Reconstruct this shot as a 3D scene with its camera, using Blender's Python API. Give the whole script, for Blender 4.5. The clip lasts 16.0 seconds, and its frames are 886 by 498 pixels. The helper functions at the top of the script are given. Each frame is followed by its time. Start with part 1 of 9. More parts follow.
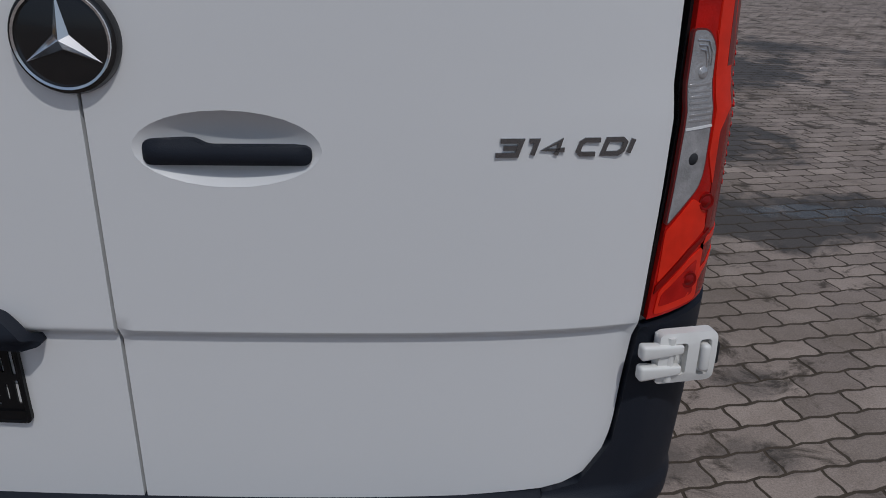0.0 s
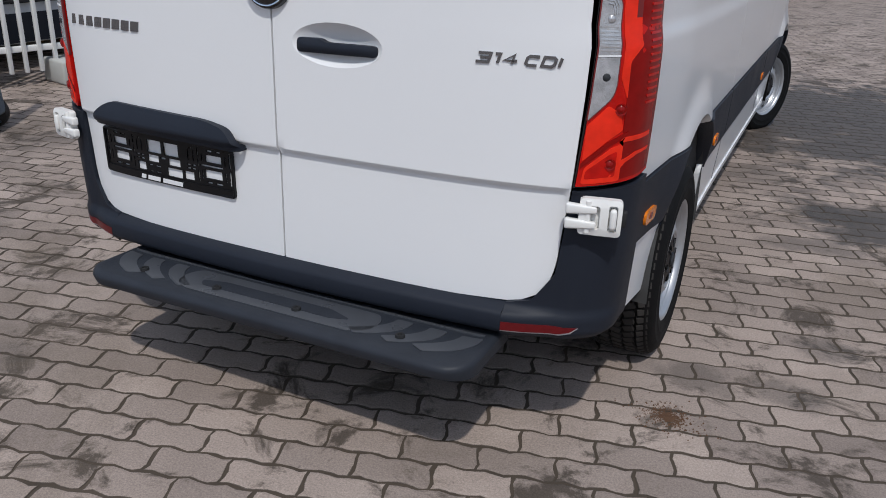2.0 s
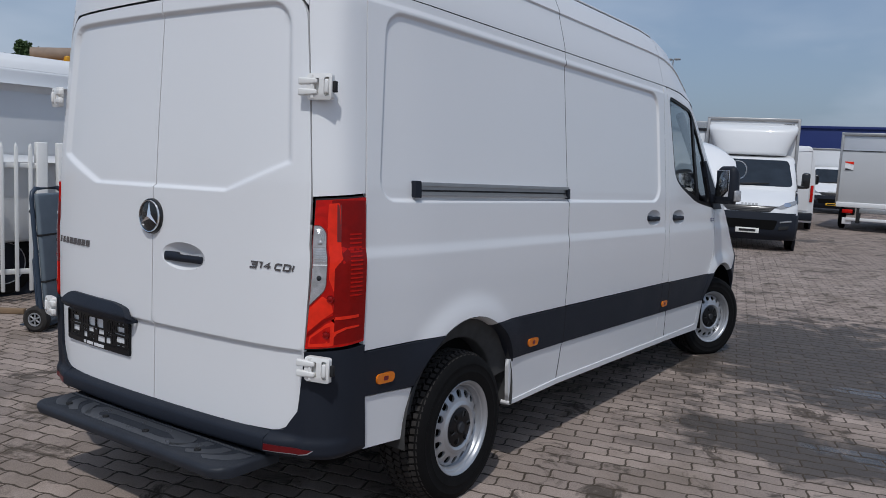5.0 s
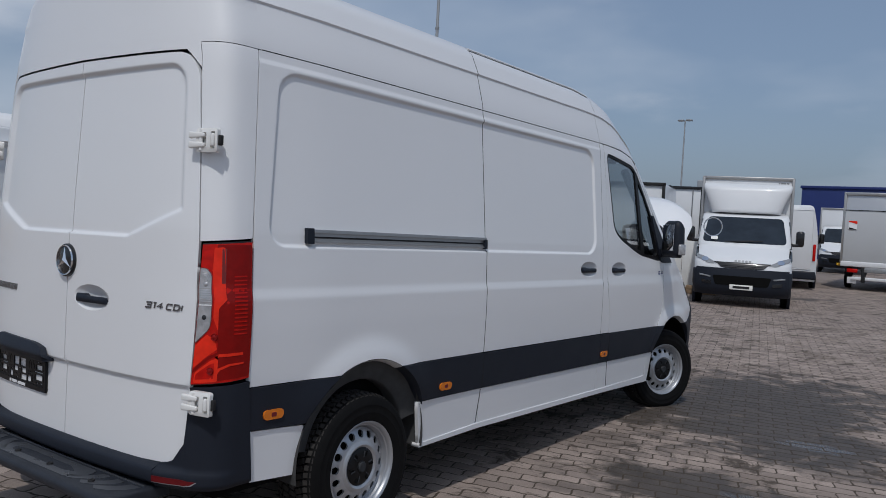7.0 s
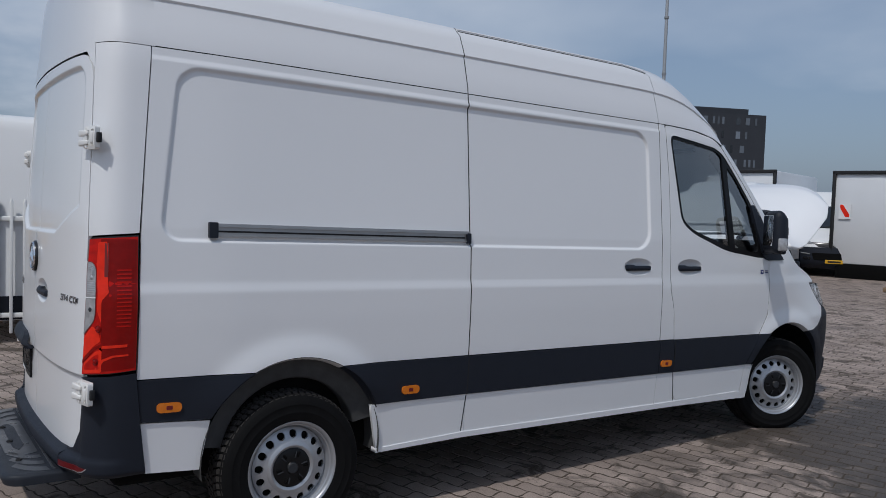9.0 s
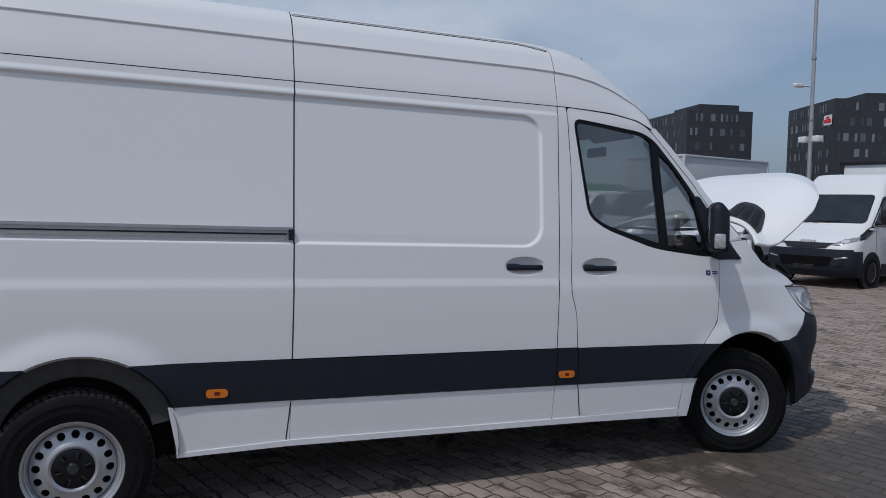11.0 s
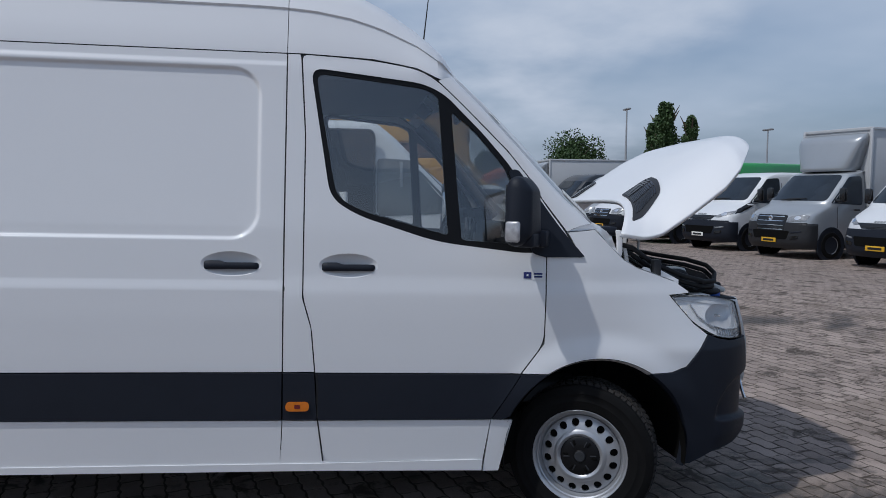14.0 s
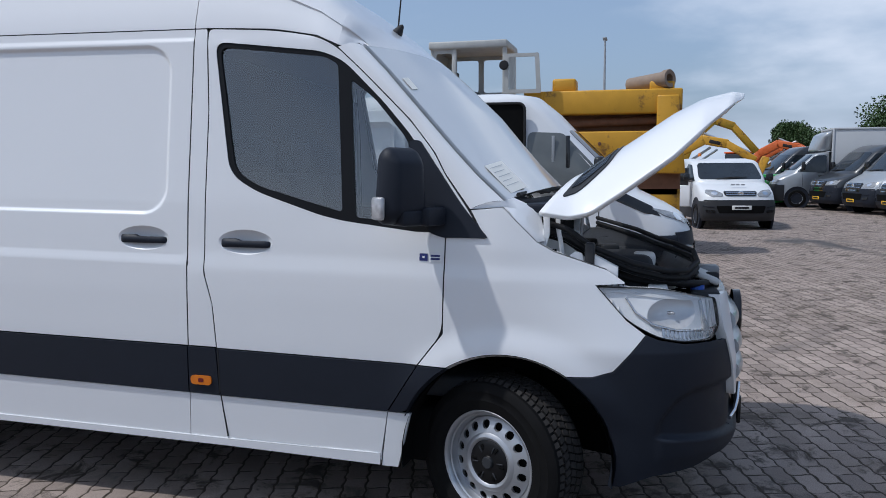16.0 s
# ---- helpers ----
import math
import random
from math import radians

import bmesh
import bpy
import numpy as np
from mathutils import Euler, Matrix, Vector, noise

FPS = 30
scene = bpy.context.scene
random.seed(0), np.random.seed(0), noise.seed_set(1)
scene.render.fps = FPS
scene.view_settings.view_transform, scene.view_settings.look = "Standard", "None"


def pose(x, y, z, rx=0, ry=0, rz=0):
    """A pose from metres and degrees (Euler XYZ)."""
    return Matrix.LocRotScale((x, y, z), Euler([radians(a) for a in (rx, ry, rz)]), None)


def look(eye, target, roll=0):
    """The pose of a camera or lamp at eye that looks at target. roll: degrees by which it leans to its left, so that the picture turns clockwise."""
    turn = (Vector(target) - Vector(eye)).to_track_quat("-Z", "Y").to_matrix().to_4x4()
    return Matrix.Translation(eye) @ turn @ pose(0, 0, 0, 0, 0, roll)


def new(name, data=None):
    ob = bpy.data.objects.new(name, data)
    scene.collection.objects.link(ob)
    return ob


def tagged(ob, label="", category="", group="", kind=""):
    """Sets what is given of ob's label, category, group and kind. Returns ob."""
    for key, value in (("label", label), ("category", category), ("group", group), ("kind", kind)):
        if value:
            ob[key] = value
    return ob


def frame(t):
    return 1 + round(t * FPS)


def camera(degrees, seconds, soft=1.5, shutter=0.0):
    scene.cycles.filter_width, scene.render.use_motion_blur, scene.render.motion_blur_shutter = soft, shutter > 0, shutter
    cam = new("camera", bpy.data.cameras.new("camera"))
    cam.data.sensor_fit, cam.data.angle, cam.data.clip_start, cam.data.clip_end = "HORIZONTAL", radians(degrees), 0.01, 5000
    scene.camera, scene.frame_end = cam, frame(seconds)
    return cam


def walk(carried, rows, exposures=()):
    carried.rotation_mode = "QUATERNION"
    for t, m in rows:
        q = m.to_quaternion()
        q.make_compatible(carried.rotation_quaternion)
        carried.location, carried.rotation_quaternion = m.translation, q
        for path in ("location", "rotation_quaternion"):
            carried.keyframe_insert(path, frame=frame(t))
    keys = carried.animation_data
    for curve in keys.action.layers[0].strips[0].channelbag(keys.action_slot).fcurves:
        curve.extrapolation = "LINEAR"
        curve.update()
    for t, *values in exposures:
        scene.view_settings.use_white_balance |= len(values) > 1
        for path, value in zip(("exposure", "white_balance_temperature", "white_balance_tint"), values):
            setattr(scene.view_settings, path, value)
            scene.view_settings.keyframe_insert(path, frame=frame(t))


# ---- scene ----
cam = camera(58.3, 16.0, soft=0.9)
METRES, EYE, TILT, LEAN, TURN = 11.32, 1.462, -0.8, -2.0, 0.6
EXPOSE = [(0.0, -0.89, 6050, 10), (0.5, -0.61, 6090, 10), (1.0, -0.26, 6120, 10), (1.5, -0.07, 6140, 10), (2.0, -0.04, 6140, 10), (2.5, -0.09, 6130, 10), (3.0, -0.19, 6110, 10), (4.0, -0.17, 6070, 10), (5.0, -0.33, 6020, 10),
          (7.5, -0.49, 6070, 10), (8.0, -0.45, 6070, 10), (11.0, -0.40, 6010, 10), (14.5, -0.31, 5880, 10), (15.3, -0.14, 5880, 10), (16.0, 0.05, 5860, 10)]
ROWS = [
    (0.0, 0.0, 0.0, 0.0, 0.02, -22.63, -0.04),
    (0.5, 0.0105, -0.0221, -0.0024, 3.91, -22.19, -0.35),
    (1.0, 0.027, -0.0404, -0.0021, 12.58, -22.01, -0.64),
    (1.5, 0.0524, -0.0497, -0.0025, 20.32, -22.1, -0.88),
    (2.0, 0.0747, -0.0608, -0.0045, 25.24, -21.23, -0.94),
    (2.5, 0.0963, -0.0673, -0.0027, 26.09, -17.19, -1.12),
    (3.0, 0.1244, -0.0661, -0.0035, 27.42, -14.75, -1.37),
    (3.5, 0.1478, -0.069, -0.0035, 29.96, -14.12, -1.75),
    (4.0, 0.1714, -0.0799, -0.0007, 32.5, -11.72, -1.71),
    (4.5, 0.1952, -0.0843, 0.0016, 33.84, -8.5, -1.66),
    (5.0, 0.2156, -0.0862, 0.0014, 34.59, -4.64, -1.64),
    (7.5, 0.2833, -0.0567, -0.0019, 37.46, 0.12, -1.43),
    (8.0, 0.3041, -0.0246, -0.0019, 42.54, -0.13, -1.34),
    (10.5, 0.3888, 0.1476, -0.0002, 65.22, -0.84, -1.11),
    (11.0, 0.3956, 0.1913, -0.0003, 66.39, -1.01, -1.09),
    (11.5, 0.3929, 0.2298, -0.0005, 68.04, -1.19, -1.14),
    (12.0, 0.3875, 0.2706, 0.0021, 68.66, -1.42, -1.13),
    (12.5, 0.383, 0.31, 0.0031, 70.17, -1.69, -1.15),
    (13.0, 0.3715, 0.35, 0.0024, 73.02, -1.95, -1.16),
    (13.5, 0.3654, 0.3929, 0.0022, 77.08, -2.04, -1.02),
    (14.0, 0.3603, 0.431, 0.0034, 82.58, -2.14, -0.99),
    (14.5, 0.3492, 0.4711, 0.0032, 88.55, -2.45, -0.89),
    (15.0, 0.3454, 0.5128, 0.0033, 94.73, -3.0, -0.85),
    (15.5, 0.3398, 0.5473, 0.0037, 99.45, -3.54, -0.89),
    (16.0, 0.3264, 0.5816, 0.0056, 103.72, -4.18, -1.01),
]
walk(cam, [(t, pose(0, 0, EYE, TILT, LEAN, TURN) @ pose(METRES * x, METRES * y, METRES * z, 90 + pitch, roll, yaw)) for t, x, y, z, yaw, pitch, roll in ROWS], EXPOSE)

# ---------------------------------------------------------------- sky and sun
SUN_DIR = Vector((0.28, -0.57, 1.0)).normalized()
world = bpy.data.worlds.new("sky")
scene.world = world
world.use_nodes = True
wn, wl = world.node_tree.nodes, world.node_tree.links
wn.clear()
w_out = wn.new("ShaderNodeOutputWorld")
w_bg = wn.new("ShaderNodeBackground")
w_bg.inputs["Strength"].default_value = 0.137
sky = wn.new("ShaderNodeTexSky")
sky.sky_type, sky.sun_disc = "NISHITA", False
sky.sun_elevation = math.asin(SUN_DIR.z)
sky.sun_rotation = math.atan2(SUN_DIR.x, SUN_DIR.y)
sky.air_density, sky.dust_density, sky.ozone_density = 1.0, 3.0, 1.5
# cloud layer: direction flattened onto a plane overhead
w_tc = wn.new("ShaderNodeTexCoord")
w_sep = wn.new("ShaderNodeSeparateXYZ")
wl.new(w_tc.outputs["Generated"], w_sep.inputs[0])
w_h = wn.new("ShaderNodeMath"); w_h.operation = "MAXIMUM"; w_h.inputs[1].default_value = 0.0
wl.new(w_sep.outputs["Z"], w_h.inputs[0])
w_h2 = wn.new("ShaderNodeMath"); w_h2.operation = "ADD"; w_h2.inputs[1].default_value = 0.22
wl.new(w_h.outputs[0], w_h2.inputs[0])
w_dx = wn.new("ShaderNodeMath"); w_dx.operation = "DIVIDE"
w_dy = wn.new("ShaderNodeMath"); w_dy.operation = "DIVIDE"
wl.new(w_sep.outputs["X"], w_dx.inputs[0]); wl.new(w_h2.outputs[0], w_dx.inputs[1])
wl.new(w_sep.outputs["Y"], w_dy.inputs[0]); wl.new(w_h2.outputs[0], w_dy.inputs[1])
w_cmb = wn.new("ShaderNodeCombineXYZ")
wl.new(w_dx.outputs[0], w_cmb.inputs[0]); wl.new(w_dy.outputs[0], w_cmb.inputs[1])
w_noise = wn.new("ShaderNodeTexNoise")
w_noise.inputs["Scale"].default_value = 0.55
w_noise.inputs["Detail"].default_value = 5.0
w_noise.inputs["Roughness"].default_value = 0.48
wl.new(w_cmb.outputs[0], w_noise.inputs["Vector"])
w_ramp = wn.new("ShaderNodeValToRGB")
w_ramp.color_ramp.elements[0].position, w_ramp.color_ramp.elements[0].color = 0.48, (0, 0, 0, 1)
w_ramp.color_ramp.elements[1].position, w_ramp.color_ramp.elements[1].color = 0.72, (1, 1, 1, 1)
wl.new(w_noise.outputs["Fac"], w_ramp.inputs[0])
w_mixh = wn.new("ShaderNodeMix"); w_mixh.data_type = "RGBA"
w_mixh.inputs["Factor"].default_value = 0.55
w_mixh.inputs["B"].default_value = (2.2, 2.8, 3.7, 1)
wl.new(sky.outputs[0], w_mixh.inputs["A"])
w_mix = wn.new("ShaderNodeMix"); w_mix.data_type = "RGBA"
w_mix.inputs["B"].default_value = (4.5, 4.95, 5.6, 1)
wl.new(w_mixh.outputs["Result"], w_mix.inputs["A"])
wl.new(w_ramp.outputs[0], w_mix.inputs["Factor"])
# a bright cloud bank low in the west
w_dot = wn.new("ShaderNodeVectorMath"); w_dot.operation = "DOT_PRODUCT"
w_dot.inputs[1].default_value = (-0.935, 0.225, 0.275)
wl.new(w_tc.outputs["Generated"], w_dot.inputs[0])
w_bank = wn.new("ShaderNodeMapRange"); w_bank.interpolation_type = "SMOOTHSTEP"
w_bank.inputs["From Min"].default_value, w_bank.inputs["From Max"].default_value = 0.955, 0.998
wl.new(w_dot.outputs["Value"], w_bank.inputs["Value"])
w_n2 = wn.new("ShaderNodeTexNoise")
w_n2.inputs["Scale"].default_value, w_n2.inputs["Detail"].default_value, w_n2.inputs["Roughness"].default_value = 1.5, 6.0, 0.52
wl.new(w_cmb.outputs[0], w_n2.inputs["Vector"])
w_sum = wn.new("ShaderNodeMath"); w_sum.operation = "MULTIPLY_ADD"; w_sum.inputs[1].default_value = 0.27
wl.new(w_bank.outputs[0], w_sum.inputs[0]); wl.new(w_n2.outputs["Fac"], w_sum.inputs[2])
w_r2 = wn.new("ShaderNodeMapRange"); w_r2.interpolation_type = "SMOOTHSTEP"
w_r2.inputs["From Min"].default_value, w_r2.inputs["From Max"].default_value = 0.55, 0.95
wl.new(w_sum.outputs[0], w_r2.inputs["Value"])
w_mix2 = wn.new("ShaderNodeMix"); w_mix2.data_type = "RGBA"
w_mix2.inputs["B"].default_value = (4.9, 5.2, 5.7, 1)
wl.new(w_mix.outputs["Result"], w_mix2.inputs["A"])
wl.new(w_r2.outputs[0], w_mix2.inputs["Factor"])
wl.new(w_mix2.outputs["Result"], w_bg.inputs["Color"])
wl.new(w_bg.outputs[0], w_out.inputs["Surface"])

sun = new("sun", bpy.data.lights.new("sun", "SUN"))
sun.data.energy, sun.data.angle, sun.data.color = 2.4, radians(1.2), (1.0, 0.95, 0.88)
sun.matrix_world = look(SUN_DIR * 30, (0, 0, 0))


# ---------------------------------------------------------------- materials
MATS = {}


def material(name, color, rough=0.5, metal=0.0, var=0.06, scale=6.0, bump=0.0, bump_scale=200.0, coat=0.0,
             trans=0.0, ior=1.45, rough_var=0.0, island=0.0, emit=0.0, spec=0.5, stain=None, stain_scale=3.0):
    """A principled material whose colour wanders a little at two scales, with optional fine relief."""
    m = bpy.data.materials.new(name)
    m.use_nodes = True
    n, l = m.node_tree.nodes, m.node_tree.links
    b = n["Principled BSDF"]
    b.inputs["Roughness"].default_value = rough
    b.inputs["Metallic"].default_value = metal
    b.inputs["IOR"].default_value = ior
    b.inputs["Specular IOR Level"].default_value = spec
    b.inputs["Coat Weight"].default_value = coat
    b.inputs["Coat Roughness"].default_value = 0.05
    b.inputs["Transmission Weight"].default_value = trans
    if emit:
        b.inputs["Emission Color"].default_value = (*color, 1)
        b.inputs["Emission Strength"].default_value = emit
    tc = n.new("ShaderNodeTexCoord")
    mix = n.new("ShaderNodeMix"); mix.data_type = "RGBA"
    mix.inputs["A"].default_value = (*[c * (1 - var) for c in color], 1)
    mix.inputs["B"].default_value = (*[min(1, c * (1 + var)) for c in color], 1)
    a = n.new("ShaderNodeTexNoise"); a.inputs["Scale"].default_value = scale; a.inputs["Detail"].default_value = 6
    l.new(tc.outputs["Object"], a.inputs["Vector"])
    l.new(a.outputs["Fac"], mix.inputs["Factor"])
    last = mix.outputs["Result"]
    if island:
        g = n.new("ShaderNodeNewGeometry"); oi = n.new("ShaderNodeObjectInfo")
        ad = n.new("ShaderNodeMath"); ad.operation = "ADD"
        l.new(g.outputs["Random Per Island"], ad.inputs[0]); l.new(oi.outputs["Random"], ad.inputs[1])
        fr = n.new("ShaderNodeMath"); fr.operation = "FRACT"; l.new(ad.outputs[0], fr.inputs[0])
        mr = n.new("ShaderNodeMapRange"); mr.inputs["To Min"].default_value = 1 - island; mr.inputs["To Max"].default_value = 1 + island
        l.new(fr.outputs[0], mr.inputs["Value"])
        mu = n.new("ShaderNodeVectorMath"); mu.operation = "SCALE"
        l.new(last, mu.inputs[0]); l.new(mr.outputs[0], mu.inputs["Scale"])
        last = mu.outputs[0]
    if stain:
        sn = n.new("ShaderNodeTexNoise"); sn.inputs["Scale"].default_value = stain_scale; sn.inputs["Detail"].default_value = 10; sn.inputs["Roughness"].default_value = 0.72
        l.new(tc.outputs["Object"], sn.inputs["Vector"])
        sr_ = n.new("ShaderNodeMapRange"); sr_.inputs["From Min"].default_value, sr_.inputs["From Max"].default_value = 0.55, 0.66
        l.new(sn.outputs["Fac"], sr_.inputs["Value"])
        sm = n.new("ShaderNodeMix"); sm.data_type = "RGBA"; sm.inputs["B"].default_value = (*stain, 1)
        l.new(sr_.outputs[0], sm.inputs["Factor"]); l.new(last, sm.inputs["A"])
        last = sm.outputs["Result"]
    l.new(last, b.inputs["Base Color"])
    if rough_var:
        r = n.new("ShaderNodeTexNoise"); r.inputs["Scale"].default_value = scale * 0.6; r.inputs["Detail"].default_value = 5
        l.new(tc.outputs["Object"], r.inputs["Vector"])
        mr = n.new("ShaderNodeMapRange")
        mr.inputs["To Min"].default_value, mr.inputs["To Max"].default_value = max(0.02, rough - rough_var), min(1, rough + rough_var)
        l.new(r.outputs["Fac"], mr.inputs["Value"]); l.new(mr.outputs[0], b.inputs["Roughness"])
    if bump:
        f = n.new("ShaderNodeTexNoise"); f.inputs["Scale"].default_value = bump_scale; f.inputs["Detail"].default_value = 4
        l.new(tc.outputs["Object"], f.inputs["Vector"])
        bp = n.new("ShaderNodeBump"); bp.inputs["Strength"].default_value = bump; bp.inputs["Distance"].default_value = 0.002
        l.new(f.outputs["Fac"], bp.inputs["Height"]); l.new(bp.outputs[0], b.inputs["Normal"])
    MATS[name] = m
    return m


M_WHITE = material("white_paint", (0.79, 0.792, 0.796), 0.30, coat=0.55, var=0.015, scale=1.5, bump=0.012, bump_scale=60, rough_var=0.05)
M_WHITE2 = material("older_white_paint", (0.70, 0.71, 0.72), 0.4, coat=0.3, var=0.04, scale=2.0, rough_var=0.08)
M_BLACK = material("grained_black_plastic", (0.0148, 0.0181, 0.0268), 0.52, spec=0.26, var=0.12, scale=9, bump=0.25, bump_scale=450, rough_var=0.08)
M_STEP = material("scuffed_grey_plastic", (0.0231, 0.0264, 0.0341), 0.5, spec=0.28, var=0.22, scale=14, bump=0.3, bump_scale=320, rough_var=0.12)
M_GLOSSBLACK = material("gloss_black_plastic", (0.012, 0.012, 0.013), 0.18, coat=0.3, var=0.05)
M_SURROUND = material("satin_black_window_frame", (0.008, 0.0085, 0.010), 0.45, spec=0.2, var=0.1, scale=14)
M_HOLDER = material("matt_black_plastic", (0.006, 0.006, 0.007), 0.4, spec=0.3, var=0.1, scale=20)
M_SEAL = material("black_rubber_seal", (0.012, 0.012, 0.013), 0.7, var=0.1, scale=20)
# near-black for insides, holes and undersides, where it stands in for shade
M_VOID = material("void_black", (0.006, 0.006, 0.006), 0.95, spec=0.1, var=0.2, scale=5)
M_RUBBER = material("tyre_rubber", (0.0075, 0.0074, 0.0076), 0.70, spec=0.12, var=0.25, scale=18, bump=0.3, bump_scale=160, rough_var=0.1)
M_STEEL = material("silver_painted_steel", (0.44, 0.45, 0.47), 0.36, metal=0.62, var=0.06, scale=12, bump=0.05, rough_var=0.08)
M_ALU = material("brushed_aluminium", (0.42, 0.41, 0.40), 0.42, metal=0.85, var=0.12, scale=16, rough_var=0.1)
M_CHROME = material("chrome", (0.82, 0.83, 0.85), 0.08, metal=1.0, var=0.02)
M_DKCHROME = material("dark_chrome", (0.30, 0.31, 0.33), 0.2, metal=1.0, var=0.1, scale=30)
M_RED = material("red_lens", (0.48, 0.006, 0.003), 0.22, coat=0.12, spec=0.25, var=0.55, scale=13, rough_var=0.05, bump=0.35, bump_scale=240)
# distorted colour patches imitate reflections inside the lens
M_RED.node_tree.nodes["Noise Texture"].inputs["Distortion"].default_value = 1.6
# lit and shaded copies of the red lens, light put into the colour
M_REDLIT = material("bright_and_lit_red", (0.78, 0.028, 0.010), 0.25, coat=0.05, spec=0.25, var=0.25, scale=30)
M_REDMID = material("shaded_red_lens", (0.22, 0.003, 0.002), 0.22, coat=0.06, spec=0.25, var=0.3, scale=30)
M_REDDARK = material("deep_red_plastic", (0.16, 0.012, 0.012), 0.3, coat=0.3, var=0.2, scale=20)
M_CLEAR = material("ribbed_clear_lens", (0.62, 0.62, 0.63), 0.16, metal=0.7, var=0.35, scale=24, coat=0.6)
M_AMBER = material("amber_lens", (0.72, 0.19, 0.010), 0.2, coat=0.5, var=0.2, scale=40)
M_HINGE = material("cream_white_paint", (0.78, 0.77, 0.74), 0.35, coat=0.3, var=0.03, scale=20)
M_TRIM = material("dark_cab_trim", (0.03, 0.032, 0.036), 0.7, spec=0.3, var=0.15, scale=14, bump=0.2, bump_scale=500)
M_SEAT = material("dark_grey_cloth", (0.05, 0.052, 0.057), 0.95, var=0.2, scale=30, bump=0.4, bump_scale=700)
M_LINER = material("grey_headliner", (0.13, 0.13, 0.13), 0.9, var=0.05, scale=10)
M_PAPER = material("white_paper", (0.82, 0.81, 0.76), 0.7, var=0.03)
M_STICKER = material("dark_blue_sticker", (0.02, 0.03, 0.16), 0.3, var=0.05)
M_WHITEPRINT = material("white_print", (0.8, 0.8, 0.8), 0.5, var=0.02)
M_BLUECAP = material("blue_cap", (0.02, 0.09, 0.42), 0.3, var=0.1)
M_GREYPLASTIC = material("worn_grey_metal", (0.30, 0.31, 0.32), 0.5, metal=0.4, var=0.2, scale=18, rough_var=0.12)
M_FENCE = material("white_fence_paint", (0.72, 0.72, 0.70), 0.5, var=0.06, scale=9, bump=0.1, bump_scale=120)
M_CANVAS = material("blue_grey_tarpaulin", (0.13, 0.16, 0.19), 0.65, var=0.25, scale=7, bump=0.2, bump_scale=90)
M_FRAME = material("navy_tube_paint", (0.03, 0.045, 0.07), 0.4, var=0.1, scale=20)
M_YELLOW = material("worn_yellow_paint", (0.58, 0.30, 0.02), 0.5, var=0.22, scale=3, bump=0.2, bump_scale=40, rough_var=0.15, stain=(0.13, 0.055, 0.022), stain_scale=2.6)
M_CRANEGREY = material("weathered_grey_paint", (0.42, 0.42, 0.40), 0.6, var=0.2, scale=5)
M_RUST = material("rusty_steel", (0.16, 0.075, 0.04), 0.8, var=0.4, scale=8, bump=0.3, bump_scale=60)
M_PIPE = material("rusty_pipe_steel", (0.25, 0.19, 0.145), 0.75, var=0.3, scale=7, bump=0.3, bump_scale=60)
M_ORANGE = material("orange_paint", (0.62, 0.13, 0.03), 0.5, var=0.2, scale=5)
M_GREEN = material("bright_green_paint", (0.03, 0.34, 0.055), 0.3, coat=0.5, var=0.06, scale=3)
M_SILVER = material("silver_paint", (0.38, 0.40, 0.42), 0.32, metal=0.35, coat=0.5, var=0.05, scale=3)
M_DARKPAINT = material("dark_grey_paint", (0.035, 0.038, 0.043), 0.28, coat=0.6, var=0.08, scale=3)
M_GREYBOX = material("light_grey_panel", (0.47, 0.48, 0.49), 0.45, var=0.07, scale=1.3, rough_var=0.08)
M_ALUPANEL = material("aluminium_panel", (0.52, 0.53, 0.55), 0.38, metal=0.45, var=0.07, scale=2.0, rough_var=0.1)
M_BLUEROOF = material("dark_blue_cladding", (0.015, 0.03, 0.14), 0.5, var=0.1, scale=2)
M_PLATEY = material("yellow_plate", (0.75, 0.42, 0.02), 0.4, var=0.03)
M_FACADE = material("dark_facade_panel", (0.035, 0.038, 0.045), 0.5, var=0.18, scale=0.35, rough_var=0.1)
M_FACADEW = material("facade_window_glass", (0.10, 0.115, 0.135), 0.15, var=0.3, scale=0.6, coat=0.2, island=0.85)
M_POLE = material("galvanised_steel", (0.40, 0.41, 0.42), 0.5, metal=0.5, var=0.1, scale=5)
M_BARK = material("bark", (0.10, 0.075, 0.055), 0.9, var=0.3, scale=8, bump=0.5, bump_scale=30)
M_LEAF = material("green_leaves", (0.045, 0.085, 0.025), 0.65, var=0.35, scale=2.0, island=0.35)
M_WOOD = material("weathered_timber", (0.22, 0.15, 0.09), 0.8, var=0.3, scale=9, bump=0.3, bump_scale=80)
M_DIRTWHITE = material("dirty_white_film", (0.62, 0.62, 0.60), 0.6, var=0.15, scale=9)
M_DIRT = material("brown_soil_crumbs", (0.11, 0.06, 0.035), 0.95, var=0.4, scale=60)


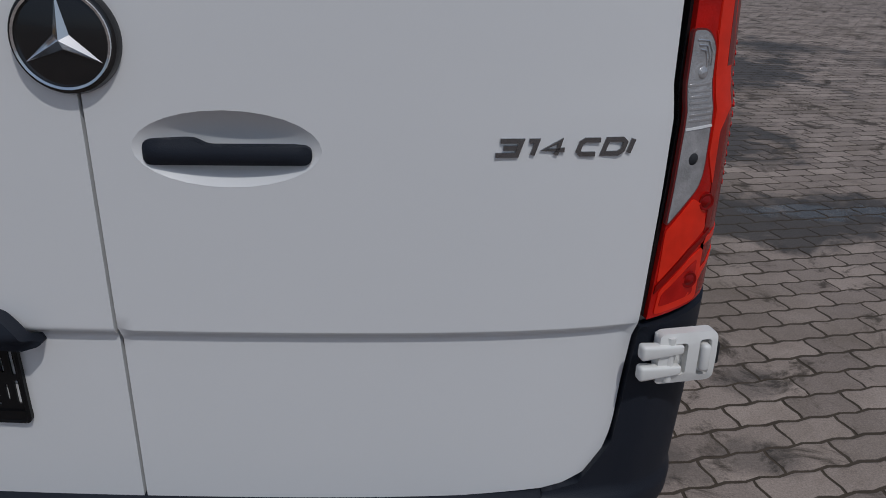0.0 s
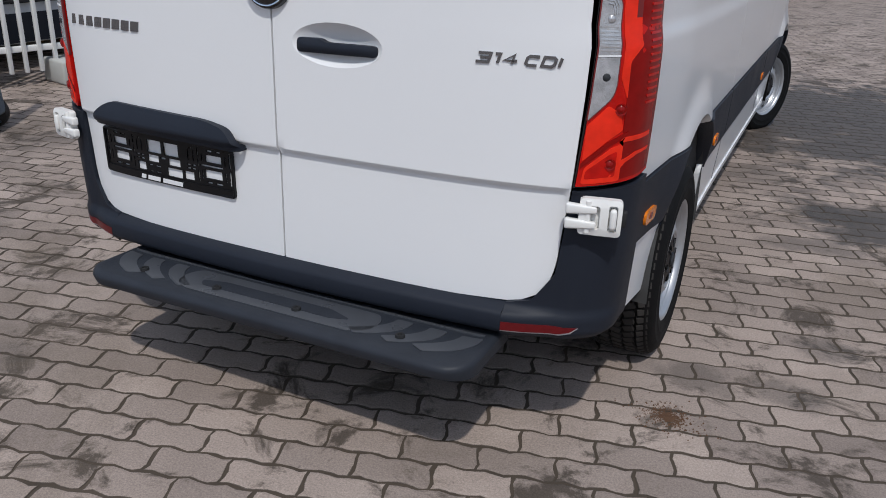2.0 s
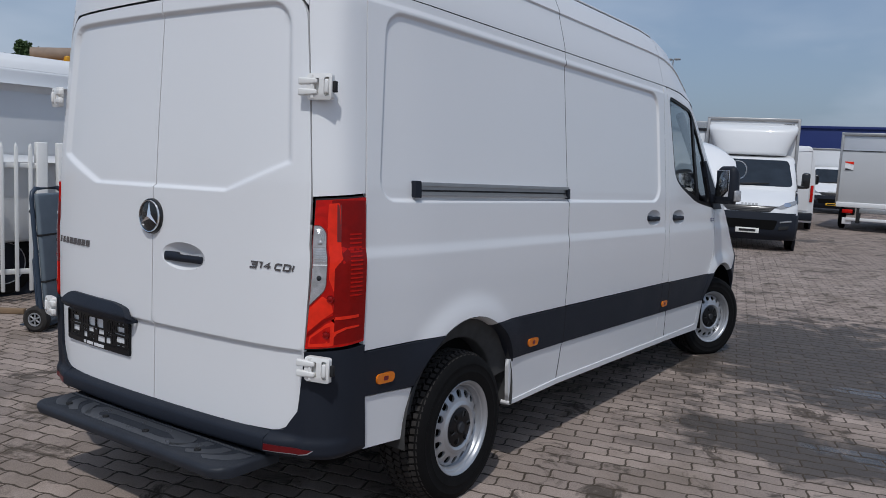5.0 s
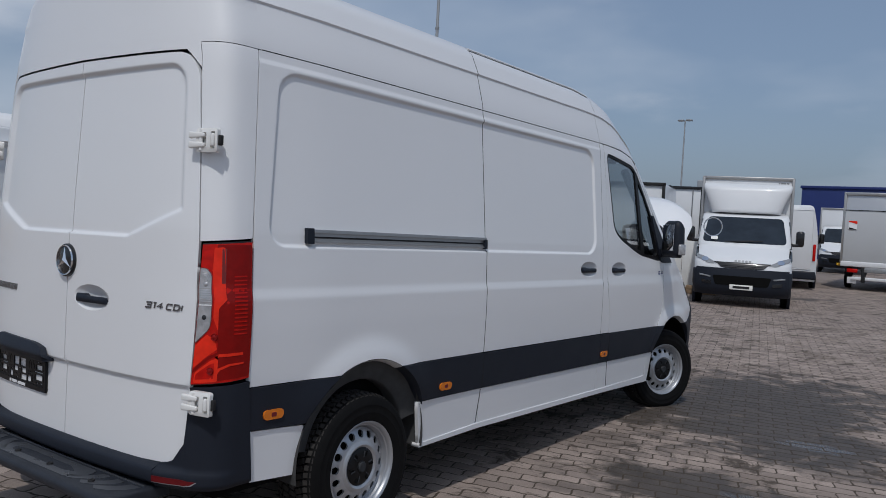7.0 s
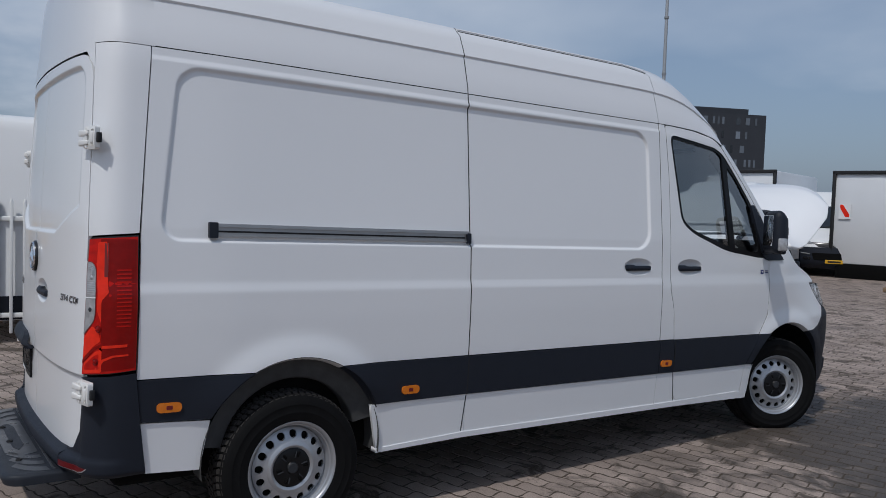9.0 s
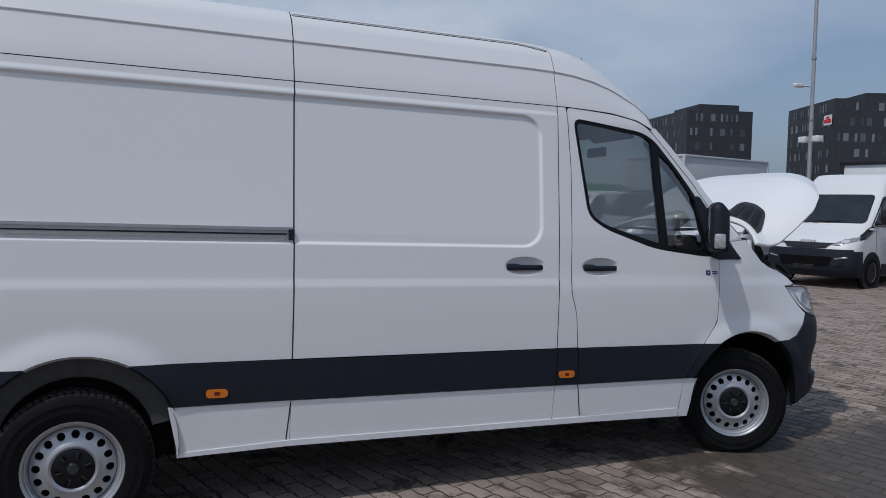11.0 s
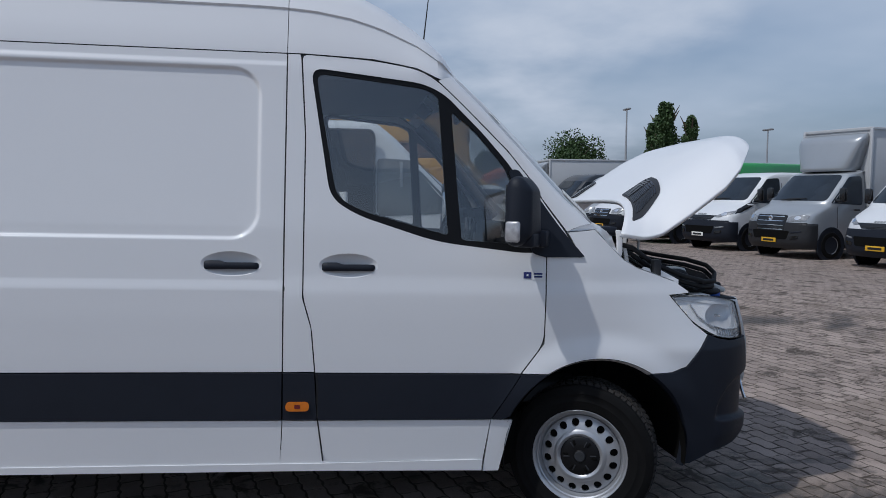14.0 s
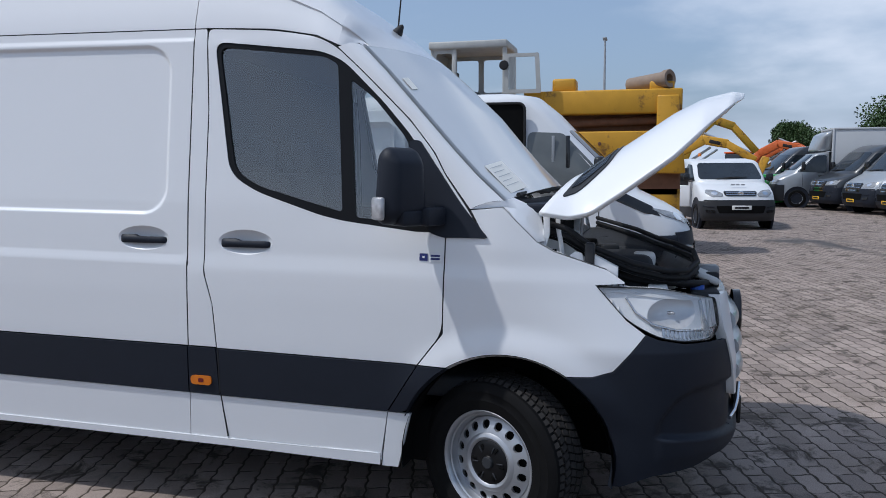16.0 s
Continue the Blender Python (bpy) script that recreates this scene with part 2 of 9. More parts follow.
def glass_material(name, tint, mix, film=0.0, gain=1.7):
    """A thin pane: part clear, part mirror, with a white diffuse share standing in for glare."""
    m = bpy.data.materials.new(name)
    m.use_nodes = True
    n, l = m.node_tree.nodes, m.node_tree.links
    n.clear()
    o = n.new("ShaderNodeOutputMaterial")
    t = n.new("ShaderNodeBsdfTransparent"); t.inputs[0].default_value = (*tint, 1)
    g = n.new("ShaderNodeBsdfGlossy"); g.inputs["Roughness"].default_value = 0.01
    f = n.new("ShaderNodeFresnel"); f.inputs["IOR"].default_value = 1.5
    a = n.new("ShaderNodeMath"); a.operation = "MULTIPLY_ADD"
    a.inputs[1].default_value, a.inputs[2].default_value = gain, mix
    l.new(f.outputs[0], a.inputs[0])
    x = n.new("ShaderNodeMixShader")
    l.new(a.outputs[0], x.inputs[0]); l.new(t.outputs[0], x.inputs[1]); l.new(g.outputs[0], x.inputs[2])
    d = n.new("ShaderNodeBsdfDiffuse"); d.inputs["Color"].default_value = (0.80, 0.80, 0.79, 1)
    y = n.new("ShaderNodeMixShader"); y.inputs[0].default_value = film
    l.new(x.outputs[0], y.inputs[1]); l.new(d.outputs[0], y.inputs[2])
    l.new(y.outputs[0], o.inputs["Surface"])
    return m


M_GLASS = glass_material("side_glass", (0.88, 0.90, 0.89), 0.125)
# diffuse white in the windscreen imitates the bright sky reflected on it
M_SCREEN = glass_material("windscreen_glass", (0.74, 0.78, 0.77), 0.20, 0.42)
M_STRIPRED = material("dark_red_reflector", (0.12, 0.006, 0.008), 0.30, spec=0.3, var=0.25, scale=60, coat=0.08)
M_LENS = glass_material("clear_lens_cover", (0.99, 0.99, 0.99), 0.01, 0.0, 0.8)
M_VANGLASS = material("tinted_window_glass", (0.020, 0.026, 0.034), 0.05, var=0.7, scale=2.5, spec=0.48, ior=1.5)
M_REFLECTOR = material("silver_lamp_reflector", (0.92, 0.92, 0.92), 0.32, metal=0.05, var=0.08, scale=14)
M_BOWL = material("grey_lamp_bowl", (0.70, 0.70, 0.71), 0.30, metal=0.35, var=0.10, scale=20)
M_REVERSE = material("dull_clear_lamp_lens", (0.46, 0.46, 0.47), 0.24, metal=0.45, var=0.55, scale=38, coat=0.4, bump=0.6, bump_scale=260)
M_ARCHLIP = material("dusty_black_lip", (0.058, 0.058, 0.058), 0.85, spec=0.3, var=0.35, scale=16, bump=0.3, bump_scale=120)
M_LINERGREY = material("dusty_arch_liner", (0.05, 0.05, 0.05), 0.9, var=0.25, scale=14, bump=0.3, bump_scale=120)
M_LAMPGLASS = material("headlamp_glass", (0.30, 0.31, 0.32), 0.14, metal=0.25, var=0.6, scale=22, coat=0.5)
M_STEP2 = material("smooth_tread_plastic", (0.056, 0.060, 0.069), 0.30, var=0.15, scale=20, rough_var=0.1)
M_TREAD = material("dusty_tread_rubber", (0.036, 0.033, 0.031), 0.85, spec=0.25, var=0.5, scale=25, bump=0.3, bump_scale=200)
M_BAY = material("mottled_bay_plastic", (0.035, 0.036, 0.040), 0.34, var=0.5, scale=30, rough_var=0.15, bump=0.4, bump_scale=60)
M_PALEGLASS = material("cab_side_glass", (0.13, 0.14, 0.14), 0.06, var=0.5, scale=2.2, spec=0.6, ior=1.5)
M_DKBUMPER = material("dark_grey_bumper_plastic", (0.028, 0.029, 0.032), 0.5, spec=0.35, var=0.1, scale=9, rough_var=0.08)
M_DARKGLASS = material("dark_window_glass", (0.02, 0.024, 0.028), 0.06, var=0.1, coat=0.5)


# ---------------------------------------------------------------- mesh helpers
def part(name, bm, material, parent=None, label="", smooth=True, m=None):
    """Link a bmesh as one mesh object under a thing or part."""
    me = bpy.data.meshes.new(name)
    bm.normal_update()
    bm.to_mesh(me)
    bm.free()
    me.materials.append(material)
    if smooth:
        me.shade_smooth()
    ob = new(name, me)
    if parent:
        ob.parent = parent
    if m is not None:
        ob.matrix_basis = m
    if label:
        ob["label"] = label
    return ob


def raw(name, verts, faces, material, parent=None, label="", smooth=True, m=None):
    me = bpy.data.meshes.new(name)
    me.from_pydata(verts, [], faces)
    me.materials.append(material)
    if smooth:
        me.shade_smooth()
    ob = new(name, me)
    if parent:
        ob.parent = parent
    if m is not None:
        ob.matrix_basis = m
    if label:
        ob["label"] = label
    return ob


def thing(name, m, label, category, group="", kind=""):
    ob = new(name)
    ob.empty_display_size = 0.2
    ob.matrix_world = m
    return tagged(ob, label, category, group, kind)


def sharpen(bm, deg=35):
    """Split shading along edges sharper than deg."""
    bm.normal_update()
    for e in bm.edges:
        e.smooth = len(e.link_faces) == 2 and e.calc_face_angle(0) < radians(deg)
    return bm


def box(sx, sy, sz, at=(0, 0, 0), bevel=0.0, seg=2, bm=None, turn=None):
    """A box with rounded edges, centred at `at`."""
    bm = bm or bmesh.new()
    m = Matrix.Translation(at) @ (turn if turn is not None else Matrix.Identity(4)) @ Matrix.Diagonal((sx, sy, sz, 1))
    r = bmesh.ops.create_cube(bm, size=1, matrix=m)
    if bevel:
        ed = list({e for v in r["verts"] for e in v.link_edges})
        bmesh.ops.bevel(bm, geom=ed, offset=bevel, segments=seg, affect="EDGES", profile=0.5)
    return sharpen(bm, 50)


def lathe(profile, seg=32, axis="X", bm=None, cap=False):
    """Turn (radius, along) pairs round an axis."""
    bm = bm or bmesh.new()
    rings = []
    for r, a in profile:
        ring = []
        for i in range(seg):
            c, s = math.cos(2 * math.pi * i / seg) * r, math.sin(2 * math.pi * i / seg) * r
            ring.append(bm.verts.new({"X": (a, c, s), "Y": (c, a, s), "Z": (c, s, a)}[axis]))
        rings.append(ring)
    for p, q in zip(rings, rings[1:]):
        for i in range(seg):
            j = (i + 1) % seg
            bm.faces.new((p[i], p[j], q[j], q[i]))
    if cap:
        bm.faces.new(rings[0][::-1]); bm.faces.new(rings[-1])
    bmesh.ops.recalc_face_normals(bm, faces=bm.faces)
    return sharpen(bm, 32)


def tube(points, r, seg=8, bm=None, closed=False):
    """A round bar along a line of points."""
    bm = bm or bmesh.new()
    pts = [Vector(p) for p in points]
    rings = []
    n = len(pts)
    up = Vector((0, 0, 1))
    for i, p in enumerate(pts):
        a = pts[i - 1] if (i or closed) else p
        b = pts[(i + 1) % n] if (i < n - 1 or closed) else p
        d = (b - a).normalized()
        if abs(d.dot(up)) > 0.95:
            up = Vector((1, 0, 0))
        s = d.cross(up).normalized(); u = s.cross(d).normalized()
        rr = r[i] if isinstance(r, (list, tuple)) else r
        rings.append([bm.verts.new(p + (s * math.cos(2 * math.pi * k / seg) + u * math.sin(2 * math.pi * k / seg)) * rr) for k in range(seg)])
    pairs = list(zip(rings, rings[1:])) + ([(rings[-1], rings[0])] if closed else [])
    for p, q in pairs:
        for k in range(seg):
            bm.faces.new((p[k], p[(k + 1) % seg], q[(k + 1) % seg], q[k]))
    if not closed:
        bm.faces.new(rings[0][::-1]); bm.faces.new(rings[-1])
    bmesh.ops.recalc_face_normals(bm, faces=bm.faces)
    return sharpen(bm, 50)


def prism(outline, depth, at=lambda a, b, c: (a, b, c), bevel=0.0, bm=None, seg=2):
    """A flat outline (a, b) given thickness from c = 0 to depth, placed by at(a, b, c)."""
    bm = bm or bmesh.new()
    lo = [bm.verts.new(at(a, b, 0)) for a, b in outline]
    hi = [bm.verts.new(at(a, b, depth)) for a, b in outline]
    n = len(outline)
    fs = [bm.faces.new(lo[::-1]), bm.faces.new(hi)]
    for i in range(n):
        fs.append(bm.faces.new((lo[i], lo[(i + 1) % n], hi[(i + 1) % n], hi[i])))
    bmesh.ops.recalc_face_normals(bm, faces=fs)
    if bevel:
        ed = list(fs[1].edges)
        bmesh.ops.bevel(bm, geom=ed, offset=bevel, segments=seg, affect="EDGES", profile=0.5)
    return sharpen(bm, 40)


def rounded(points, radius, steps=5):
    """The outline with its corners rounded; radius may be one number or one per corner."""
    out = []
    n = len(points)
    for i, p in enumerate(points):
        p = Vector(p); a = Vector(points[i - 1]); b = Vector(points[(i + 1) % n])
        r = radius[i] if isinstance(radius, (list, tuple)) else radius
        r = min(r, (a - p).length * 0.49, (b - p).length * 0.49)
        if r < 1e-4:
            out.append(tuple(p)); continue
        s, e = p + (a - p).normalized() * r, p + (b - p).normalized() * r
        for k in range(steps + 1):
            t = k / steps
            out.append(tuple(s * (1 - t) ** 2 + p * 2 * t * (1 - t) + e * t * t))
    return out


def shrink(points, d):
    """The outline moved inwards by d."""
    n = len(points)
    area = sum(points[i - 1][0] * points[i][1] - points[i][0] * points[i - 1][1] for i in range(n))
    sgn = 1 if area > 0 else -1
    out = []
    for i, p in enumerate(points):
        p = Vector(p); a = Vector(points[i - 1]); b = Vector(points[(i + 1) % n])
        u, v = (p - a), (b - p)
        u = u.normalized() if u.length > 1e-6 else v.normalized()
        v = v.normalized() if v.length > 1e-6 else u
        nu, nv = Vector((-u.y, u.x)) * sgn, Vector((-v.y, v.x)) * sgn
        k = nu + nv
        k = k / max(0.35, k.length_squared / 2) if k.length > 1e-6 else nu
        out.append(tuple(p + k * d))
    return out


from mathutils.geometry import delaunay_2d_cdt

# ---------------------------------------------------------------- the white panel van: its skin as one wrapped surface
# u runs along the flank in metres (rear wheel 2.06, front wheel 5.985), bends round the nose and the tail; z is height.
PZ = [0.27, 0.58, 0.80, 1.00, 1.125, 1.165, 1.40, 2.06, 2.115, 2.135, 2.20, 2.378, 2.388, 2.50, 2.555, 2.595, 2.615, 2.62]
PW = [0.978, 1.000, 1.009, 1.013, 1.012, 1.003, 0.994, 0.934, 0.930, 0.921, 0.914, 0.866, 0.872, 0.822, 0.765, 0.63, 0.37, 0.0]
YA, YB = 1.42, 6.20
VAN_O = 4.0


def lerp(x, xs, ys):
    if x <= xs[0]:
        return ys[0]
    for i in range(1, len(xs)):
        if x <= xs[i]:
            t = (x - xs[i - 1]) / (xs[i] - xs[i - 1])
            return ys[i - 1] + (ys[i] - ys[i - 1]) * t
    return ys[-1]


def smooth01(t):
    t = max(0.0, min(1.0, t))
    return t * t * (3 - 2 * t)


def width(y, z):
    w = lerp(z, PZ, PW)
    if y > 4.8 and z > 1.25:
        w *= 1 - 0.035 * min(2.2, ((y - 4.8) / 0.6) ** 2) * (z - 1.25) / 0.85
    if y < 1.8:
        w -= 0.022 * smooth01((1.8 - y) / 0.5) * min(1, w / 0.5)
    if y > 6.0 and z > 0.85:
        w *= 1 - 0.10 * min(1, (y - 6.0) / 0.6) ** 1.5 * min(1.4, (z - 0.85) / 0.3)
    return w


def nose(z):
    return 7.03 - 0.24 * max(0, z - 0.75) ** 1.3 - 0.25 * max(0, 0.42 - z)


def tail(z):
    return 1.145 + 0.05 * max(0, z - 1.40) ** 1.2


def turn_table(depth, n, steps=160):
    """Quarter of a superellipse: length run, share of width, share of depth."""
    s, cx, cy = [0.0], [1.0], [0.0]
    for i in range(1, steps + 1):
        a = math.pi / 2 * i / steps
        x, y = max(0, math.cos(a)) ** (2 / n), math.sin(a) ** (2 / n)
        s.append(s[-1] + math.hypot(x - cx[-1], (y - cy[-1]) * depth)); cx.append(x); cy.append(y)
    return s, cx, cy


NT = turn_table(0.83, 3.3)
TT = turn_table(0.275, 5.0)
U_NOSE, U_TAIL = YB + NT[0][-1], YA - TT[0][-1]


def u_nose(y=None, x=None):
    return YB + (lerp((y - YB) / 0.83, NT[2], NT[0]) if x is None else lerp(-x, [-c for c in NT[1]], NT[0]))


def u_tail(x):
    return YA - lerp(-x, [-c for c in TT[1]], TT[0])


def rbox(u, z, u0, u1, z0, z1, r):
    """Distance inside (positive) or outside of a rounded rectangle."""
    cx, cz, hx, hz = (u0 + u1) / 2, (z0 + z1) / 2, (u1 - u0) / 2 - r, (z1 - z0) / 2 - r
    dx, dz = abs(u - cx) - hx, abs(z - cz) - hz
    return r - math.hypot(max(dx, 0), max(dz, 0)) - min(max(dx, dz), 0)


REAR_ARCH_Z = 0.345


def relief(u, z):
    """Pressed-in panels and swollen arches, in metres outwards."""
    d = 0.0
    if 1.38 < u < 4.62 and 1.28 < z < 2.2:
        lean = (z - 1.36) / 0.72 * 0.075 * max(0, min(1, (2.2 - u) / 0.6))
        d -= 0.014 * smooth01(rbox(u - lean, z, 1.432, 4.515, 1.34, 2.105, 0.13 if u > 3 else 0.10) / 0.017)
    for c, r, zc in ((2.08, 0.455, REAR_ARCH_Z), (6.07, 0.445, 0.36)):
        q = math.hypot(u - c, z - zc)
        if z > 0.5:
            d += 0.022 * smooth01(1 - (q - r - FLANGE) / 0.13) * smooth01((z - 0.5) / 0.2)
    if u < 1.2 and z > 1.25:
        x = lerp(YA - u, TT[0], TT[1])
        k = min(rbox(x, z, -0.9, 0.80, 1.353, 2.09, 0.10), (z - 1.353) * 0.939 - (x - 0.46) * 0.344)
        d -= 0.016 * smooth01(k / 0.016)
    if u < 1.2 and z < 0.80:
        d -= 0.016 * smooth01((0.772 - z) / 0.018) * smooth01((0.90 - lerp(YA - u, TT[0], TT[1])) / 0.04)
    return d


def skin(u, z, off=0.0, flat=False):
    """The point of the van's skin at u, z, moved outwards by off."""
    if u > YB:
        cx, cy = lerp(u - YB, NT[0], NT[1]), lerp(u - YB, NT[0], NT[2])
        y = YB + (nose(z) - YB) * cy
        x = width(y, z) * cx
    elif u < YA:
        cx, cy = lerp(YA - u, TT[0], TT[1]), lerp(YA - u, TT[0], TT[2])
        y = YA - (YA - tail(z)) * cy - 0.045 * (1 - cx * cx)
        x = width(y, z) * cx
    else:
        x, y = width(u, z), u
    off += 0.0 if flat else relief(u, z)
    if off:
        if u > YB:
            k = smooth01((u - YB) / (U_NOSE - YB) * 1.15)
            x, y = x + off * (1 - k), y + off * k
        elif u < YA:
            k = smooth01((YA - u) / (TT[0][-1]) * 4.2 - 0.35)
            x, y = x + off * (1 - k), y - off * k
        else:
            x += off
    return x, y - VAN_O, z


def bumper_skin(u, z, off=0.0):
    """The front bumper corner: a ledge low down and a scoop under a curved fold above it."""
    fold = lerp(u, [6.66, 6.68, 6.70, 6.76, 6.84, 7.00, 7.30], [0.500, 0.550, 0.600, 0.670, 0.708, 0.720, 0.700])
    ledge = lerp(u, [6.66, 6.72, 6.90, 7.24], [0.508, 0.502, 0.490, 0.460])
    grow = smooth01((u - 6.665) / 0.05)
    off -= 0.030 * grow * smooth01((fold - z) / 0.036) * smooth01((z - ledge + 0.004) / 0.018)
    off += 0.010 * grow * smooth01((ledge + 0.006 - z) / 0.016) * smooth01((z - 0.36) / 0.08)
    return skin(u, z, off)


def corner_skin(u, z, off=0.0):
    """The rear bumper corner: carries the ledge of the middle beam round to the flank and tucks in below."""
    x = lerp(YA - u, TT[0], TT[1]) if u < YA else 1.0
    k = 1 - smooth01((x - 0.70) / 0.25)
    off += (0.012 + 0.024 * k) * smooth01((0.432 - z) / 0.026) * (1 - smooth01((u - 1.20) / 0.16))
    off -= 0.022 * smooth01((0.368 - z) / 0.026)
    return skin(u, z, off)


def clip_half(poly, axis, value, keep_above):
    out = []
    for i, q in enumerate(poly):
        p = poly[i - 1]
        a, b = (p[axis] >= value) == keep_above or p[axis] == value, (q[axis] >= value) == keep_above or q[axis] == value
        if a != b:
            t = (value - p[axis]) / (q[axis] - p[axis])
            m = [p[0] + (q[0] - p[0]) * t, p[1] + (q[1] - p[1]) * t]
            m[axis] = value
            out.append(tuple(m))
        if b:
            out.append(q)
    return out


def inside(p, poly):
    hit = False
    for i in range(len(poly)):
        a, b = poly[i - 1], poly[i]
        if (a[1] > p[1]) != (b[1] > p[1]) and p[0] < (b[0] - a[0]) * (p[1] - a[1]) / (b[1] - a[1]) + a[0]:
            hit = not hit
    return hit


def cut_mesh(outline, holes, du, dz, off, depth, mirror, fn, zlines=()):
    """A panel with openings: a fine triangulation held to the outlines."""
    loops = [[tuple(p) for p in outline]] + [[tuple(p) for p in h] for h in holes]
    dense = []
    for lp in loops:
        out = []
        for i, q in enumerate(lp):
            p = lp[i - 1]
            n = max(1, int(math.hypot((q[0] - p[0]) / du, (q[1] - p[1]) / dz)))
            out += [(p[0] + (q[0] - p[0]) * k / n, p[1] + (q[1] - p[1]) * k / n) for k in range(1, n + 1)]
        dense.append(out)
    pts, edges = [], []
    for lp in dense:
        o = len(pts)
        pts += [Vector(p) for p in lp]
        edges += [(o + i, o + (i + 1) % len(lp)) for i in range(len(lp))]
    u0, u1 = min(p.x for p in pts), max(p.x for p in pts)
    z0, z1 = min(p.y for p in pts), max(p.y for p in pts)
    rim = [(p.x, p.y) for p in pts]
    for i in range(1, int((u1 - u0) / du) + 1):
        for j in range(1, int((z1 - z0) / dz) + 1):
            p = (u0 + i * du, z0 + j * dz)
            if inside(p, loops[0]) and not any(inside(p, h) for h in loops[1:]) and \
                    min(((p[0] - q[0]) / du) ** 2 + ((p[1] - q[1]) / dz) ** 2 for q in rim) > 0.16:
                pts.append(Vector(p))
    for zl in zlines:
        for i in range(1, int((u1 - u0) / du)):
            p = (u0 + i * du, zl)
            if inside(p, loops[0]) and not any(inside(p, h) for h in loops[1:]) and \
                    min(((p[0] - q[0]) / du) ** 2 + ((p[1] - q[1]) / du) ** 2 for q in rim) > 0.1:
                pts.append(Vector(p))
    vs, _, fs, _, _, _ = delaunay_2d_cdt(pts, edges, [], 0, 1e-6)
    faces = []
    for f in fs:
        c = (sum(vs[i].x for i in f) / len(f), sum(vs[i].y for i in f) / len(f))
        if inside(c, loops[0]) and not any(inside(c, h) for h in loops[1:]):
            ar = sum(vs[f[i - 1]].x * vs[f[i]].y - vs[f[i]].x * vs[f[i - 1]].y for i in range(len(f)))
            if abs(ar) > 2e-7:
                faces.append(list(f) if ar > 0 else list(f)[::-1])
    seen = {(f[i - 1], f[i]) for f in faces for i in range(len(f))}
    verts = [fn(p.x, p.y, off) for p in vs]
    if depth:
        near, far = {}, {}
        border = [e for e in seen if (e[1], e[0]) not in seen]
        for a, b in border:
            for v in (a, b):
                if v not in near:
                    near[v] = len(verts); verts.append(verts[v])
                    far[v] = len(verts); verts.append(fn(vs[v].x, vs[v].y, off - depth))
        faces += [[near[b], near[a], far[a], far[b]] for a, b in border]
    if mirror:
        verts = [(-x, y, z) for x, y, z in verts]
        faces = [f[::-1] for f in faces]
    return verts, faces


def oval(u, z, length, up=0.055, n=28):
    """The outline of a handle dish."""
    return [(u + length * 0.56 * math.cos(2 * math.pi * i / n), z + 0.008 + up * math.sin(2 * math.pi * i / n)) for i in range(n)]


def skin_mesh(outline, holes=(), du=0.03, dz=0.03, off=0.0, depth=0.02, mirror=False, fn=skin, us=None, zs=None, zlines=(), exact=False):
    """A panel of the skin: the outline cut from a fine grid, with a turned-in edge."""
    if holes or exact:
        return cut_mesh(outline, holes, du, dz, off, depth, mirror, fn, zlines)
    poly = [tuple(p) for p in outline]
    u0, u1 = min(p[0] for p in poly), max(p[0] for p in poly)
    z0, z1 = min(p[1] for p in poly), max(p[1] for p in poly)
    us = us or [u0 + (u1 - u0) * i / max(1, round((u1 - u0) / du)) for i in range(max(1, round((u1 - u0) / du)) + 1)]
    zs = zs or [z0 + (z1 - z0) * i / max(1, round((z1 - z0) / dz)) for i in range(max(1, round((z1 - z0) / dz)) + 1)]
    index, coords, faces = {}, [], []

    def vert(p):
        k = (round(p[0], 5), round(p[1], 5))
        if k not in index:
            index[k] = len(coords)
            coords.append(p)
        return index[k]

    for a, b in zip(us, us[1:]):
        strip = clip_half(clip_half(poly, 0, a, True), 0, b, False)
        if len(strip) < 3:
            continue
        s0, s1 = min(p[1] for p in strip), max(p[1] for p in strip)
        for c, d in zip(zs, zs[1:]):
            if d < s0 or c > s1:
                continue
            cell = clip_half(clip_half(strip, 1, c, True), 1, d, False)
            loops, path = [], []
            for p in cell:
                v = vert(p)
                if v in path:
                    k = path.index(v)
                    loops.append(path[k:])
                    path = path[:k]
                path.append(v)
            loops.append(path)
            for ids in loops:
                if len(ids) < 3:
                    continue
                ar = sum(coords[ids[i - 1]][0] * coords[ids[i]][1] - coords[ids[i]][0] * coords[ids[i - 1]][1] for i in range(len(ids)))
                if abs(ar) > 1e-8:
                    faces.append(ids if ar > 0 else ids[::-1])
    edges = {}
    for f in faces:
        for i in range(len(f)):
            e = (f[i - 1], f[i])
            edges[e] = edges.get(e, 0) + 1
    verts = [fn(p[0], p[1], off) for p in coords]
    rim = [e for e in edges if (e[1], e[0]) not in edges]
    if depth:
        near, far = {}, {}
        for a, b in rim:
            for v in (a, b):
                if v not in near:
                    near[v] = len(verts); verts.append(verts[v])
                    far[v] = len(verts); verts.append(fn(coords[v][0], coords[v][1], off - depth))
        faces += [[near[b], near[a], far[a], far[b]] for a, b in rim]
    if mirror:
        verts = [(-x, y, z) for x, y, z in verts]
        faces = [f[::-1] for f in faces]
    return verts, faces


van = thing("delivery_van", pose(-0.5, VAN_O, 0, -0.9, -1.0, 0),
            "white high-roof panel van with raised bonnet on block paving", "van")


def steps(*spans):
    """Grid lines: spans of (from, to, step) end to end."""
    out = []
    for a, b, d in spans:
        n = max(1, round((b - a) / d))
        out += [a + (b - a) * i / n for i in range(n)]
    return out + [spans[-1][1]]


